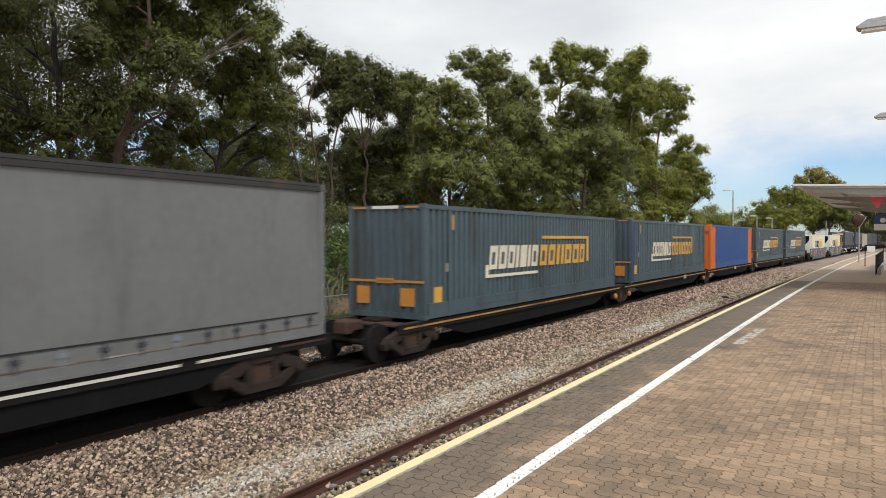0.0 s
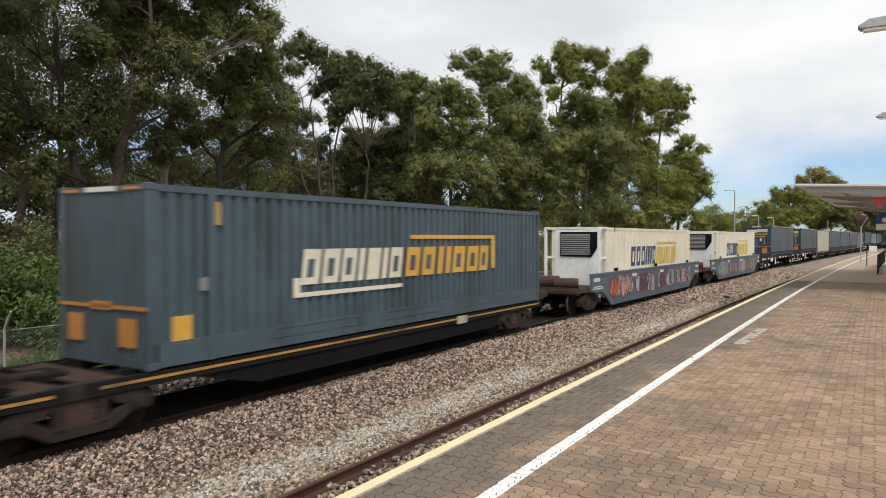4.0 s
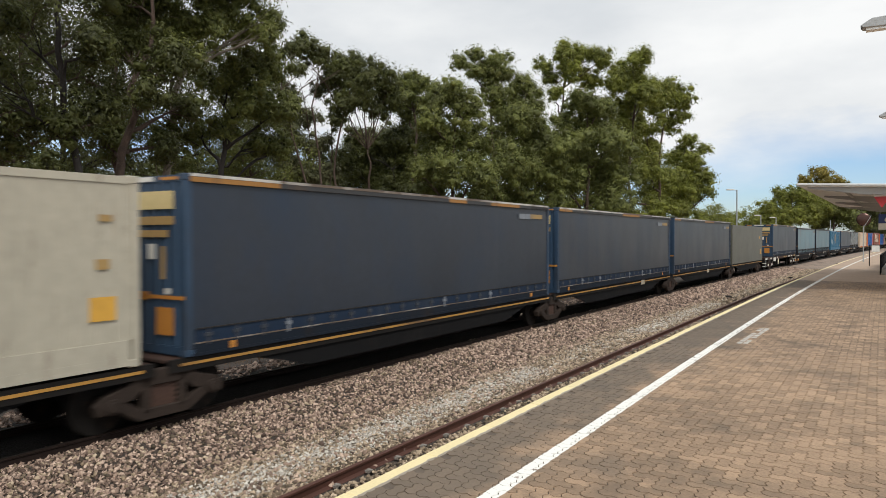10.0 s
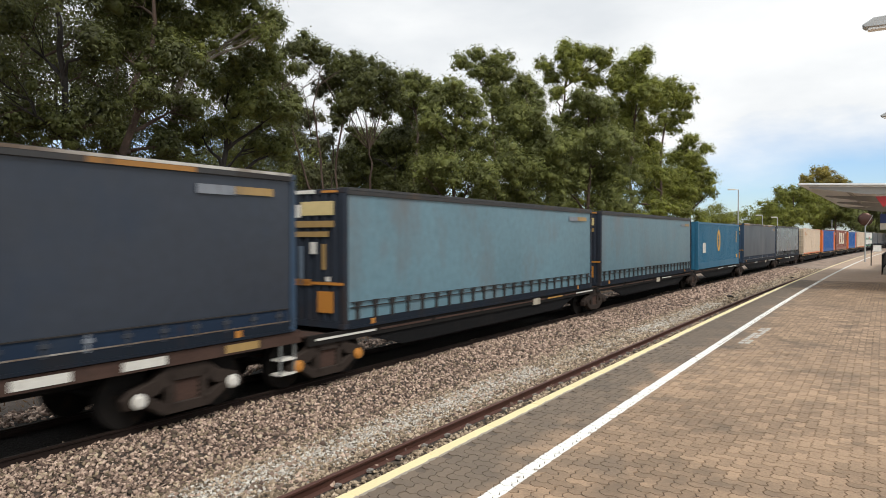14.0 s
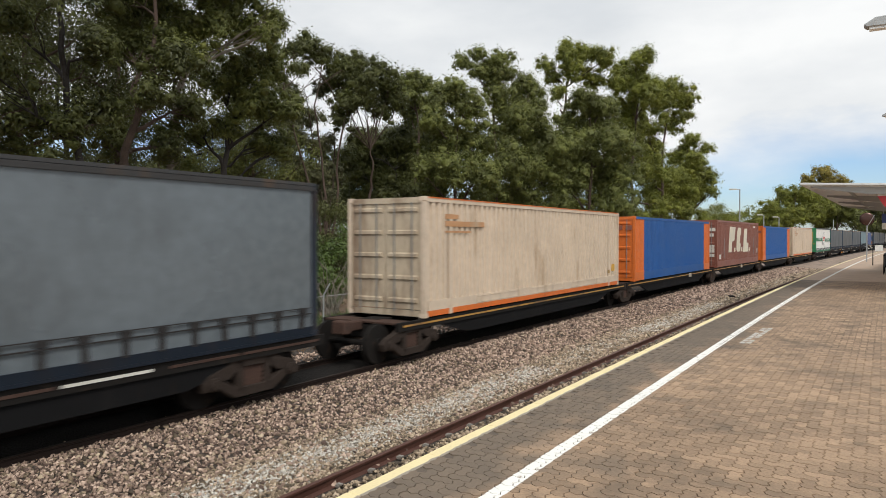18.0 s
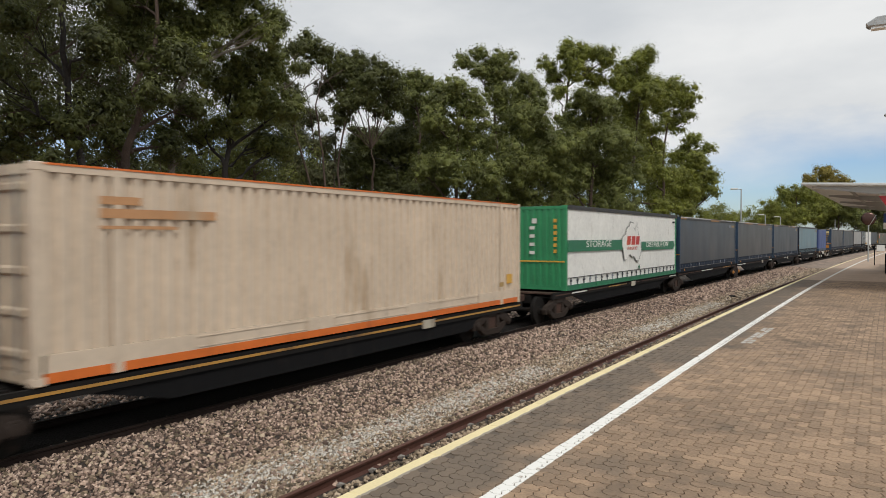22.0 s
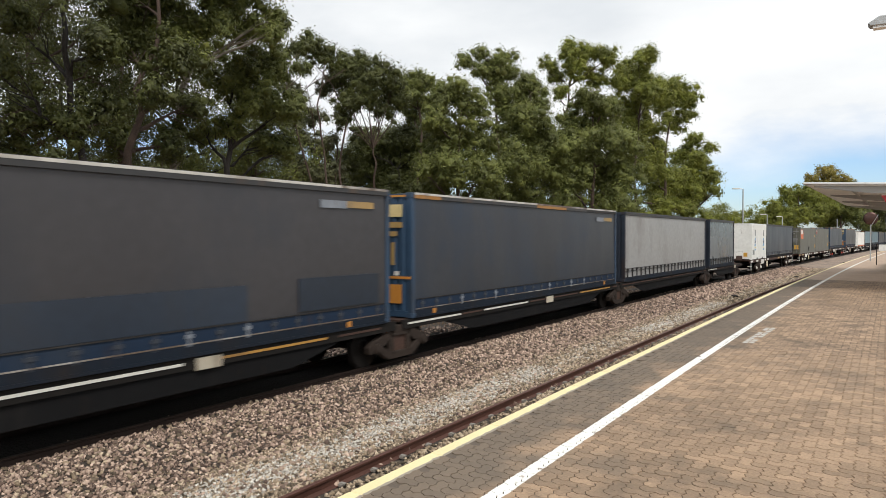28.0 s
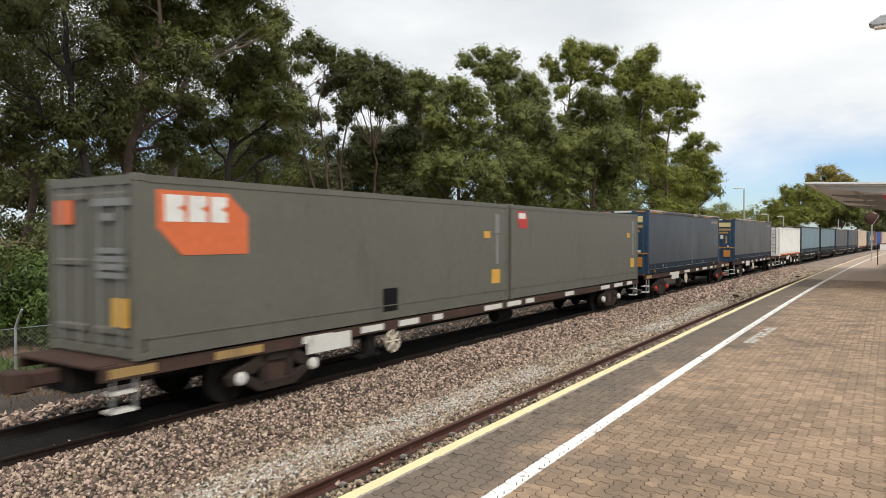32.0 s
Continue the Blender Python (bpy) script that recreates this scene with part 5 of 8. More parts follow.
# ---- trees ----
def leaf_material(name, dark, light, yellow):
    """Leaves that differ one by one, with some light coming through."""
    m = bpy.data.materials.new(name)
    m.use_nodes = True
    nodes, links = m.node_tree.nodes, m.node_tree.links
    nodes.clear()
    geo = nodes.new("ShaderNodeNewGeometry")
    ramp = nodes.new("ShaderNodeValToRGB")
    e = ramp.color_ramp.elements
    e[0].position, e[0].color = 0.0, (*dark, 1)
    e[1].position, e[1].color = 0.8, (*light, 1)
    third = e.new(1.0)
    third.color = (*yellow, 1)
    calm = nodes.new("ShaderNodeMapRange")
    calm.inputs["To Min"].default_value, calm.inputs["To Max"].default_value = 0.15, 0.85
    links.new(geo.outputs["Random Per Island"], calm.inputs["Value"])
    links.new(calm.outputs["Result"], ramp.inputs["Fac"])
    patch = nodes.new("ShaderNodeTexNoise")
    patch.inputs["Scale"].default_value, patch.inputs["Detail"].default_value = 0.5, 3.0
    links.new(geo.outputs["Position"], patch.inputs["Vector"])
    hsv = nodes.new("ShaderNodeHueSaturation")
    span = nodes.new("ShaderNodeMapRange")
    span.inputs["From Min"].default_value, span.inputs["From Max"].default_value = 0.3, 0.7
    span.inputs["To Min"].default_value, span.inputs["To Max"].default_value = 0.6, 1.4
    links.new(patch.outputs["Fac"], span.inputs["Value"])
    links.new(span.outputs["Result"], hsv.inputs["Value"])
    links.new(ramp.outputs["Color"], hsv.inputs["Color"])
    diff = nodes.new("ShaderNodeBsdfPrincipled")
    diff.inputs["Roughness"].default_value = 0.5
    diff.inputs["Specular IOR Level"].default_value = 0.35
    links.new(hsv.outputs["Color"], diff.inputs["Base Color"])
    thru = nodes.new("ShaderNodeBsdfTranslucent")
    links.new(hsv.outputs["Color"], thru.inputs["Color"])
    mix = nodes.new("ShaderNodeMixShader")
    mix.inputs["Fac"].default_value = 0.25
    links.new(diff.outputs["BSDF"], mix.inputs[1])
    links.new(thru.outputs["BSDF"], mix.inputs[2])
    links.new(mix.outputs["Shader"], nodes.new("ShaderNodeOutputMaterial").inputs["Surface"])
    return m


LEAF = {
    "olive": leaf_material("olive gum leaves", (0.085, 0.100, 0.030), (0.168, 0.184, 0.046), (0.31, 0.295, 0.075)),
    "green": leaf_material("green gum leaves", (0.112, 0.133, 0.026), (0.222, 0.238, 0.040), (0.36, 0.33, 0.066)),
    "deep": leaf_material("deep green leaves", (0.052, 0.060, 0.019), (0.102, 0.112, 0.030), (0.170, 0.166, 0.046)),
    "grey": leaf_material("grey-green leaves", (0.091, 0.098, 0.052), (0.163, 0.168, 0.082), (0.235, 0.204, 0.102)),
    "lush": leaf_material("lush shrub leaves", (0.044, 0.075, 0.018), (0.097, 0.145, 0.029), (0.158, 0.185, 0.044)),
    "autumn": leaf_material("yellowing leaves", (0.151, 0.136, 0.030), (0.302, 0.238, 0.049), (0.410, 0.281, 0.076)),
}
BARK = {
    "pale": surface("pale gum bark", (0.185, 0.16, 0.13), 0.85, spread=0.25, grain=14, blotch=2.2, bump=0.5, stain=(0.15, 0.115, 0.08), stain_cover=0.45, depth=0.02),
    "brown": surface("rough brown bark", (0.075, 0.05, 0.038), 0.95, spread=0.4, grain=18, blotch=2, bump=0.9, stain=(0.14, 0.10, 0.08), stain_cover=0.3, depth=0.04),
    "dark": surface("dark furrowed bark", (0.03, 0.025, 0.022), 0.95, spread=0.35, grain=16, blotch=2, bump=0.9, depth=0.04),
}


def tube(bm, points, radii, sides=7):
    """A tapered limb through the points."""
    rings = []
    for i, p in enumerate(points):
        d = (points[min(i + 1, len(points) - 1)] - points[max(i - 1, 0)]).normalized()
        u = d.orthogonal().normalized()
        v = d.cross(u)
        rings.append([bm.verts.new(p + (u * math.cos(math.tau * k / sides) + v * math.sin(math.tau * k / sides)) * radii[i]) for k in range(sides)])
    for a, b in zip(rings, rings[1:]):
        for k in range(sides):
            bm.faces.new((a[k], a[(k + 1) % sides], b[(k + 1) % sides], b[k]))
    bm.faces.new(rings[-1])


def bend(rng, a, b, n, wild):
    """A crooked line from a to b."""
    a, b = Vector(a), Vector(b)
    pts = []
    off = Vector((0, 0, 0))
    for i in range(n + 1):
        f = i / n
        if 0 < i < n:
            off = off * 0.6 + Vector((rng.gauss(0, 1), rng.gauss(0, 1), rng.gauss(0, 0.6))) * wild
        pts.append(a.lerp(b, f) + off * (1 if 0 < i < n else 0))
    return pts


def foliage(name, clumps, count, size, droop, material, seed):
    """Leaves in clumps: each leaf a folded blade of its own, hanging more or less."""
    g = np.random.default_rng(seed)
    c = np.array([(p[0], p[1], p[2]) for p, r in clumps])
    r = np.array([r for p, r in clumps])
    w = r ** 2.2
    idx = g.choice(len(clumps), count, p=w / w.sum())
    d = g.normal(size=(count, 3))
    d[:, 2] = d[:, 2] * 0.9 + 0.15
    d /= np.linalg.norm(d, axis=1)[:, None]
    rad = g.uniform(0.1, 1.0, count) ** 0.4
    rough = 1 + 0.35 * np.sin(d[:, 0] * 3.1 + idx) * np.sin(d[:, 1] * 3.7 + idx * 2.3)
    at = c[idx] + d * (rad * rough * r[idx])[:, None] * np.array((1.05, 1.05, 0.75))
    at += g.normal(scale=0.1, size=at.shape)
    # blades lie roughly across the clump's outward direction, so that each clump has a lit top and a dark underside
    facing = d * 0.9 + g.normal(scale=0.32, size=(count, 3)) + np.array((0, 0, 0.25))
    facing /= np.linalg.norm(facing, axis=1)[:, None]
    tip = g.normal(size=(count, 3))
    tip[:, 2] -= droop
    tip -= facing * (tip * facing).sum(1)[:, None]
    tip /= np.linalg.norm(tip, axis=1)[:, None]
    side = np.cross(facing, tip)
    ln = size * g.uniform(0.6, 1.4, count)[:, None]
    wd = ln * g.uniform(0.4, 0.75, count)[:, None]
    v = np.empty((count, 3, 3), np.float32)
    v[:, 0] = at + side * wd * 0.5
    v[:, 1] = at + tip * ln
    v[:, 2] = at - side * wd * 0.5
    me = bpy.data.meshes.new(name)
    me.vertices.add(count * 3)
    me.vertices.foreach_set("co", v.ravel())
    me.loops.add(count * 3)
    me.loops.foreach_set("vertex_index", np.arange(count * 3, dtype=np.int32))
    me.polygons.add(count)
    me.polygons.foreach_set("loop_start", np.arange(0, count * 3, 3, dtype=np.int32))
    me.update(calc_edges=True)
    me.materials.append(material)
    return me


def tree(seed, H, spread, base, leaves, leaf="olive", bark="brown", size=0.19, lean=(0, 0), trunk=0.28, limbs=14, droop=0.7, clump=1.5, label="", stems=1, fill=1.0):
    """A gum tree: crooked trunk, forking limbs, and clumps of leaves at their ends with gaps between."""
    rng = random.Random(seed)
    t = thing("tree", label or "tall gum tree with a loose olive-green crown", "tree", "trees beside the line")
    clumps = []
    for st in range(stems):
        foot = Vector((rng.uniform(-0.5, 0.5), rng.uniform(-0.5, 0.5), -0.2)) if stems > 1 else Vector((0, 0, -0.2))
        top = Vector((lean[0] + rng.uniform(-0.8, 0.8) + (st - (stems - 1) / 2) * spread * 0.5, lean[1] + rng.uniform(-0.8, 0.8), H * rng.uniform(0.78, 0.86)))
        spine = bend(rng, foot, top, 9, H * 0.014)
        rad = [trunk * (1.35 if i == 0 else 1) * (1 - 0.8 * i / 9) for i in range(10)]
        bm = bmesh.new()
        tube(bm, spine, rad, 9)
        part("trunk", bm, BARK[bark], t, smooth=True)
        for k in range(7):
            a = math.tau * k / 6 + rng.uniform(-0.4, 0.4)
            w = spread * rng.uniform(0.18, 0.4) if k else 0
            clumps.append((spine[-1] + Vector((math.cos(a) * w, math.sin(a) * w, H * 0.05 - w * rng.uniform(0.3, 0.9))), clump * rng.uniform(0.75, 1.1)))
        # foliage close round the stem
        for k in range(12 // stems):
            f = base + (0.8 - base) * (k + rng.random()) * stems / 12
            a, w = rng.uniform(0, math.tau), spread * rng.uniform(0.1, 0.5)
            c = spine[min(9, int(f / 0.82 * 9))]
            if rng.random() < fill:
                clumps.append((Vector((c.x + math.cos(a) * w, c.y + math.sin(a) * w, H * f)), clump * rng.uniform(0.8, 1.2)))
        for k in range(max(3, limbs // stems)):
            low = 0.13 if base < 0.15 else max(0.28, base * 0.8)
            f = low + (0.96 - low) * rng.random() ** 0.85
            i = min(8, int(f * 9))
            a = spine[i].lerp(spine[i + 1], f * 9 - i)
            ang = math.tau * (k * 0.382 + rng.uniform(-0.1, 0.1)) + seed
            out = spread * rng.uniform(0.55, 1.0) * (1.15 - 0.5 * max(0, f - 0.4))
            z = a.z + out * rng.uniform(0.1, 0.75)
            z = max(z, H * base)
            z = min(z, H * 0.96)
            b = Vector((a.x + math.cos(ang) * out, a.y + math.sin(ang) * out, z))
            line = bend(rng, a, b, 5, 0.22)
            bm = bmesh.new()
            r0 = trunk * (0.62 - 0.42 * f)
            tube(bm, line, [r0 * (1 - 0.85 * j / 5) + 0.012 for j in range(6)], 6)
            for j in (2, 3, 4, 4, 5):
                e = line[j] + Vector((rng.gauss(0, 1), rng.gauss(0, 1), rng.gauss(0.35, 0.8))) * spread * 0.24
                tube(bm, bend(rng, line[j], e, 3, 0.12), [r0 * 0.34, r0 * 0.24, r0 * 0.15, 0.008], 4)
                if rng.random() < fill:
                    clumps.append((e, clump * rng.uniform(0.6, 1.1)))
            part("limb", bm, BARK[bark], t, smooth=True)
            if rng.random() < fill:
                clumps.append((b, clump * rng.uniform(0.8, 1.25)))
    ob = new("crown", foliage("crown", clumps, int(leaves * 1.6), size, droop, LEAF[leaf], seed))
    ob.parent = t
    return t


def sight(x, dist):
    """World point at a bearing given by its slope across the view, at that distance."""
    a = math.atan(x) - radians(HEAD)
    return math.sin(a) * dist, math.cos(a) * dist


def px(x):
    return (x - 784.0) / 1227.8


GROUND_Z = -0.62


def crown(name, lobes, size, droop, material, seed, thick=1.0):
    """Foliage masses: every lobe is a heap of small clumps, each a leafy core under many single leaves."""
    g = np.random.default_rng(seed)
    bm = bmesh.new()
    bmesh.ops.create_icosphere(bm, subdivisions=2, radius=1.0)
    bm.verts.ensure_lookup_table()
    ball = np.array([v.co[:] for v in bm.verts])
    tri = np.array([[v.index for v in f.verts] for f in bm.faces], np.int32)
    bm.free()
    verts, faces, base = [], [], 0
    for a, depth, z, r in lobes:
        n = max(8, int(8 + 6.5 * r * r))
        k = np.arange(n) + 0.5
        up = 1 - 2 * k / n
        turn = k * 2.399963 + g.uniform(0, math.tau)
        out = np.stack((np.sqrt(1 - up * up) * np.cos(turn), np.sqrt(1 - up * up) * np.sin(turn), up), 1)
        out += g.normal(scale=0.22, size=out.shape)
        reach = g.uniform(0.3, 1.0, n)
        mid = np.array((a, depth, z)) + out * (reach * r)[:, None] * np.array((1.0, 1.0, 0.85))
        rad = (0.24 * r + 0.3) * g.uniform(0.65, 1.25, n)
        for c, rr, o in zip(mid, rad, out):
            wob = 1 + g.normal(scale=0.24, size=(len(ball), 1))
            verts.append(c + ball * rr * 0.44 * wob * np.array((1.0, 1.0, 0.8)))
            faces.append(tri + base)
            base += len(ball)
            m = int(thick * 360 * rr * rr * (0.17 / size) ** 2) + 20
            d = g.normal(size=(m, 3))
            d[:, 2] += 0.2
            d /= np.linalg.norm(d, axis=1)[:, None]
            at = c + d * (rr * (0.45 + 0.95 * g.uniform(0, 1, m) ** 1.3))[:, None] * np.array((1.0, 1.0, 0.9))
            at += g.normal(scale=0.07, size=at.shape)
            face = d * 0.8 + o * 0.35 + g.normal(scale=0.3, size=(m, 3)) + np.array((0, 0, 0.2))
            face /= np.linalg.norm(face, axis=1)[:, None]
            tip = g.normal(size=(m, 3))
            tip[:, 2] -= droop
            tip -= face * (tip * face).sum(1)[:, None]
            tip /= np.linalg.norm(tip, axis=1)[:, None]
            side = np.cross(face, tip)
            ln = size * g.uniform(0.6, 1.4, m)[:, None]
            wd = ln * g.uniform(0.32, 0.6, m)[:, None]
            verts.append(np.stack((at + side * wd * 0.5, at + tip * ln, at - side * wd * 0.5), 1).reshape(-1, 3))
            faces.append((base + np.arange(m * 3, dtype=np.int32)).reshape(-1, 3))
            base += m * 3
    v, f = np.concatenate(verts).astype(np.float32), np.concatenate(faces).astype(np.int32)
    me = bpy.data.meshes.new(name)
    me.vertices.add(len(v))
    me.vertices.foreach_set("co", v.ravel())
    me.loops.add(len(f) * 3)
    me.loops.foreach_set("vertex_index", f.ravel())
    me.polygons.add(len(f))
    me.polygons.foreach_set("loop_start", np.arange(0, len(f) * 3, 3, dtype=np.int32))
    me.update(calc_edges=True)
    me.materials.append(material)
    return me


def grow(seed, x, dist, spine, lobes, leaf="olive", bark="brown", trunk=0.28, size=0.23, droop=0.8, label="", stems=1, deep=1.0, thick=1.0, skirt=0):
    """A gum tree with its own habit: spine of the trunk and foliage masses as (across, up[, radius]) in metres from its foot."""
    rng = random.Random(seed)
    t = thing("tree", label or "tall gum tree with dense olive-green foliage masses", "tree", "trees beside the line")
    masses = [(a, rng.uniform(-0.9, 0.9) * (r + 0.6) * deep, z, r) for a, z, r in lobes]
    # low growth round the foot
    masses += [((k - (skirt - 1) / 2) * 2.4 + rng.uniform(-0.6, 0.6), rng.uniform(-1, 2), rng.uniform(5.0, 8.0), rng.uniform(1.5, 2.2)) for k in range(skirt)]
    for st in range(stems):
        off = (st - (stems - 1) / 2) * 0.5
        foot = Vector((spine[0][0] + off * 0.5, rng.uniform(-0.3, 0.3), -0.2))
        nodes = [foot] + [Vector((a + off * (1 + 1.6 * i), rng.uniform(-0.3, 0.3) * (1 + i * 0.5) + off, z)) for i, (a, z) in enumerate(spine)]
        line = []
        for p, q in zip(nodes, nodes[1:]):
            line += bend(rng, p, q, 3, 0.16)[:-1]
        line.append(nodes[-1])
        n = len(line)
        bm = bmesh.new()
        tube(bm, line, [trunk * (1.3 if i == 0 else 1) * (1 - 0.78 * i / (n - 1)) for i in range(n)], 9)
        part("trunk", bm, BARK[bark], t, smooth=True)
        for j, (a, d, z, r) in enumerate(masses):
            if j % stems != st:
                continue
            want = z - 0.7 * abs(a - line[-1].x) - 0.6 * r
            i = min(range(n), key=lambda k: abs(line[k].z - max(want, line[-1].z * 0.3)))
            end = Vector((a, d, z))
            limb = bend(rng, line[i], end, 5, 0.2)
            r0 = max(0.03, trunk * (0.6 - 0.4 * i / n))
            bm = bmesh.new()
            tube(bm, limb, [r0 * (1 - 0.8 * k / 5) + 0.012 for k in range(6)], 6)
            for k in range(7):
                e = end + Vector((rng.gauss(0, 1), rng.gauss(0, 1), rng.gauss(0.1, 0.8))).normalized() * r * rng.uniform(0.7, 1.0)
                tube(bm, bend(rng, limb[rng.choice((2, 3, 4, 5))], e, 3, 0.1), [r0 * 0.36, r0 * 0.26, r0 * 0.16, 0.01], 4)
            part("limb", bm, BARK[bark], t, smooth=True)
    ob = new("crown", crown("crown", masses, size, droop, LEAF[leaf], seed, thick))
    ob.parent = t
    slope = math.atan(px(x)) - radians(HEAD)
    t.location, t.rotation_euler = (math.sin(slope) * dist, math.cos(slope) * dist, GROUND_Z), (0, 0, -slope)
    return t


grow(1, 159, 40, [(0.0, 2.0), (-0.4, 8.7), (-1.0, 13.0), (-0.8, 15.9), (-0.6, 18.3)],
     [(-2.5, 17.7, 2.3), (0.0, 18.3, 2.3), (-3.4, 14.8, 1.3), (0.6, 13.3, 1.2), (-2.5, 9.8, 1.2), (-0.8, 9.3, 1.1), (0.8, 10.4, 1.0), (-3.4, 8.4, 1.2), (-1.7, 7.2, 0.9), (-3.9, 11.6, 1.2)],
     "deep", "dark", 0.26, 0.2, deep=1.6, label="tall dark-trunked gum tree with loose hanging foliage")
grow(2, 189, 43, [(0.0, 1.9), (1.1, 7.5), (1.9, 10.7), (2.7, 14.5), (3.2, 18.9)],
     [(2.1, 18.6, 2.6), (1.5, 15.1, 1.4), (3.4, 13.5, 1.4), (2.4, 11.6, 1.1), (0.6, 9.4, 1.2), (3.4, 9.4, 1.2), (4.7, 11.3, 1.3), (-0.6, 6.9, 0.8)],
     "deep", "brown", 0.34, 0.2, deep=1.5, label="leaning brown-trunked gum tree with loose dark foliage")
grow(3, 294, 46, [(0.0, 1.7), (0.5, 8.3), (1.6, 14.2), (3.0, 17.7), (3.3, 20.5)],
     [(1.9, 20.1, 3.0), (4.9, 19.8, 2.4), (2.0, 16.8, 1.7), (3.7, 17.5, 1.6), (5.4, 17.0, 1.3), (6.4, 16.5, 0.9), (1.4, 14.7, 1.3), (0.5, 16.1, 1.3), (6.8, 17.7, 0.8), (0.4, 9.0, 0.9)],
     "olive", "pale", 0.3, 0.2, label="tall pale-trunked gum tree with a bright olive crown")
grow(4, 407, 52, [(0.1, 1.3), (-0.1, 7.4), (0.1, 11.0), (1.3, 14.7)],
     [(1.3, 15.7, 1.8), (3.2, 15.7, 1.5), (-0.1, 14.3, 1.6), (2.0, 13.3, 1.8), (3.7, 12.9, 1.5), (0.1, 11.6, 1.3), (-1.9, 11.2, 1.3), (2.5, 10.8, 1.5), (4.0, 10.4, 1.1), (-2.3, 8.6, 1.0)],
     "olive", "dark", 0.36, 0.21, 1.0, label="black-trunked gum tree with a rounded brownish-olive crown")
grow(5, 584, 64, [(0.0, 3.8), (-0.2, 8.4), (-0.7, 13.0), (-0.8, 16.6), (-0.3, 19.7)],
     [(-1.7, 21.1, 1.4), (-0.2, 20.4, 1.3), (-3.0, 20.8, 1.0), (1.3, 19.6, 1.3), (2.6, 19.9, 1.0), (0.7, 18.5, 0.9), (-2.2, 18.6, 0.8)],
     "deep", "brown", 0.15, stems=3, label="slender brown-stemmed gum tree with a high dark crown")
grow(6, 557, 67, [(1.2, 3.8), (0.8, 8.6), (0.1, 13.4), (-0.7, 18.2)],
     [(-0.2, 15.3, 1.3), (0.7, 12.2, 1.3), (-0.9, 12.9, 1.5), (-1.9, 10.5, 1.6), (-1.5, 16.6, 1.2), (2.7, 15.3, 0.8), (0.2, 9.5, 1.5), (1.9, 10.2, 1.2), (-2.3, 14.4, 1.5), (-3.1, 12.3, 1.4), (-2.6, 17.9, 1.1), (-0.6, 7.6, 1.6), (1.6, 7.9, 1.4), (1.6, 12.9, 0.8), (0.9, 17.6, 0.9), (1.9, 18.6, 0.9)],
     "grey", "brown", 0.11, stems=3, thick=0.85, label="sparse many-stemmed gum tree with thin grey-green foliage")
grow(7, 664, 66, [(0.1, 3.8), (-0.2, 7.6), (0.15, 10.2), (-0.1, 12.0)],
     [(-1.6, 19.0, 1.7), (0.4, 18.7, 1.8), (-2.9, 17.8, 1.3), (-0.8, 17.4, 1.8), (1.4, 17.2, 1.3), (1.9, 18.1, 1.1), (-0.8, 16.2, 1.3), (0.9, 15.8, 1.2), (-2.4, 16.0, 1.3), (2.3, 16.4, 1.2), (-2.9, 14.4, 0.8)],
     "deep", "brown", 0.22, label="umbrella-shaped gum tree on bare fanning limbs")
grow(8, 744, 72, [(0.0, 3.8), (-0.1, 10.8), (0.0, 16.6), (0.0, 19.0)],
     [(-0.3, 19.5, 1.6), (0.7, 20.0, 1.3), (-1.3, 18.3, 1.6), (0.6, 17.7, 1.6), (2.3, 17.9, 1.3), (2.0, 19.1, 1.1), (-0.9, 16.8, 1.2)],
     "olive", "brown", 0.24, label="umbrella-shaped gum tree with a rounded olive crown")
grow(9, 699, 88, [(0.0, 3.8), (0.0, 10.2), (0.4, 14.5)],
     [(-2.8, 14.5, 2.8), (0.7, 15.2, 3.0), (3.8, 15.9, 2.8), (-5.2, 13.0, 2.2), (-0.7, 11.3, 3.0), (3.1, 11.3, 3.2), (-6.2, 10.9, 2.0), (-6.8, 7.6, 2.6), (-3.0, 7.6, 2.6), (1.0, 7.4, 2.8), (4.6, 7.6, 2.8), (-9.0, 11.3, 2.2), (-11.5, 12.0, 2.4), (-9.5, 8.4, 2.4), (-12.2, 8.4, 2.4)],
     "deep", "dark", 0.3, 0.22, label="dark broad tree behind the gum trees")
grow(21, 699, 75, [(0.0, 2.0), (0.2, 7.0), (0.4, 11.0)],
     [(-4.6, 11.6, 2.1), (-1.8, 13.6, 2.3), (1.2, 14.2, 2.4), (3.4, 13.8, 2.1), (-3.4, 14.2, 1.4), (-2.6, 10.8, 2.2), (1.0, 11.0, 2.3), (3.6, 10.6, 2.0), (-3.2, 7.8, 2.4), (0.0, 8.0, 2.6), (3.0, 8.0, 2.4), (-5.2, 7.4, 1.9)],
     "deep", "dark", 0.25, 0.24, label="low dark tree in the shade of the gum trees")
grow(10, 809, 61, [(0.0, 3.8), (0.2, 9.7), (0.5, 15.7)],
     [(0.0, 16.6, 1.6), (-1.3, 15.4, 1.4), (1.4, 15.1, 1.9), (-1.9, 13.8, 1.5), (-0.7, 12.6, 1.9), (1.7, 12.1, 2.1), (-1.8, 10.5, 1.7), (0.0, 9.5, 2.0), (2.7, 9.1, 2.0), (-2.8, 9.5, 1.2)],
     "olive", "brown", 0.26, skirt=2)
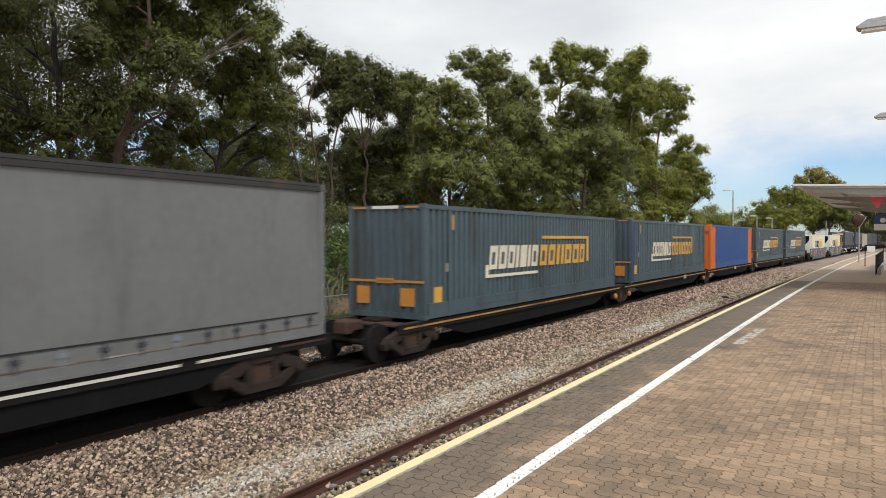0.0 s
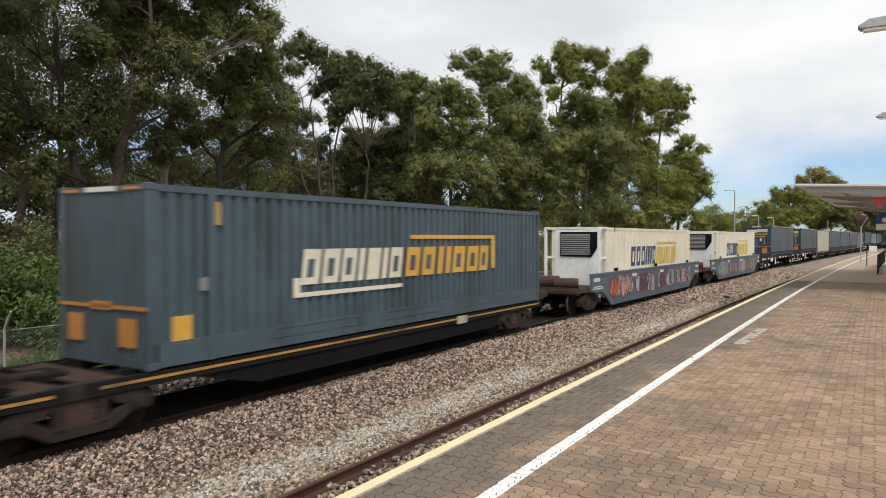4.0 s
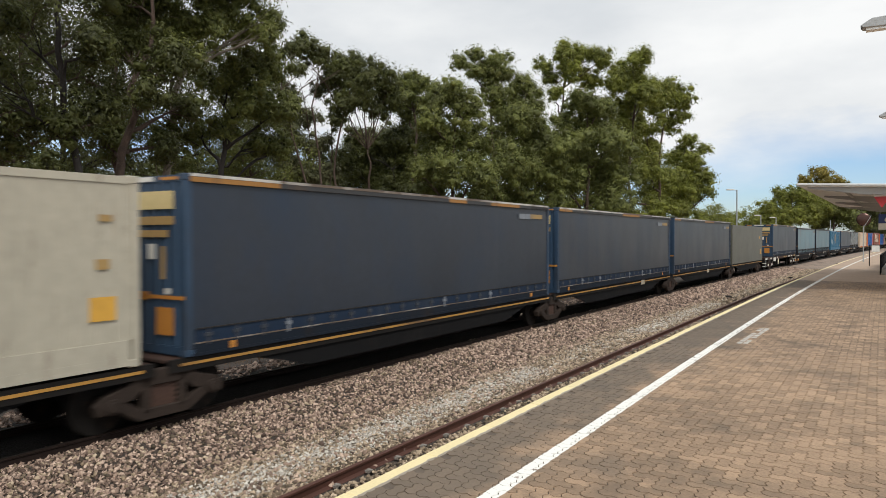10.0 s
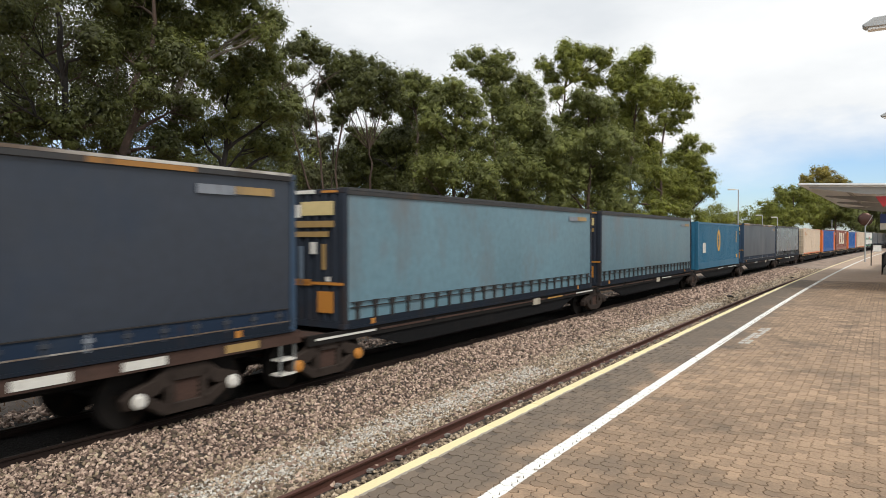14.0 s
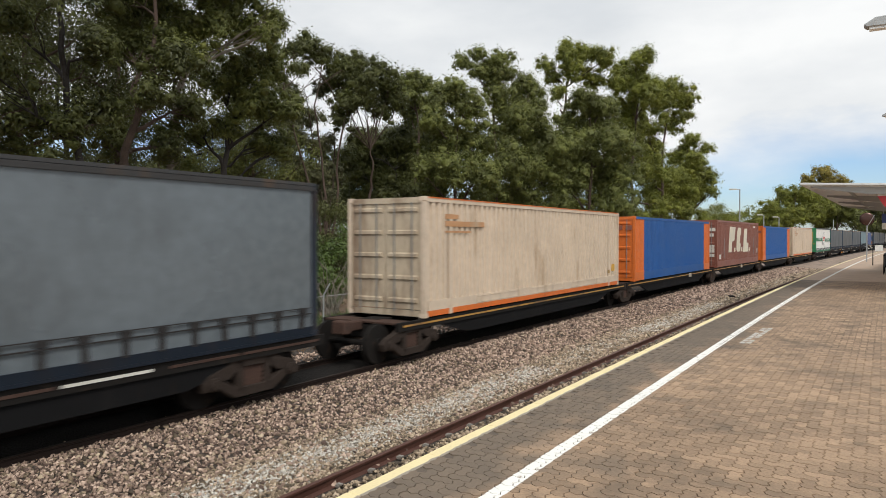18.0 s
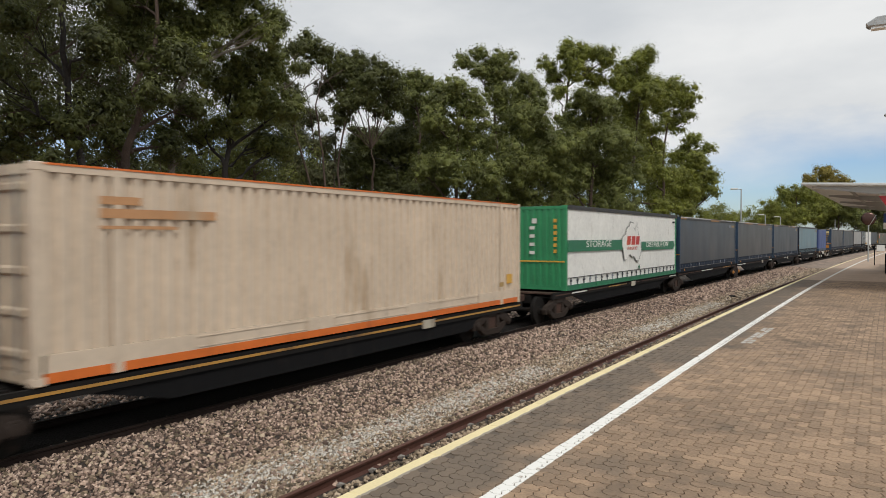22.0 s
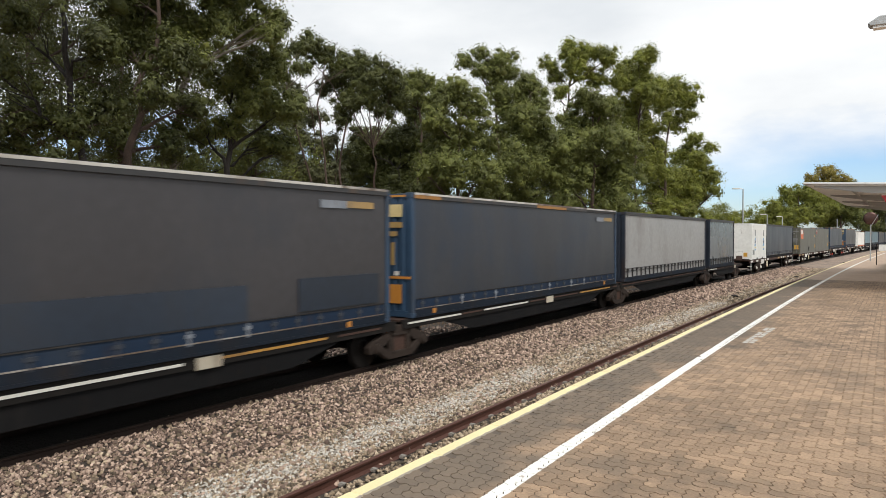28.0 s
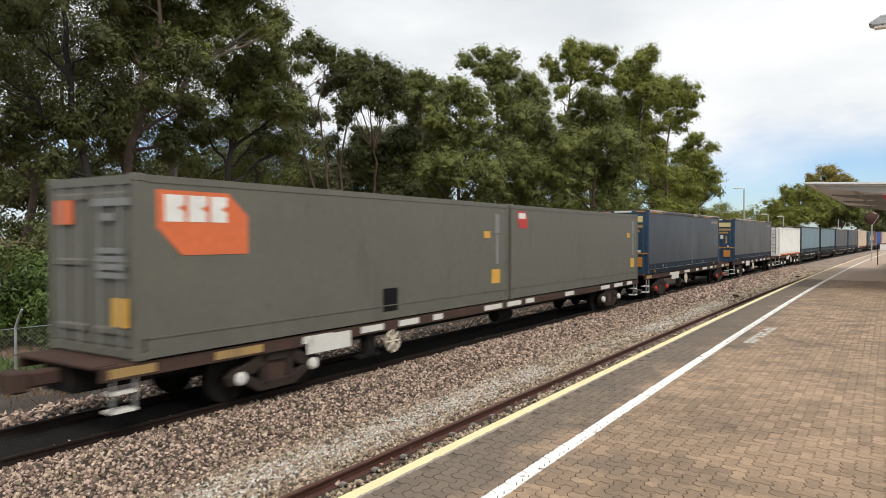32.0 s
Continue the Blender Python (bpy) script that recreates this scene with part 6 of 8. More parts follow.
grow(11, 884, 67, [(0.0, 3.8), (0.0, 11.4), (-0.3, 19.5)],
     [(-3.2, 20.5, 1.1), (-1.8, 21.3, 0.9), (-0.7, 20.5, 1.1), (0.6, 20.8, 1.2), (-0.3, 19.1, 1.5), (1.2, 19.4, 0.9), (-1.8, 19.4, 1.0), (0.3, 17.5, 1.7), (1.3, 15.4, 2.0), (0.3, 13.3, 2.2), (1.3, 10.5, 2.3)],
     "olive", "brown", 0.26, label="tall twin-topped gum tree with olive foliage", skirt=2)
grow(12, 944, 70, [(0.0, 3.8), (0.0, 11.7), (-0.2, 17.9)],
     [(-0.8, 18.9, 1.4), (0.3, 18.3, 1.2), (-1.1, 17.2, 1.6), (0.8, 16.6, 1.1), (-0.2, 14.9, 2.1), (1.1, 12.7, 2.3), (-0.3, 10.3, 2.4), (2.2, 13.6, 1.7), (2.2, 10.3, 2.0)],
     "olive", "brown", 0.26, skirt=3)
grow(13, 1007, 80, [(0.1, 3.8), (0.1, 14.6), (0.0, 19.1), (0.8, 23.6)],
     [(0.1, 24.5, 1.4), (1.8, 24.5, 1.2), (-2.4, 23.5, 0.9), (-1.4, 22.2, 1.2), (0.7, 22.5, 1.7), (3.2, 24.1, 1.0), (4.3, 23.5, 1.3), (-0.8, 19.9, 1.0), (2.9, 21.7, 1.5)],
     "green", "brown", 0.26, 0.26, label="tall bright green gum tree with an open top", skirt=2)
grow(14, 1054, 72, [(0.0, 3.8), (0.0, 10.6), (-0.2, 16.9)],
     [(-0.8, 17.4, 1.7), (0.9, 16.8, 1.7), (-1.9, 15.7, 1.8), (0.3, 14.5, 2.4), (-1.9, 12.8, 2.4), (2.1, 12.8, 2.2), (-0.3, 10.5, 2.6), (2.6, 9.9, 2.4), (-2.5, 9.4, 2.1), (1.4, 8.2, 1.8)],
     "olive", "brown", 0.28, skirt=3)
grow(15, 1129, 84, [(0.0, 3.8), (0.0, 14.3), (0.1, 22.9)],
     [(-1.3, 23.7, 1.6), (0.8, 24.0, 1.6), (0.0, 22.1, 2.1), (-1.9, 21.4, 1.8), (1.9, 21.4, 1.6), (1.4, 20.1, 2.0), (-0.6, 18.8, 2.2), (-1.3, 15.9, 2.4)],
     "green", "brown", 0.28, 0.26, label="tall gum tree with a yellow-green rounded top", skirt=3)
grow(16, 1174, 90, [(0.0, 3.8), (0.2, 12.1), (1.0, 20.5)],
     [(1.0, 22.1, 1.5), (2.4, 21.1, 1.4), (3.4, 20.4, 1.1), (0.3, 20.0, 2.1), (2.8, 18.6, 1.2), (1.2, 17.6, 1.4), (-2.2, 16.9, 2.2), (-1.0, 14.8, 2.1), (-1.7, 12.1, 2.5)],
     "green", "brown", 0.28, 0.27, skirt=3)
grow(17, 1214, 97, [(0.0, 3.8), (0.2, 10.5), (0.7, 15.3)],
     [(1.1, 16.6, 1.3), (2.9, 15.4, 1.0), (0.2, 15.2, 1.2), (1.5, 13.7, 1.9), (-0.7, 14.4, 1.5), (3.3, 11.8, 1.2), (1.5, 11.1, 2.4), (-1.1, 11.1, 2.8), (3.6, 9.6, 0.9), (-2.9, 9.3, 2.6), (0.4, 8.8, 2.6)],
     "green", "brown", 0.28, 0.27, label="bushy green gum tree with ragged outline", skirt=3)
# beyond the end of the platform
grow(18, 1454, 188, [(0.7, 3.1), (0.9, 11.8), (1.3, 17.9)],
     [(-2.0, 17.2, 1.9), (1.3, 18.8, 2.4), (3.9, 17.2, 1.9), (5.9, 16.1, 1.3), (-0.7, 15.2, 2.4), (2.6, 15.2, 2.4)],
     "autumn", "brown", 0.35, 0.36, label="tall gum tree with a yellowing top")
grow(19, 1409, 178, [(0.0, 3.1), (0.6, 12.8)],
     [(-1.3, 13.2, 2.6), (2.5, 13.2, 3.1), (-3.8, 10.0, 2.6), (1.3, 8.9, 3.4), (-1.9, 7.0, 3.1), (5.0, 10.0, 3.6), (-6.3, 7.4, 1.8)],
     "green", "brown", 0.35, 0.36)
grow(20, 1484, 185, [(0.4, 3.1), (0.4, 11.0)],
     [(-3.2, 12.3, 3.4), (0.6, 11.3, 3.7), (3.2, 9.3, 2.9), (-1.3, 7.7, 3.4), (5.7, 7.0, 2.4)],
     "olive", "brown", 0.35, 0.36)

# a darker row across the road, and the low distance
# bearing, distance, height, crown radius, crown base, leaves, leaf, bark and more
GROVE = [
    (-60, 37, 25, 6.0, 0.34, 14000, "deep", "brown", dict(trunk=0.32)),
    (40, 46, 24, 5.6, 0.36, 17000, "deep", "brown", dict(lean=(-1.5, 1))),
    (105, 58, 27, 6.5, 0.2, 20000, "deep", "dark", {}),
    (235, 54, 26, 5.5, 0.34, 17000, "deep", "brown", {}),
    (325, 64, 26, 6.6, 0.18, 20000, "deep", "dark", {}),
    (450, 66, 19, 4.6, 0.2, 15000, "olive", "brown", {}),
    (-20, 96, 13, 6.0, 0.06, 9000, "deep", "dark", dict(size=0.4, clump=2.0)),
    (90, 100, 14, 6.5, 0.06, 9000, "deep", "dark", dict(size=0.4, clump=2.0)),
    (190, 97, 13, 6.0, 0.06, 9000, "deep", "dark", dict(size=0.4, clump=2.0)),
    (290, 102, 15, 6.5, 0.06, 9000, "deep", "dark", dict(size=0.4, clump=2.0)),
    (385, 105, 14, 6.5, 0.06, 9000, "deep", "dark", dict(size=0.4, clump=2.0)),
    (470, 112, 15, 6.5, 0.06, 9000, "deep", "dark", dict(size=0.4, clump=2.0)),
    (560, 110, 12, 6.0, 0.06, 8000, "deep", "dark", dict(size=0.4, clump=2.0)),
    (905, 88, 17, 6.0, 0.06, 9000, "deep", "brown", dict(size=0.3)),
    (1050, 100, 19, 6.5, 0.06, 9000, "deep", "brown", dict(size=0.3)),
    (1345, 200, 9.5, 6.0, 0.05, 10000, "green", "brown", dict(size=0.4, clump=1.8)),
    (1288, 190, 10.0, 6.0, 0.05, 10000, "green", "brown", dict(size=0.4, clump=1.8)),
    (1545, 230, 16, 9.0, 0.05, 11000, "deep", "brown", dict(size=0.6, clump=2.2)),
    (1590, 260, 15, 10.0, 0.05, 10000, "deep", "brown", dict(size=0.6, clump=2.4)),
]
for i, (x, dist, H, spread, base, n, leaf, bark, extra) in enumerate(GROVE):
    t = tree(100 + i * 7, H, spread, base, n, leaf, bark, **extra)
    X, Y = sight(px(x), dist)
    t.location = (X, Y, GROUND_Z)


def shrub(seed, h, r, count, leaf="lush", label="dense green shrub beside the fence"):
    """A low bush: several thin stems and leaf clumps down to the ground."""
    rng = random.Random(seed)
    t = thing("shrub", label, "shrub", "shrubs behind the fence")
    clumps = []
    for k in range(9):
        a = math.tau * k / 9 + rng.uniform(-0.3, 0.3)
        e = Vector((math.cos(a) * r * rng.uniform(0.3, 0.85), math.sin(a) * r * rng.uniform(0.3, 0.85), h * rng.uniform(0.3, 0.95)))
        bm = bmesh.new()
        tube(bm, bend(rng, (0, 0, -0.1), e, 4, 0.08), [0.05, 0.04, 0.03, 0.02, 0.01], 5)
        part("stem", bm, BARK["brown"], t)
        clumps.append((e, r * 0.42))
        clumps.append((e * 0.6, r * 0.4))
        clumps.append((Vector((e.x, e.y, h * 0.15)), r * 0.35))
    ob = new("leaves", foliage("leaves", clumps, count, 0.16, 0.3, LEAF[leaf], seed))
    ob.parent = t
    return t


for i, (x, dist, h, r, n, leaf) in enumerate(((20, 28, 3.4, 1.9, 9000, "lush"), (75, 30, 3.0, 1.6, 7000, "lush"), (110, 33, 4.6, 1.7, 7000, "deep"), (150, 26, 1.7, 1.5, 5000, "lush"), (215, 27, 1.2, 1.2, 3000, "lush"), (505, 35, 4.6, 2.3, 14000, "lush"), (555, 37, 4.0, 2.0, 10000, "lush"), (600, 48, 6.0, 2.4, 9000, "deep"), (655, 45, 5.6, 2.2, 9000, "lush"), (245, 50, 4.2, 1.5, 4000, "olive"), (335, 62, 4.5, 2.6, 7000, "deep"), (430, 66, 4.6, 2.8, 8000, "deep"), (720, 60, 6.0, 3.0, 9000, "deep"), (800, 58, 5.5, 2.6, 8000, "olive"), (880, 60, 5.5, 2.8, 8000, "deep"), (960, 68, 6.0, 3.0, 8000, "olive"), (1050, 76, 6.0, 3.2, 8000, "green"), (1140, 86, 6.0, 3.2, 8000, "green"), (1210, 96, 5.0, 3.0, 7000, "green"), (-30, 31, 4.0, 2.2, 8000, "deep"), (170, 70, 5.0, 3.0, 7000, "deep"), (60, 66, 5.0, 3.0, 7000, "deep"), (560, 75, 6.5, 3.2, 8000, "deep"), (640, 78, 7.0, 3.2, 8000, "deep"))):
    t = shrub(900 + i, h, r, n, leaf)
    X, Y = sight(px(x), dist)
    t.location = (X, Y, GROUND_Z)

# bare twigs by the bush
dead = thing("dead_bush", "leafless grey bush of bare branching twigs", "shrub")
rng = random.Random(5)
for k in range(16):
    a = math.tau * k / 16
    bm = bmesh.new()
    e = Vector((math.cos(a) * rng.uniform(0.5, 1.3), math.sin(a) * rng.uniform(0.5, 1.3), rng.uniform(1.4, 3.0)))
    ln = bend(rng, (0, 0, -0.1), e, 5, 0.12)
    tube(bm, ln, [0.035, 0.03, 0.024, 0.018, 0.012, 0.006], 5)
    for j in (2, 3, 4):
        tube(bm, bend(rng, ln[j], ln[j] + Vector((rng.gauss(0, 0.4), rng.gauss(0, 0.4), rng.uniform(0.2, 0.7))), 3, 0.05), [0.014, 0.011, 0.008, 0.005], 4)
    part("branch", bm, BARK["pale"], dead)
X, Y = sight(px(592), 32)
dead.location = (X, Y, GROUND_Z)

# ---- behind the trees: verge, road, walls and houses ----
M["asphalt"] = surface("road asphalt", (0.075, 0.073, 0.07), 0.9, spread=0.15, grain=40, blotch=0.4)
M["brick"] = surface("house brick", (0.22, 0.13, 0.09), 0.9, spread=0.2, grain=12, blotch=1)
M["tile_red"] = surface("red roof tiles", (0.30, 0.09, 0.07), 0.8, spread=0.2, grain=8, blotch=1)
M["tile_brown"] = surface("brown roof tiles", (0.17, 0.12, 0.09), 0.8, spread=0.2, grain=8, blotch=1)
M["glass"] = surface("dark window glass", (0.03, 0.035, 0.04), 0.12, spread=0.05, bump=0)
M["fence_wire"] = surface("galvanised wire", (0.30, 0.30, 0.28), 0.55, 0.6, spread=0.1)
M["galv"] = surface("galvanised steel", (0.40, 0.41, 0.41), 0.5, 0.5, spread=0.12, grain=20, blotch=1.5)
road = bpy.data.meshes.new("road")
road.from_pydata([place(-120, -66, GROUND_Z + 0.04), place(-120, -59, GROUND_Z + 0.04), place(220, -59, GROUND_Z + 0.04), place(220, -66, GROUND_Z + 0.04)], [], [(0, 1, 2, 3)])
road.materials.append(M["asphalt"])
tagged(new("road", road), kind="structure")
for q in (-58.6, -66.4):
    ribbon("kerb", [(q - 0.15, GROUND_Z - 0.1), (q - 0.15, GROUND_Z + 0.15), (q + 0.15, GROUND_Z + 0.15), (q + 0.15, GROUND_Z - 0.1)], -110, 200, 20, M["concrete"])


def house(s, q, wide, deep, roof, wall):
    """A single-storey house with a hipped tile roof."""
    h = thing("house", "single-storey brick house with a hipped tile roof behind trees", "house", "houses across the road")
    bm = bmesh.new()
    slab(bm, -deep / 2, deep / 2, -wide / 2, wide / 2, 0, 2.7)
    part("wall", bm, M[wall], h)
    bm = bmesh.new()
    e = 0.5
    lo = [bm.verts.new((x, y, 2.65)) for x, y in ((-deep / 2 - e, -wide / 2 - e), (deep / 2 + e, -wide / 2 - e), (deep / 2 + e, wide / 2 + e), (-deep / 2 - e, wide / 2 + e))]
    hi = [bm.verts.new((0, y, 4.9)) for y in (-wide / 2 + deep / 2, wide / 2 - deep / 2)]
    bm.faces.new(lo[::-1])
    bm.faces.new((lo[0], lo[1], hi[0]))
    bm.faces.new((lo[1], lo[2], hi[1], hi[0]))
    bm.faces.new((lo[2], lo[3], hi[1]))
    bm.faces.new((lo[3], lo[0], hi[0], hi[1]))
    part("roof", bm, M[roof], h)
    for y in (-wide * 0.3, wide * 0.12, wide * 0.36):
        bm = bmesh.new()
        slab(bm, deep / 2 - 0.02, deep / 2 + 0.05, y - 0.95, y + 0.95, 0.85, 2.2)
        f = part("window", bm, M["white"], h)
        bm = bmesh.new()
        slab(bm, deep / 2 + 0.04, deep / 2 + 0.065, y - 0.85, y + 0.85, 0.95, 2.1)
        part("pane", bm, M["glass"], f)
    bm = bmesh.new()
    slab(bm, deep / 2 - 0.02, deep / 2 + 0.05, -0.5 - wide * 0.08, 0.4 - wide * 0.08, 0.0, 2.05)
    part("door", bm, M["tile_brown"], h)
    h.matrix_world = stand(s, q, GROUND_Z)


for k, (s, q, w, d, r, wl) in enumerate(((2, -80, 16, 9, "tile_brown", "brick"), (24, -82, 15, 9, "tile_brown", "white"), (46, -80, 17, 9, "tile_brown", "brick"), (72, -78, 16, 9, "tile_red", "brick"), (98, -80, 16, 9, "tile_brown", "brick"), (124, -80, 15, 9, "tile_red", "white"), (-22, -80, 16, 9, "tile_brown", "brick"))):
    house(s, q, w, d, r, wl)
for k in range(18):
    bm = bmesh.new()
    slab(bm, -0.1, 0.1, -3.4, 3.4, 0, 0.75)
    w = tagged(new("garden_wall", finish(bm, "garden_wall", M["concrete" if k % 3 else "brick"], 0.02)), "low masonry garden wall along the road", "wall", "garden walls")
    w.matrix_world = stand(-40 + k * 7.0, -70.5, GROUND_Z)

# ---- chain-link fence ----
FENCE_Q, FENCE_H = -18.2, 1.45
fence = thing("chain_link_fence", "low galvanised chain-link fence with cranked posts", "fence")
fv, ff = [], []


def strip(a, b, w):
    d = (b - a).normalized()
    n = d.cross(Vector((1, 0, 0))).normalized() * w
    i = len(fv)
    fv.extend((a - n, a + n, b + n, b - n))
    ff.append((i, i + 1, i + 2, i + 3))


for k in range(-20, 700):
    s = -2 + k * 0.11
    for way in (1, -1):
        strip(place(s, FENCE_Q, GROUND_Z + 0.1), place(s + way * FENCE_H, FENCE_Q + 0.01 * way, GROUND_Z + FENCE_H), 0.0035)
me = bpy.data.meshes.new("wire_mesh")
me.from_pydata(fv, [], ff)
me.materials.append(M["fence_wire"])
mesh_ob = tagged(new("wire_mesh", me), kind="stuff")
mesh_ob.parent = fence
for k in range(-1, 16):
    s = 3.2 + k * 5.6
    bm = bmesh.new()
    tube(bm, [Vector((0, 0, -0.2)), Vector((0, 0, FENCE_H)), Vector((0.03, 0, FENCE_H + 0.08)), Vector((0.32, 0, FENCE_H + 0.5))], [0.035, 0.035, 0.035, 0.03], 8)
    p = part("post", bm, M["galv"], fence)
    p.matrix_local = stand(s, FENCE_Q + 0.05, GROUND_Z)
    if k < 15:
        bm = bmesh.new()
        tube(bm, [place(s, FENCE_Q, GROUND_Z + FENCE_H), place(s + 5.6, FENCE_Q, GROUND_Z + FENCE_H)], [0.012, 0.012], 5)
        part("top_wire", bm, M["galv"], fence)

# fallen leaves, twigs and weeds on the verge
g = np.random.default_rng(3)


def litter(name, count, s0, s1, q0, q1, size, up, material):
    s, q = g.uniform(s0, s1, count), g.uniform(q0, q1, count)
    th = np.interp(s, _s, _th)
    at = np.stack((np.interp(s, _s, _x) + q * np.cos(th), np.interp(s, _s, _y) - q * np.sin(th), np.full(count, GROUND_Z + 0.01)), 1)
    tip = g.normal(size=(count, 3))
    tip[:, 2] = np.abs(tip[:, 2]) * up
    tip /= np.linalg.norm(tip, axis=1)[:, None]
    side = np.cross(tip, g.normal(size=(count, 3)))
    side /= np.linalg.norm(side, axis=1)[:, None]
    ln = size * g.uniform(0.5, 1.5, count)[:, None]
    v = np.stack((at - side * ln * 0.12, at + side * ln * 0.12, at + tip * ln), 1).astype(np.float32)
    me = bpy.data.meshes.new(name)
    me.vertices.add(count * 3)
    me.vertices.foreach_set("co", v.ravel())
    me.loops.add(count * 3)
    me.loops.foreach_set("vertex_index", np.arange(count * 3, dtype=np.int32))
    me.polygons.add(count)
    me.polygons.foreach_set("loop_start", np.arange(0, count * 3, 3, dtype=np.int32))
    me.update(calc_edges=True)
    me.materials.append(material)
    return tagged(new(name, me), kind="stuff")


M["dry"] = leaf_material("dry leaves", (0.10, 0.055, 0.03), (0.22, 0.14, 0.08), (0.32, 0.23, 0.13))
litter("fallen_leaves", 60000, 4, 70, -55, -17, 0.16, 0.15, M["dry"])
litter("dry_grass", 30000, 2, 60, -19.5, -14.2, 0.22, 1.5, M["dry"])
litter("weeds", 14000, 2, 40, -21.5, -17.5, 0.35, 1.4, LEAF["lush"])

# ---- platform ----
def slope_of_line(nodes, links):
    """The offset from the line's middle, worked out from the place on the ground."""
    pos = nodes.new("ShaderNodeNewGeometry").outputs["Position"]
    sp = nodes.new("ShaderNodeSeparateXYZ")
    links.new(pos, sp.inputs["Vector"])

    def calc(op, a, b):
        n = nodes.new("ShaderNodeMath")
        n.operation = op
        for i, v in enumerate((a, b)):
            if isinstance(v, float):
                n.inputs[i].default_value = v
            else:
                links.new(v, n.inputs[i])
        return n.outputs["Value"]
    y2 = calc("MULTIPLY", sp.outputs["Y"], sp.outputs["Y"])
    y3 = calc("MULTIPLY", y2, sp.outputs["Y"])
    q = calc("SUBTRACT", sp.outputs["X"], calc("MULTIPLY", y2, BEND / 2))
    return calc("SUBTRACT", q, calc("MULTIPLY", y3, BEND2 / 6)), calc, pos


def painted_pavers(m):
    """Adds the worn white line and the grime beside the edge to a paver material."""
    nodes, links = m.node_tree.nodes, m.node_tree.links
    bsdf = nodes["Principled BSDF"]
    base = bsdf.inputs["Base Color"].links[0].from_socket
    q, calc, pos = slope_of_line(nodes, links)
    wear = nodes.new("ShaderNodeTexNoise")
    wear.inputs["Scale"].default_value, wear.inputs["Detail"].default_value = 9.0, 6.0
    links.new(pos, wear.inputs["Vector"])
    wide = nodes.new("ShaderNodeTexNoise")
    wide.inputs["Scale"].default_value, wide.inputs["Detail"].default_value = 0.9, 5.0
    links.new(pos, wide.inputs["Vector"])
    # grime next to the edge, uneven
    g = calc("ADD", calc("MULTIPLY", calc("SUBTRACT", q, LINE + 0.4), -1.5), calc("MULTIPLY", calc("SUBTRACT", wide.outputs["Fac"], 0.5), 4.2))
    grime = nodes.new("ShaderNodeMapRange")
    grime.inputs["To Max"].default_value = 0.75
    links.new(g, grime.inputs["Value"])
    mix = nodes.new("ShaderNodeMix")
    mix.data_type = "RGBA"
    mix.inputs["B"].default_value = (0.105, 0.088, 0.070, 1)
    links.new(grime.outputs["Result"], mix.inputs["Factor"])
    links.new(base, mix.inputs["A"])
    # the painted line, chipped at its borders
    d = calc("ABSOLUTE", calc("SUBTRACT", q, LINE), 0.0)
    d = calc("ADD", d, calc("MULTIPLY", calc("SUBTRACT", wear.outputs["Fac"], 0.5), 0.035))
    paint = nodes.new("ShaderNodeMapRange")
    paint.inputs["From Min"].default_value, paint.inputs["From Max"].default_value = 0.078, 0.066
    links.new(d, paint.inputs["Value"])
    chips = nodes.new("ShaderNodeMapRange")
    chips.inputs["From Min"].default_value, chips.inputs["From Max"].default_value = 0.72, 0.62
    links.new(wear.outputs["Fac"], chips.inputs["Value"])
    f = calc("MULTIPLY", paint.outputs["Result"], chips.outputs["Result"])
    mix2 = nodes.new("ShaderNodeMix")
    mix2.data_type = "RGBA"
    mix2.inputs["B"].default_value = (0.78, 0.77, 0.73, 1)
    links.new(f, mix2.inputs["Factor"])
    links.new(mix.outputs["Result"], mix2.inputs["A"])
    links.new(mix2.outputs["Result"], bsdf.inputs["Base Color"])


M["paver"] = surface("clay paver", (0.30, 0.205, 0.131), 0.85, spread=0.32, grain=50, blotch=0.6, bump=0.35, stain=(0.145, 0.105, 0.072), stain_cover=0.46, random_tint=0.22, vec="World")
painted_pavers(M["paver"])
M["paver_rest"] = surface("clay pavers", (0.30, 0.205, 0.131), 0.85, spread=0.32, grain=50, blotch=0.6, bump=0.35, stain=(0.145, 0.105, 0.072), stain_cover=0.46, vec="World")
# each joined paver gets a tone of its own
_n, _l = M["paver_rest"].node_tree.nodes, M["paver_rest"].node_tree.links
_b = _n["Principled BSDF"]
_geo = _n.new("ShaderNodeNewGeometry")
_r = _n.new("ShaderNodeMapRange")
_r.inputs["To Min"].default_value, _r.inputs["To Max"].default_value = 0.8, 1.2
_l.new(_geo.outputs["Random Per Island"], _r.inputs["Value"])
_h = _n.new("ShaderNodeHueSaturation")
_l.new(_r.outputs["Result"], _h.inputs["Value"])
_l.new(_b.inputs["Base Color"].links[0].from_socket, _h.inputs["Color"])
_l.new(_h.outputs["Color"], _b.inputs["Base Color"])
painted_pavers(M["paver_rest"])
# lighter copy of the pavers: the far platform's grazing sheen put into the colour
M["paver_far"] = surface("clay pavers far off", (0.37, 0.27, 0.195), 0.85, spread=0.2, grain=18, blotch=0.6, bump=0.2, stain=(0.21, 0.165, 0.13), stain_cover=0.35, vec="World")

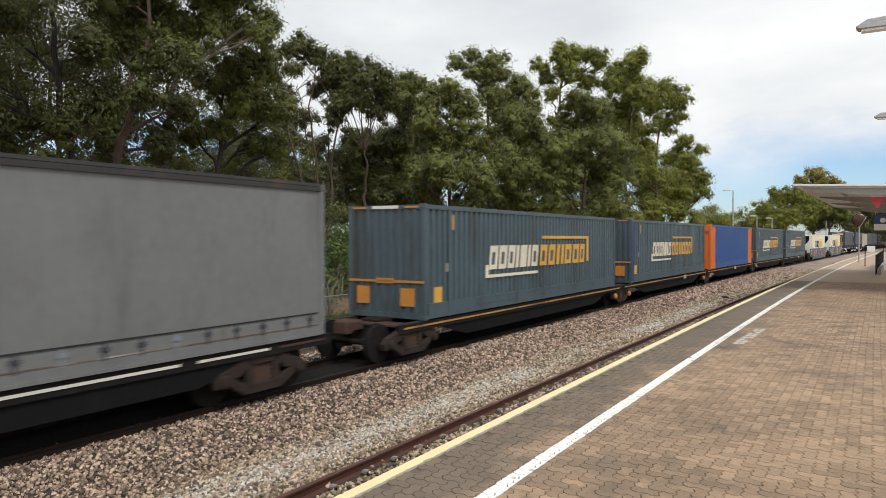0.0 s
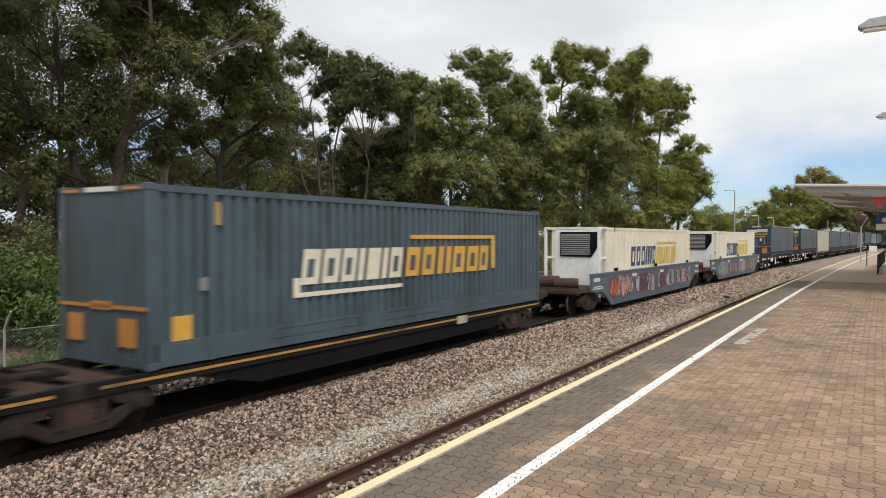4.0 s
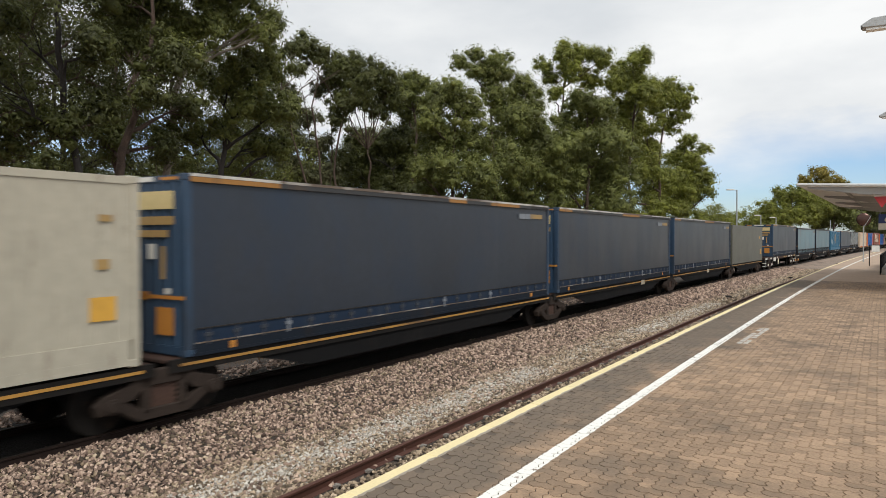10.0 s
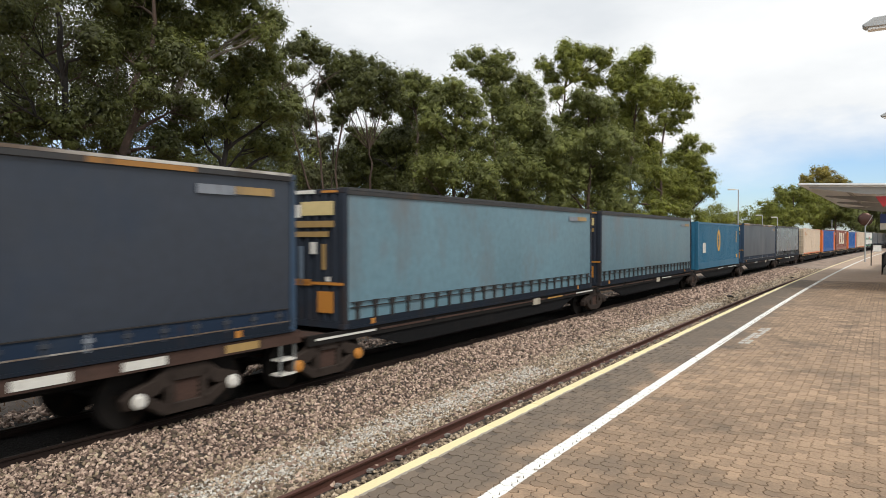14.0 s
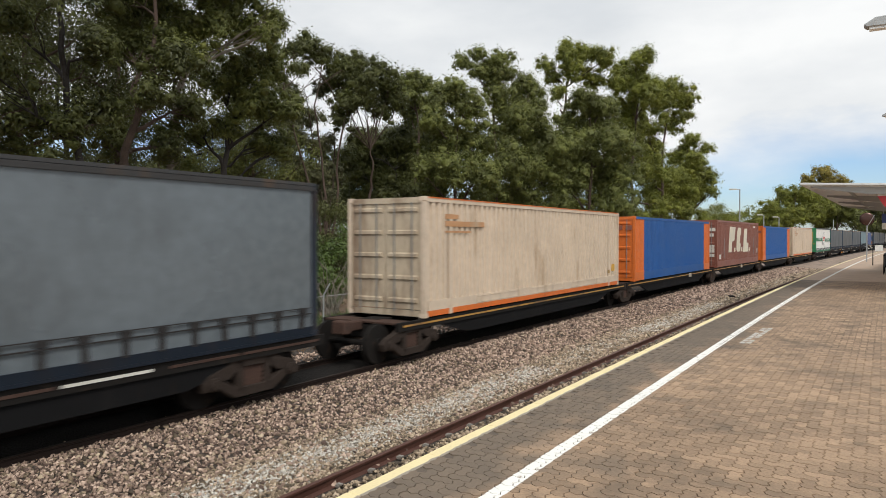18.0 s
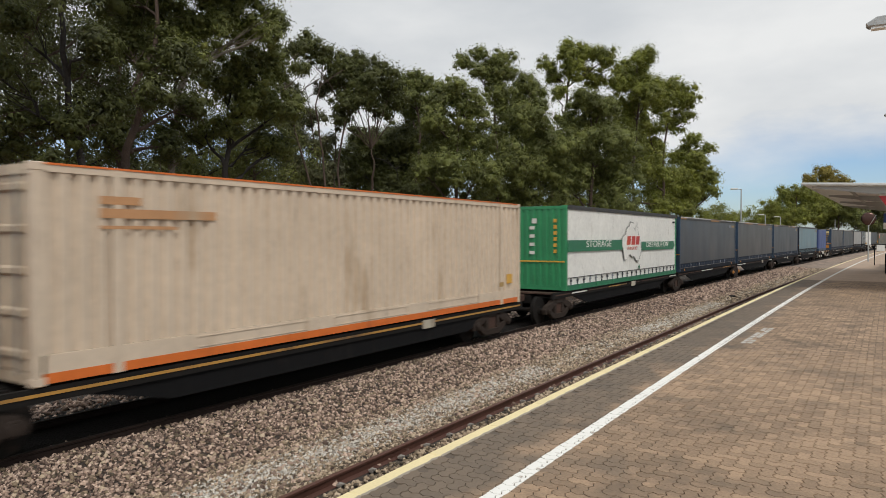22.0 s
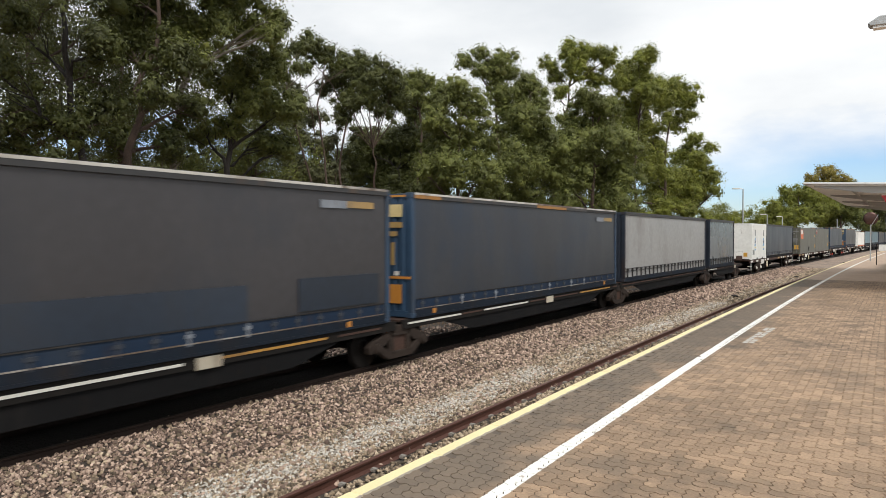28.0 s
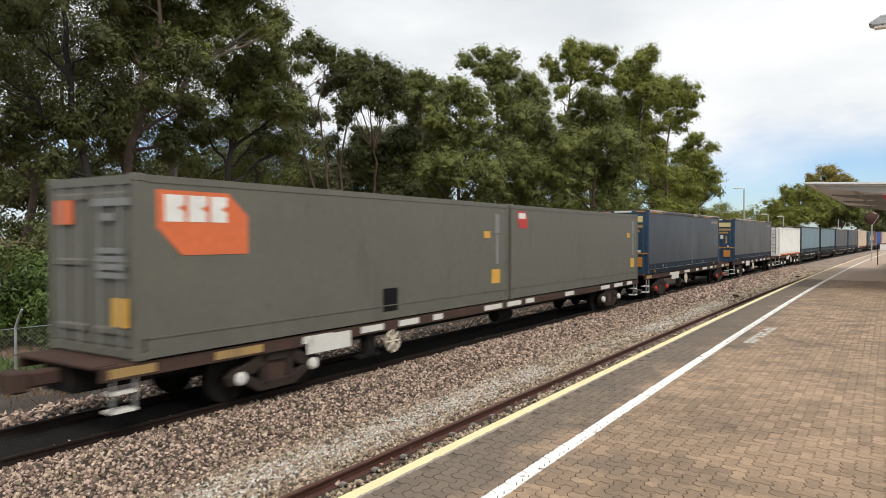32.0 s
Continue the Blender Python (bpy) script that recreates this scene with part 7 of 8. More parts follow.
S0, S1 = 3.4, 38.0
platform = ribbon("platform", [(EDGE + 0.12, -0.2), (EDGE + 0.12, PLAT - 0.16), (EDGE + 0.01, PLAT - 0.16), (EDGE + 0.01, PLAT - 0.05), (EDGE + 0.14, PLAT - 0.05), (EDGE + 0.14, PLAT - 0.011), (0.32, PLAT - 0.011)], S0, S1, 2, M["sand"])
ribbon("platform", [(EDGE + 0.12, -0.2), (EDGE + 0.12, PLAT - 0.16), (EDGE + 0.01, PLAT - 0.16), (EDGE + 0.01, PLAT - 0.05), (EDGE + 0.14, PLAT - 0.05), (EDGE + 0.14, PLAT - 0.002), (9.0, PLAT - 0.002), (9.0, -0.6)], S1, 120, 3, M["paver_far"])
ribbon("platform", [(EDGE + 0.12, -0.2), (EDGE + 0.12, PLAT - 0.16), (EDGE + 0.01, PLAT - 0.16), (EDGE + 0.01, PLAT - 0.05), (EDGE + 0.14, PLAT - 0.05), (EDGE + 0.14, PLAT - 0.002), (9.0, PLAT - 0.002), (9.0, -0.6)], -40, S0, 3, M["paver_far"])
ribbon("platform", [(0.32, PLAT - 0.011), (0.32, PLAT), (9.0, PLAT - 0.002), (9.0, -0.6)], S0, S1, 3, M["paver_far"])
# paint on the outer half of the coping, bare worn concrete behind it
M["edge_paint"] = surface("worn cream-yellow paint", (0.74, 0.63, 0.36), 0.75, spread=0.12, grain=50, blotch=1.5, bump=0.25, stain=(0.4, 0.35, 0.27), stain_cover=0.25)
_n, _l = M["edge_paint"].node_tree.nodes, M["edge_paint"].node_tree.links
_b = _n["Principled BSDF"]
_q, _calc, _pos = slope_of_line(_n, _l)
_w = _n.new("ShaderNodeTexNoise")
_w.inputs["Scale"].default_value, _w.inputs["Detail"].default_value = 7.0, 6.0
_l.new(_pos, _w.inputs["Vector"])
_d = _calc("ADD", _q, _calc("MULTIPLY", _calc("SUBTRACT", _w.outputs["Fac"], 0.5), 0.05))
_r = _n.new("ShaderNodeMapRange")
_r.inputs["From Min"].default_value, _r.inputs["From Max"].default_value = EDGE + 0.118, EDGE + 0.13
_l.new(_d, _r.inputs["Value"])
_m = _n.new("ShaderNodeMix")
_m.data_type = "RGBA"
_m.inputs["B"].default_value = (0.3, 0.26, 0.21, 1)
_l.new(_r.outputs["Result"], _m.inputs["Factor"])
_l.new(_b.inputs["Base Color"].links[0].from_socket, _m.inputs["A"])
_l.new(_m.outputs["Result"], _b.inputs["Base Color"])
bm = bmesh.new()
slab(bm, -0.005, 0.15, 0.004, 1.196, -0.06, 0.0)
coping = finish(bm, "coping_slab", M["edge_paint"], 0.008)
edge = tagged(new("platform_edge"), kind="structure")
for k in range(100):
    again("coping_slab", coping, edge, stand(-4 + k * 1.2, EDGE, PLAT + random.uniform(-0.002, 0.002)))
ribbon("white_line", [(LINE - 0.07, PLAT + 0.003), (LINE + 0.07, PLAT + 0.003)], S1, 110, 3, M["white"])

CELL = 0.115


def wave(v):
    """The zigzag of the pavers' edges."""
    f = (v / CELL) % 1.0
    return 0.015 * (4 * abs(f - 0.5) - 1)


def paver_outline(i, j, wide, deep, gap=0.0045):
    """Corners of a paver with interlocking edges, in the grid's own space."""
    x0, x1, y0, y1 = i * CELL, (i + wide) * CELL, j * CELL, (j + deep) * CELL
    pts = []
    nx, ny = 2 * wide, 2 * deep
    pts += [(x0 + (x1 - x0) * k / nx, y0 + gap) for k in range(nx)]
    pts += [(x1 - gap, y0 + (y1 - y0) * k / ny) for k in range(ny)]
    pts += [(x1 - (x1 - x0) * k / nx, y1 - gap) for k in range(nx)]
    pts += [(x0 + gap, y1 - (y1 - y0) * k / ny) for k in range(ny)]
    return [(x + wave(y) * 0.9, y + wave(x) * 0.9) for x, y in pts]


rest_v, rest_f, shapes = [], [], {}
rng = random.Random(11)
cols = int((0.32 - (EDGE + 0.15)) / CELL)
rows = int((S1 - S0) / CELL)
singles = 0
for j in range(rows):
    for i in range(cols + 1):
        k = (i - j) % 4
        if k == 0:
            wide, deep = 2, 1
        elif k == 3:
            wide, deep = 1, 2
        else:
            continue
        s, q = S0 + j * CELL, EDGE + 0.155 + i * CELL
        dz, tilt = rng.uniform(-0.002, 0.0015), rng.uniform(-0.012, 0.012)
        out = paver_outline(i, j, wide, deep)
        cx, cy = (i + wide / 2) * CELL, (j + deep / 2) * CELL
        near = 4.6 < s < 9.0 and q > -1.9 * (9.6 - s) / 2.2 and singles < 300
        if near:
            key = (wide, i % 2, j % 2)
            if key not in shapes:
                bm = bmesh.new()
                top = [bm.verts.new((x - cx, y - cy, 0)) for x, y in out]
                low = [bm.verts.new((x - cx + (0.004 if x < cx else -0.004), y - cy + (0.004 if y < cy else -0.004), 0.0)) for x, y in out]
                n = len(out)
                for a in range(n):
                    x, y = out[a]
                    top[a].co = ((x - cx) * 0.982, (y - cy) * 0.982, 0.0)
                    low[a].co = (x - cx, y - cy, -0.012)
                bm.faces.new(top)
                for a in range(n):
                    bm.faces.new((low[a], low[(a + 1) % n], top[(a + 1) % n], top[a]))
                shapes[key] = finish(bm, "paver", M["paver"])
            again("paver", shapes[key], platform, stand(S0 + cy, EDGE + 0.155 + cx, PLAT + dz) @ Matrix.Rotation(tilt, 4, "Y"))
            singles += 1
        else:
            o = stand(S0 + cy, EDGE + 0.155 + cx, PLAT + dz)
            b0, n = len(rest_v), len(out)
            for x, y in out:
                rest_v.append(o @ Vector(((x - cx) * 0.982, (y - cy) * 0.982, tilt * (x - cx))))
            if s < 14:
                for x, y in out:
                    rest_v.append(o @ Vector((x - cx, y - cy, -0.012)))
                for a in range(n):
                    rest_f.append((b0 + n + a, b0 + n + (a + 1) % n, b0 + (a + 1) % n, b0 + a))
            rest_f.append(tuple(range(b0, b0 + n)))
me = bpy.data.meshes.new("pavers")
me.from_pydata(rest_v, [], rest_f)
me.materials.append(M["paver_rest"])
tagged(new("pavers", me), kind="stuff").parent = platform

# worn stencil beside the line
M["stencil"] = surface("worn stencil paint", (0.46, 0.44, 0.4), 0.8, spread=0.25, grain=40, blotch=5, stain=(0.24, 0.19, 0.14), stain_cover=0.5, vec="World")
stencil = thing("platform_stencil", "worn white stencilled writing on the pavers", "marking")
for k in range(9):
    for row in range(2):
        if (k * 2 + row) % 7 == 5:
            continue
        bm = bmesh.new()
        slab(bm, -0.045, 0.045, -0.12, 0.12, 0.0, 0.004)
        b = part("writing_bar", bm, M["stencil"], stencil)
        b.matrix_local = stand(14.8 + k * 0.31 + 0.04 * row, -2.27 + 0.11 * row + 0.007 * k, PLAT)

# ---- sleepers and clips ----
track = tagged(new("platform_track"), kind="structure")
bm = bmesh.new()
slab(bm, -1.25, 1.25, -0.11, 0.11, -0.12, 0.0)
tie = finish(bm, "sleeper", M["sleeper"], 0.015)
bm = bmesh.new()
slab(bm, -0.035, 0.035, -0.04, 0.04, 0.0, 0.035)
slab(bm, -0.02, 0.06, -0.025, 0.025, 0.03, 0.05)
clip = finish(bm, "rail_clip", M["sleeper"])
for k in range(95):
    s = 1.5 + k * 0.68
    again("sleeper", tie, track, stand(s, NEAR_RAIL + 0.835, NEAR_Z - 0.15))
    if k < 50:
        again("rail_clip", clip, track, stand(s, NEAR_RAIL + 0.09, NEAR_Z - 0.15))
        again("rail_clip", clip, track, stand(s, NEAR_RAIL - 0.09, NEAR_Z - 0.15, 180))
main_track = tagged(new("main_track"), kind="structure")
for k in range(95):
    again("sleeper", tie, main_track, stand(1.5 + k * 0.68, CENTRE, LIFT - 0.155))

# ---- ballast stones ----
def stone_material(name, low, mid, high):
    m = bpy.data.materials.new(name)
    m.use_nodes = True
    nodes, links = m.node_tree.nodes, m.node_tree.links
    ramp = nodes.new("ShaderNodeValToRGB")
    e = ramp.color_ramp.elements
    e[0].color, e[1].color = (*low, 1), (*high, 1)
    mid_e = e.new(0.55)
    mid_e.color = (*mid, 1)
    geo = nodes.new("ShaderNodeNewGeometry")
    links.new(geo.outputs["Random Per Island"], ramp.inputs["Fac"])
    nz = nodes.new("ShaderNodeTexNoise")
    nz.inputs["Scale"].default_value = 60.0
    links.new(geo.outputs["Position"], nz.inputs["Vector"])
    hs = nodes.new("ShaderNodeHueSaturation")
    sp = nodes.new("ShaderNodeMapRange")
    sp.inputs["To Min"].default_value, sp.inputs["To Max"].default_value = 0.75, 1.25
    links.new(nz.outputs["Fac"], sp.inputs["Value"])
    links.new(sp.outputs["Result"], hs.inputs["Value"])
    links.new(ramp.outputs["Color"], hs.inputs["Color"])
    bsdf = nodes["Principled BSDF"]
    links.new(hs.outputs["Color"], bsdf.inputs["Base Color"])
    bsdf.inputs["Roughness"].default_value = 0.85
    return m


STONES = {
    "ballast_stones_pink": stone_material("pink ballast", (0.062, 0.038, 0.030), (0.30, 0.212, 0.162), (0.60, 0.45, 0.355)),
    "ballast_stones_grey": stone_material("grey-brown ballast", (0.052, 0.040, 0.027), (0.262, 0.196, 0.130), (0.54, 0.43, 0.31)),
    "ballast_stones_pale": stone_material("dusty pale ballast", (0.24, 0.215, 0.18), (0.46, 0.43, 0.38), (0.66, 0.63, 0.57)),
}
BED_Q, BED_Z = [a for a, b in bed], [b for a, b in bed]


def stones(name, rows):
    """Broken stones strewn over the bed: (count, s0, s1, q0, q1, size, spread of q or 0)."""
    g = np.random.default_rng(len(name) * 7)
    base = np.array([(1, 0, 0), (-1, 0, 0), (0, 1, 0), (0, -1, 0), (0, 0, 1), (0, 0, -1)], float)
    tri = np.array([(0, 2, 4), (2, 1, 4), (1, 3, 4), (3, 0, 4), (2, 0, 5), (1, 2, 5), (3, 1, 5), (0, 3, 5)], np.int32)
    allv, allf, off = [], [], 0
    for count, s0, s1, q0, q1, size, mid in rows:
        s = s0 + (s1 - s0) * g.uniform(0, 1, count) ** 1.25
        q = g.normal(mid, (q1 - q0) / 4, count) if mid else g.uniform(q0, q1, count)
        q = np.clip(q, q0, q1)
        th = np.interp(s, _s, _th)
        r = size * g.uniform(0.55, 1.35, count)
        at = np.stack((np.interp(s, _s, _x) + q * np.cos(th), np.interp(s, _s, _y) - q * np.sin(th), np.interp(q, BED_Q, BED_Z) + r * 0.28), 1)
        sh = base[None] * g.uniform(0.55, 1.25, (count, 6, 1)) + g.normal(scale=0.22, size=(count, 6, 3))
        a, b = g.uniform(0, math.tau, count), g.normal(0, 0.5, count)
        ca, sa, cb, sb = np.cos(a), np.sin(a), np.cos(b), np.sin(b)
        x = sh[..., 0] * ca[:, None] - sh[..., 1] * sa[:, None]
        y = sh[..., 0] * sa[:, None] + sh[..., 1] * ca[:, None]
        z = sh[..., 2] * 0.8
        y, z = y * cb[:, None] - z * sb[:, None], y * sb[:, None] + z * cb[:, None]
        v = np.stack((x, y, z), -1) * r[:, None, None] + at[:, None]
        allv.append(v.reshape(-1, 3))
        allf.append((tri[None] + (off + np.arange(count) * 6)[:, None, None]).reshape(-1, 3))
        off += count * 6
    v, f = np.concatenate(allv).astype(np.float32), np.concatenate(allf).astype(np.int32)
    me = bpy.data.meshes.new(name)
    me.vertices.add(len(v))
    me.vertices.foreach_set("co", v.ravel())
    me.loops.add(len(f) * 3)
    me.loops.foreach_set("vertex_index", f.ravel())
    me.polygons.add(len(f))
    me.polygons.foreach_set("loop_start", np.arange(0, len(f) * 3, 3, dtype=np.int32))
    me.update(calc_edges=True)
    me.materials.append(STONES[name])
    return tagged(new(name, me), kind="stuff")


stones("ballast_stones_pink", [(13500, 4, 16, -10.35, -7.6, 0.036, 0), (9000, 16, 36, -10.35, -7.6, 0.05, 0), (8000, 36, 80, -10.35, -7.4, 0.08, 0), (3500, 5, 40, -14.5, -11.7, 0.06, 0), (2500, 4, 30, -7.6, -6.0, 0.045, 0)])
stones("ballast_stones_grey", [(14500, 3.5, 16, -7.9, -6.14, 0.035, 0), (9000, 16, 36, -7.9, -6.14, 0.05, 0), (6000, 36, 80, -7.8, -6.1, 0.08, 0), (15000, 4, 26, -5.9, -3.62, 0.042, 0), (3500, 26, 50, -5.9, -3.62, 0.06, 0), (3000, 4, 30, -10.3, -7.9, 0.045, 0)])
stones("ballast_stones_pale", [(17000, 3.5, 24, -7.6, -6.6, 0.032, -7.12), (5000, 24, 60, -7.5, -6.5, 0.05, -7.0)])

# dark scraps lying on the ballast
for s, q, w in ((38.9, -6.9, 0.75), (95.0, -6.2, 1.6), (60.0, -6.6, 0.5)):
    bm = bmesh.new()
    slab(bm, -0.12, 0.12, -w / 2, w / 2, 0, 0.06)
    scrap = tagged(new("steel_offcut", finish(bm, "steel_offcut", M["steel"], 0.01)), "dark steel offcut lying on the ballast", "scrap")
    scrap.matrix_world = stand(s, q, -0.03, 20)

# ---- shelter ----
M["roof_white"] = surface("white roof sheet", (0.62, 0.63, 0.62), 0.5, spread=0.08, grain=6, blotch=0.8, stain=(0.35, 0.35, 0.33), stain_cover=0.25)
M["beam"] = surface("grey painted steel", (0.36, 0.36, 0.35), 0.6, 0.1, spread=0.1)
M["soffit"] = surface("grey soffit", (0.8, 0.8, 0.78), 0.7, spread=0.1)
M["sign_red"] = surface("red sign face", (0.42, 0.025, 0.03), 0.45, spread=0.06)
M["sign_blue"] = surface("dark blue sign face", (0.02, 0.04, 0.16), 0.45, spread=0.06)
M["mirror"] = surface("mirror back", (0.075, 0.04, 0.032), 0.25, 0.6, spread=0.2)
ROOF_Z = EYE + 1.98
canopy = thing("platform_shelter", "flat white-roofed steel platform shelter on columns", "shelter")
s0, s1, q0, q1 = 29.6, 51.0, -2.7, 3.7
mid = stand((s0 + s1) / 2, 0, 0)
canopy.matrix_world = mid
half = (s1 - s0) / 2
# the roof falls a little away from the track
tilt = Matrix.Translation((q0, 0, ROOF_Z)) @ Matrix.Rotation(radians(2.6), 4, "Y") @ Matrix.Translation((-q0, 0, -ROOF_Z))
bm = bmesh.new()
slab(bm, q0, q1, -half, half, ROOF_Z, ROOF_Z + 0.08)
part("roof", bm, M["roof_white"], canopy, bevel=0.01).matrix_local = tilt
bm = bmesh.new()
slab(bm, q0 + 0.12, q1 - 0.2, -half + 0.12, half - 0.12, ROOF_Z - 0.04, ROOF_Z - 0.004)
part("soffit", bm, M["soffit"], canopy).matrix_local = tilt
for k in range(4):
    y = -half + 0.3 + (2 * half - 0.6) * k / 3
    bm = bmesh.new()
    prism(bm, [(q0 + 0.35, ROOF_Z - 0.04), (q1 - 0.2, ROOF_Z - 0.04), (q1 - 0.2, ROOF_Z - 0.3), (q0 + 2.2, ROOF_Z - 0.3), (q0 + 0.35, ROOF_Z - 0.1)], "y", y - 0.07, y + 0.07)
    part("beam", bm, M["beam"], canopy).matrix_local = tilt
for q in (q0 + 1.5, q0 + 3.4):
    bm = bmesh.new()
    slab(bm, q - 0.05, q + 0.05, -half + 0.2, half - 0.2, ROOF_Z - 0.12, ROOF_Z - 0.04)
    part("purlin", bm, M["beam"], canopy).matrix_local = tilt
for y in (-half + 1.5, -half + 6.0, half - 6.0, half - 1.5):
    bm = bmesh.new()
    slab(bm, 1.3, 1.48, y - 0.09, y + 0.09, PLAT, ROOF_Z - 0.5)
    part("column", bm, M["beam"], canopy, bevel=0.01)
drop = thing("hanging_sign", "red triangular warning sign hung from the shelter", "sign")
bm = bmesh.new()
prism(bm, [(-0.26, 0.0), (0.26, 0.0), (0.0, -0.42)], "y", -0.015, 0.015)
part("face", bm, M["sign_red"], drop)
bm = bmesh.new()
slab(bm, -0.25, 0.25, -0.022, 0.022, 0.0, 0.11)
part("header", bm, M["white"], drop)
bm = bmesh.new()
slab(bm, -0.015, 0.015, -0.01, 0.01, 0.11, 0.29)
part("hanger", bm, M["galv"], drop)
drop.matrix_world = stand(30.0, 0.02, ROOF_Z - 0.49)
board = thing("access_sign", "blue and white sign board hung under the shelter", "sign")
bm = bmesh.new()
slab(bm, -0.3, 0.3, -0.015, 0.015, -0.36, 0.0)
part("face", bm, M["sign_blue"], board)
bm = bmesh.new()
slab(bm, -0.3, 0.3, -0.015, 0.015, -0.62, -0.365)
part("lower_panel", bm, M["white"], board)
for x in (-0.25, 0.25):
    bm = bmesh.new()
    slab(bm, x - 0.012, x + 0.012, -0.01, 0.01, 0.0, 0.84)
    part("hanger", bm, M["galv"], board)
bm = bmesh.new()
drum(bm, (0.0, -0.02, -0.22), (0, 1, 0), 0.1, 0.012, 18)
part("symbol", bm, M["white"], board)
board.matrix_world = stand(32.6, 0.18, ROOF_Z - 1.065)

# ---- mirror, lamps, rails on the platform ----
mir = thing("convex_mirror", "round convex mirror on a galvanised pole", "mirror")
bm = bmesh.new()
drum(bm, (0, 0, 1.85), (0, 0, 1), 0.05, 3.7, 12)
part("pole", bm, M["galv"], mir)
bm = bmesh.new()
bmesh.ops.create_uvsphere(bm, u_segments=24, v_segments=12, radius=0.55)
for v in bm.verts:
    v.co = Vector((v.co.x, v.co.y * 0.25, v.co.z + 3.6))
dish = part("dish", bm, M["mirror"], mir, smooth=True)
bm = bmesh.new()
bmesh.ops.create_cone(bm, cap_ends=False, segments=24, radius1=0.57, radius2=0.57, depth=0.06, matrix=Matrix.Translation((0, -0.02, 3.6)) @ Matrix.Rotation(radians(90), 4, "X"))
part("rim", bm, M["steel"], mir)
bm = bmesh.new()
tube(bm, [Vector((0.02, -0.1, 3.0)), Vector((0.3, -0.16, 3.5)), Vector((0.5, -0.16, 3.9))], [0.02, 0.02, 0.02], 6)
part("bracket", bm, M["galv"], mir)
mir.matrix_world = stand(68.5, -2.15, PLAT, 12)


def lamp(s, q, top, base, arm, head, way, name="street_lamp", label="grey street lamp on a tall pole"):
    """A lamp post: tapered pole, arm to one side and a long flat head."""
    l = thing(name, label, "lamp", "lamps along the line")
    bm = bmesh.new()
    tube(bm, [Vector((0, 0, 0)), Vector((0, 0, (top - base) * 0.5)), Vector((0, 0, top - base))], [0.085, 0.065, 0.045], 10)
    part("pole", bm, M["galv"], l)
    bm = bmesh.new()
    tube(bm, [Vector((0, 0, top - base - 0.1)), Vector((way * arm * 0.5, 0, top - base + 0.02)), Vector((way * arm, 0, top - base + 0.05))], [0.035, 0.03, 0.028], 8)
    part("arm", bm, M["galv"], l)
    bm = bmesh.new()
    a, z = way * arm, top - base + 0.04
    prism(bm, [(a, z - 0.02), (a + way * head * 0.12, z - 0.07), (a + way * head * 0.95, z - 0.06), (a + way * head, z - 0.01), (a + way * head * 0.8, z + 0.1), (a + way * head * 0.3, z + 0.12), (a, z + 0.05)], "y", -0.12, 0.12)
    h = part("head", bm, M["galv"], l, bevel=0.015)
    bm = bmesh.new()
    slab(bm, min(a + way * head * 0.2, a + way * head * 0.9), max(a + way * head * 0.2, a + way * head * 0.9), -0.09, 0.09, z - 0.1, z - 0.06)
    part("lens", bm, M["soffit"], h)
    l.matrix_world = stand(s, q, base)


lamp(14.4, 1.79, EYE + 3.69, PLAT, 1.15, 0.9, -1)
lamp(26.4, 1.93, EYE + 3.86, PLAT, 1.05, 0.95, -1)


def far_lamp(x, dist, y_top, arm):
    X, Y = sight(px(x), dist)
    l = thing("street_lamp", "distant single-arm street lamp above the trees", "lamp", "lamps along the line")
    H = EYE + y_top * dist * math.cos(math.atan(px(x))) - GROUND_Z
    bm = bmesh.new()
    tube(bm, [Vector((0, 0, 0)), Vector((0, 0, H))], [0.12, 0.07], 10)
    part("pole", bm, M["galv"], l)
    bm = bmesh.new()
    tube(bm, [Vector((0, 0, H - 0.05)), Vector((-arm, 0, H + 0.03))], [0.05, 0.05], 8)
    part("arm", bm, M["galv"], l)
    bm = bmesh.new()
    slab(bm, -arm - 0.75, -arm + 0.1, -0.16, 0.16, H - 0.06, H + 0.1)
    part("head", bm, M["white"], l, bevel=0.03)
    l.matrix_world = Matrix.Translation((X, Y, GROUND_Z)) @ Matrix.Rotation(radians(20), 4, "Z")


far_lamp(1316, 95, 0.0685, 0.5)
far_lamp(1359, 128, 0.0315, 0.3)
far_lamp(1386, 138, 0.0285, 0.3)
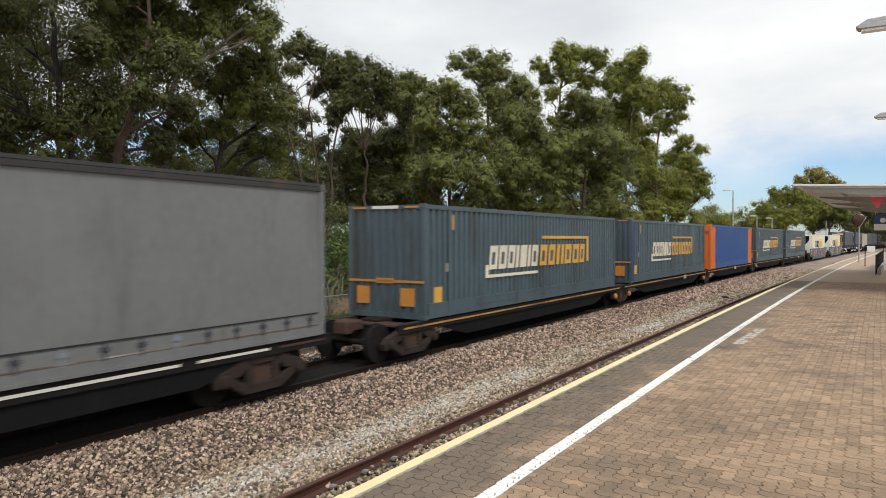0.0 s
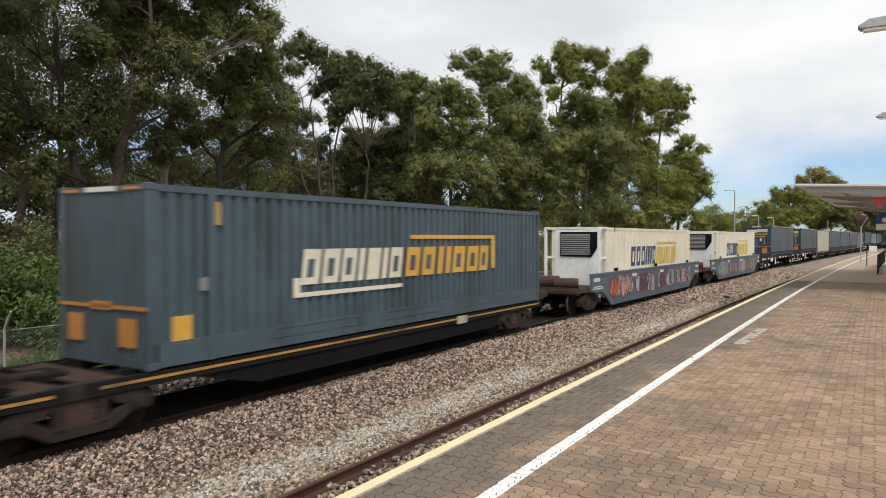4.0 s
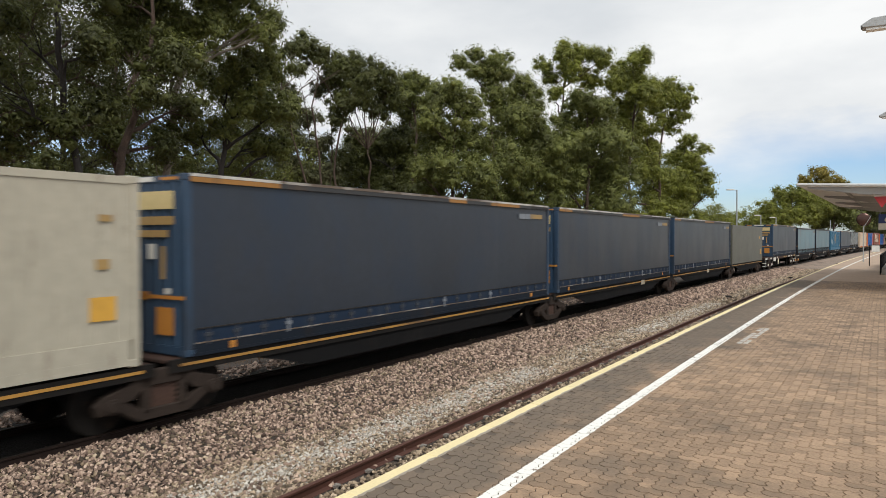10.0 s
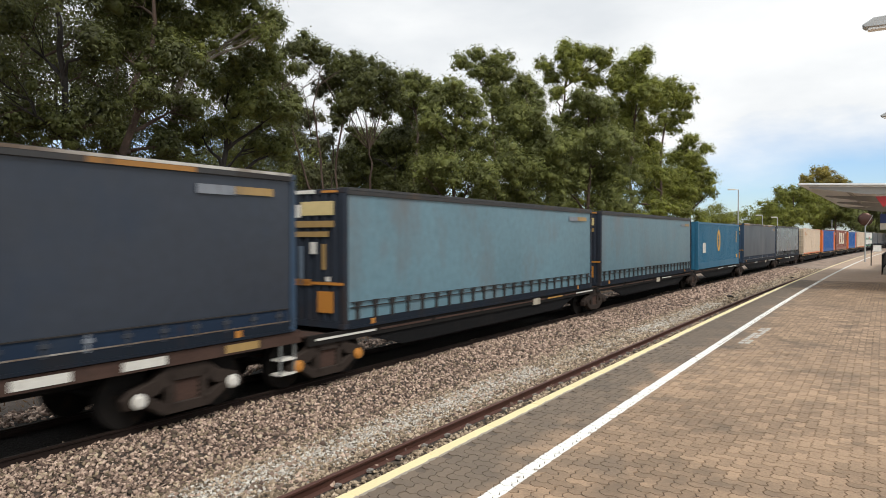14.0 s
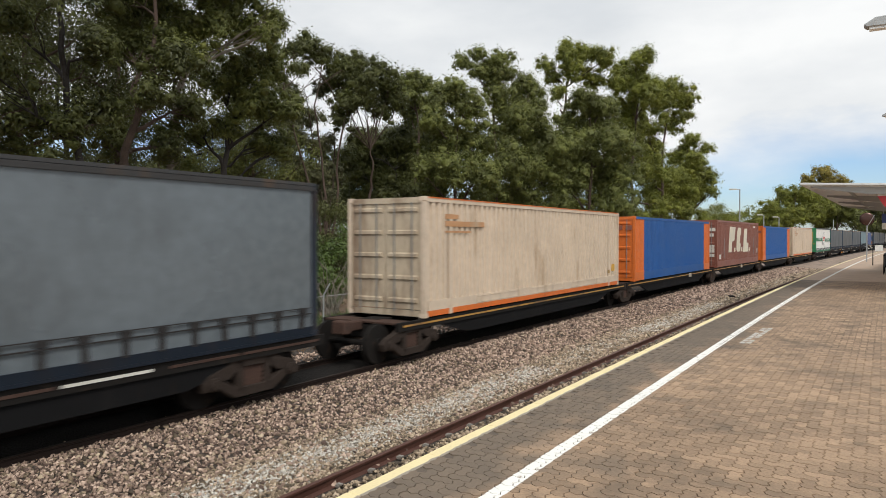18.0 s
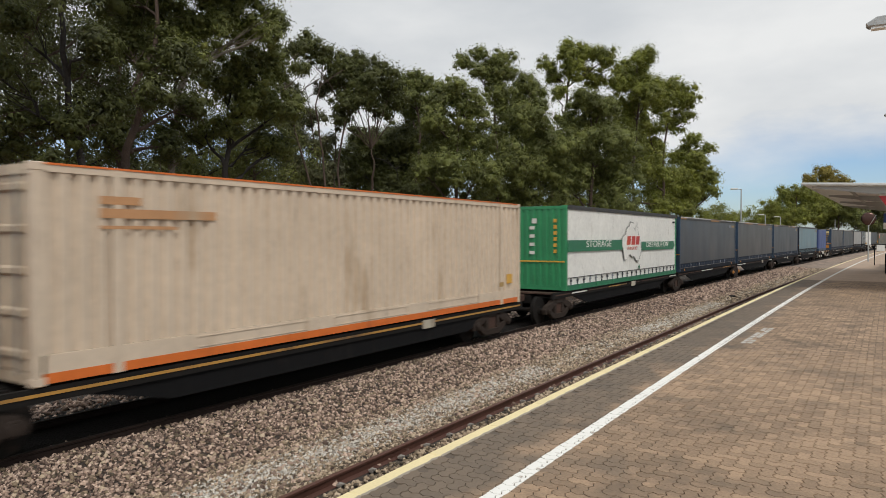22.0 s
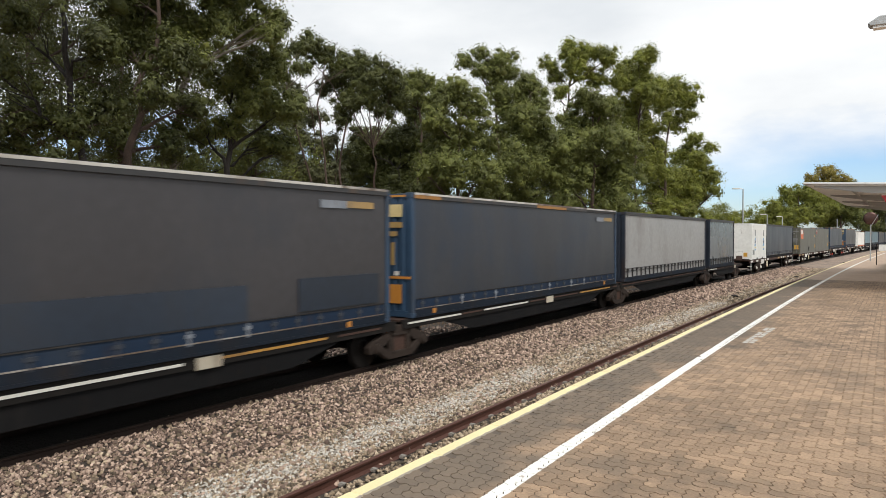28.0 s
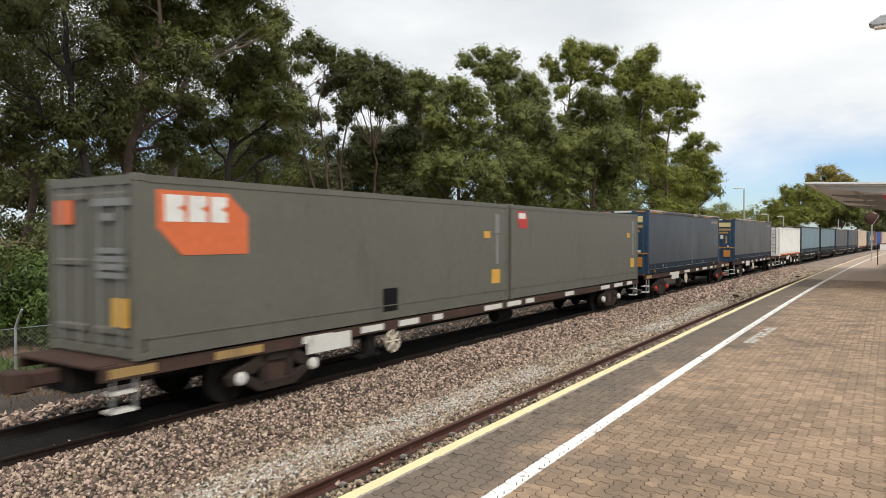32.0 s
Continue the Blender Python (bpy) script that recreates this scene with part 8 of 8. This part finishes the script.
# thin mast before the far trees
mast = thing("signal_mast", "thin pale mast beside the track", "mast")
bm = bmesh.new()
tube(bm, [Vector((0, 0, 0)), Vector((0, 0, 7.0))], [0.09, 0.06], 8)
part("pole", bm, M["galv"], mast)
X, Y = sight(px(1483), 150)
mast.location = (X, Y, GROUND_Z)

ramp_rail = thing("handrail", "black mesh handrail beside a platform ramp", "handrail")
for k in range(9):
    bm = bmesh.new()
    slab(bm, -0.025, 0.025, -0.025, 0.025, 0, 1.1)
    p = part("post", bm, M["black"], ramp_rail)
    p.matrix_local = stand(46 + k * 2.0, -0.28, PLAT)
    if k < 8:
        bm = bmesh.new()
        slab(bm, -0.008, 0.008, 0, 2.0, 0.35, 1.0)
        p = part("mesh_panel", bm, M["black"], ramp_rail)
        p.matrix_local = stand(46 + k * 2.0, -0.28, PLAT)
        bm = bmesh.new()
        slab(bm, -0.03, 0.03, 0, 2.0, 1.06, 1.12)
        p = part("top_rail", bm, M["black"], ramp_rail)
        p.matrix_local = stand(46 + k * 2.0, -0.28, PLAT)
kerb = thing("ramp_wall", "low pale tiled ramp wall under the handrail", "wall")
for k in range(16):
    bm = bmesh.new()
    slab(bm, 0, 0.2, 0.01, 0.99, 0, 0.34)
    p = part("wall_block", bm, M["concrete"], kerb, bevel=0.01)
    p.matrix_local = stand(46 + k * 1.0, -0.22, PLAT)
note = thing("notice_stand", "small white notice on a dark frame", "sign")
bm = bmesh.new()
slab(bm, -0.25, 0.25, -0.02, 0.02, 1.05, 1.5)
part("notice", bm, M["snow"], note)
for x in (-0.38, 0.75):
    bm = bmesh.new()
    slab(bm, x - 0.03, x + 0.03, -0.03, 0.03, 0, 1.55)
    part("post", bm, M["black"], note)
bm = bmesh.new()
slab(bm, -0.38, 0.75, -0.025, 0.025, 1.5, 1.56)
part("rail", bm, M["black"], note)
note.matrix_world = stand(60, -0.95, PLAT)


def motions():
    """The train rolls by along the curve, slowly gaining speed."""
    times = [0, 2, 4, 6, 8, 10, 12, 14, 16, 18, 20, 22, 24, 26, 28, 30, 32]
    for ob, u, z in moving:
        walk(ob, [(t, stand(1.0033 * u - 0.05 - SPEED * t - GAIN * t * t / 2, CENTRE, z + LIFT)) for t in times])


motions()
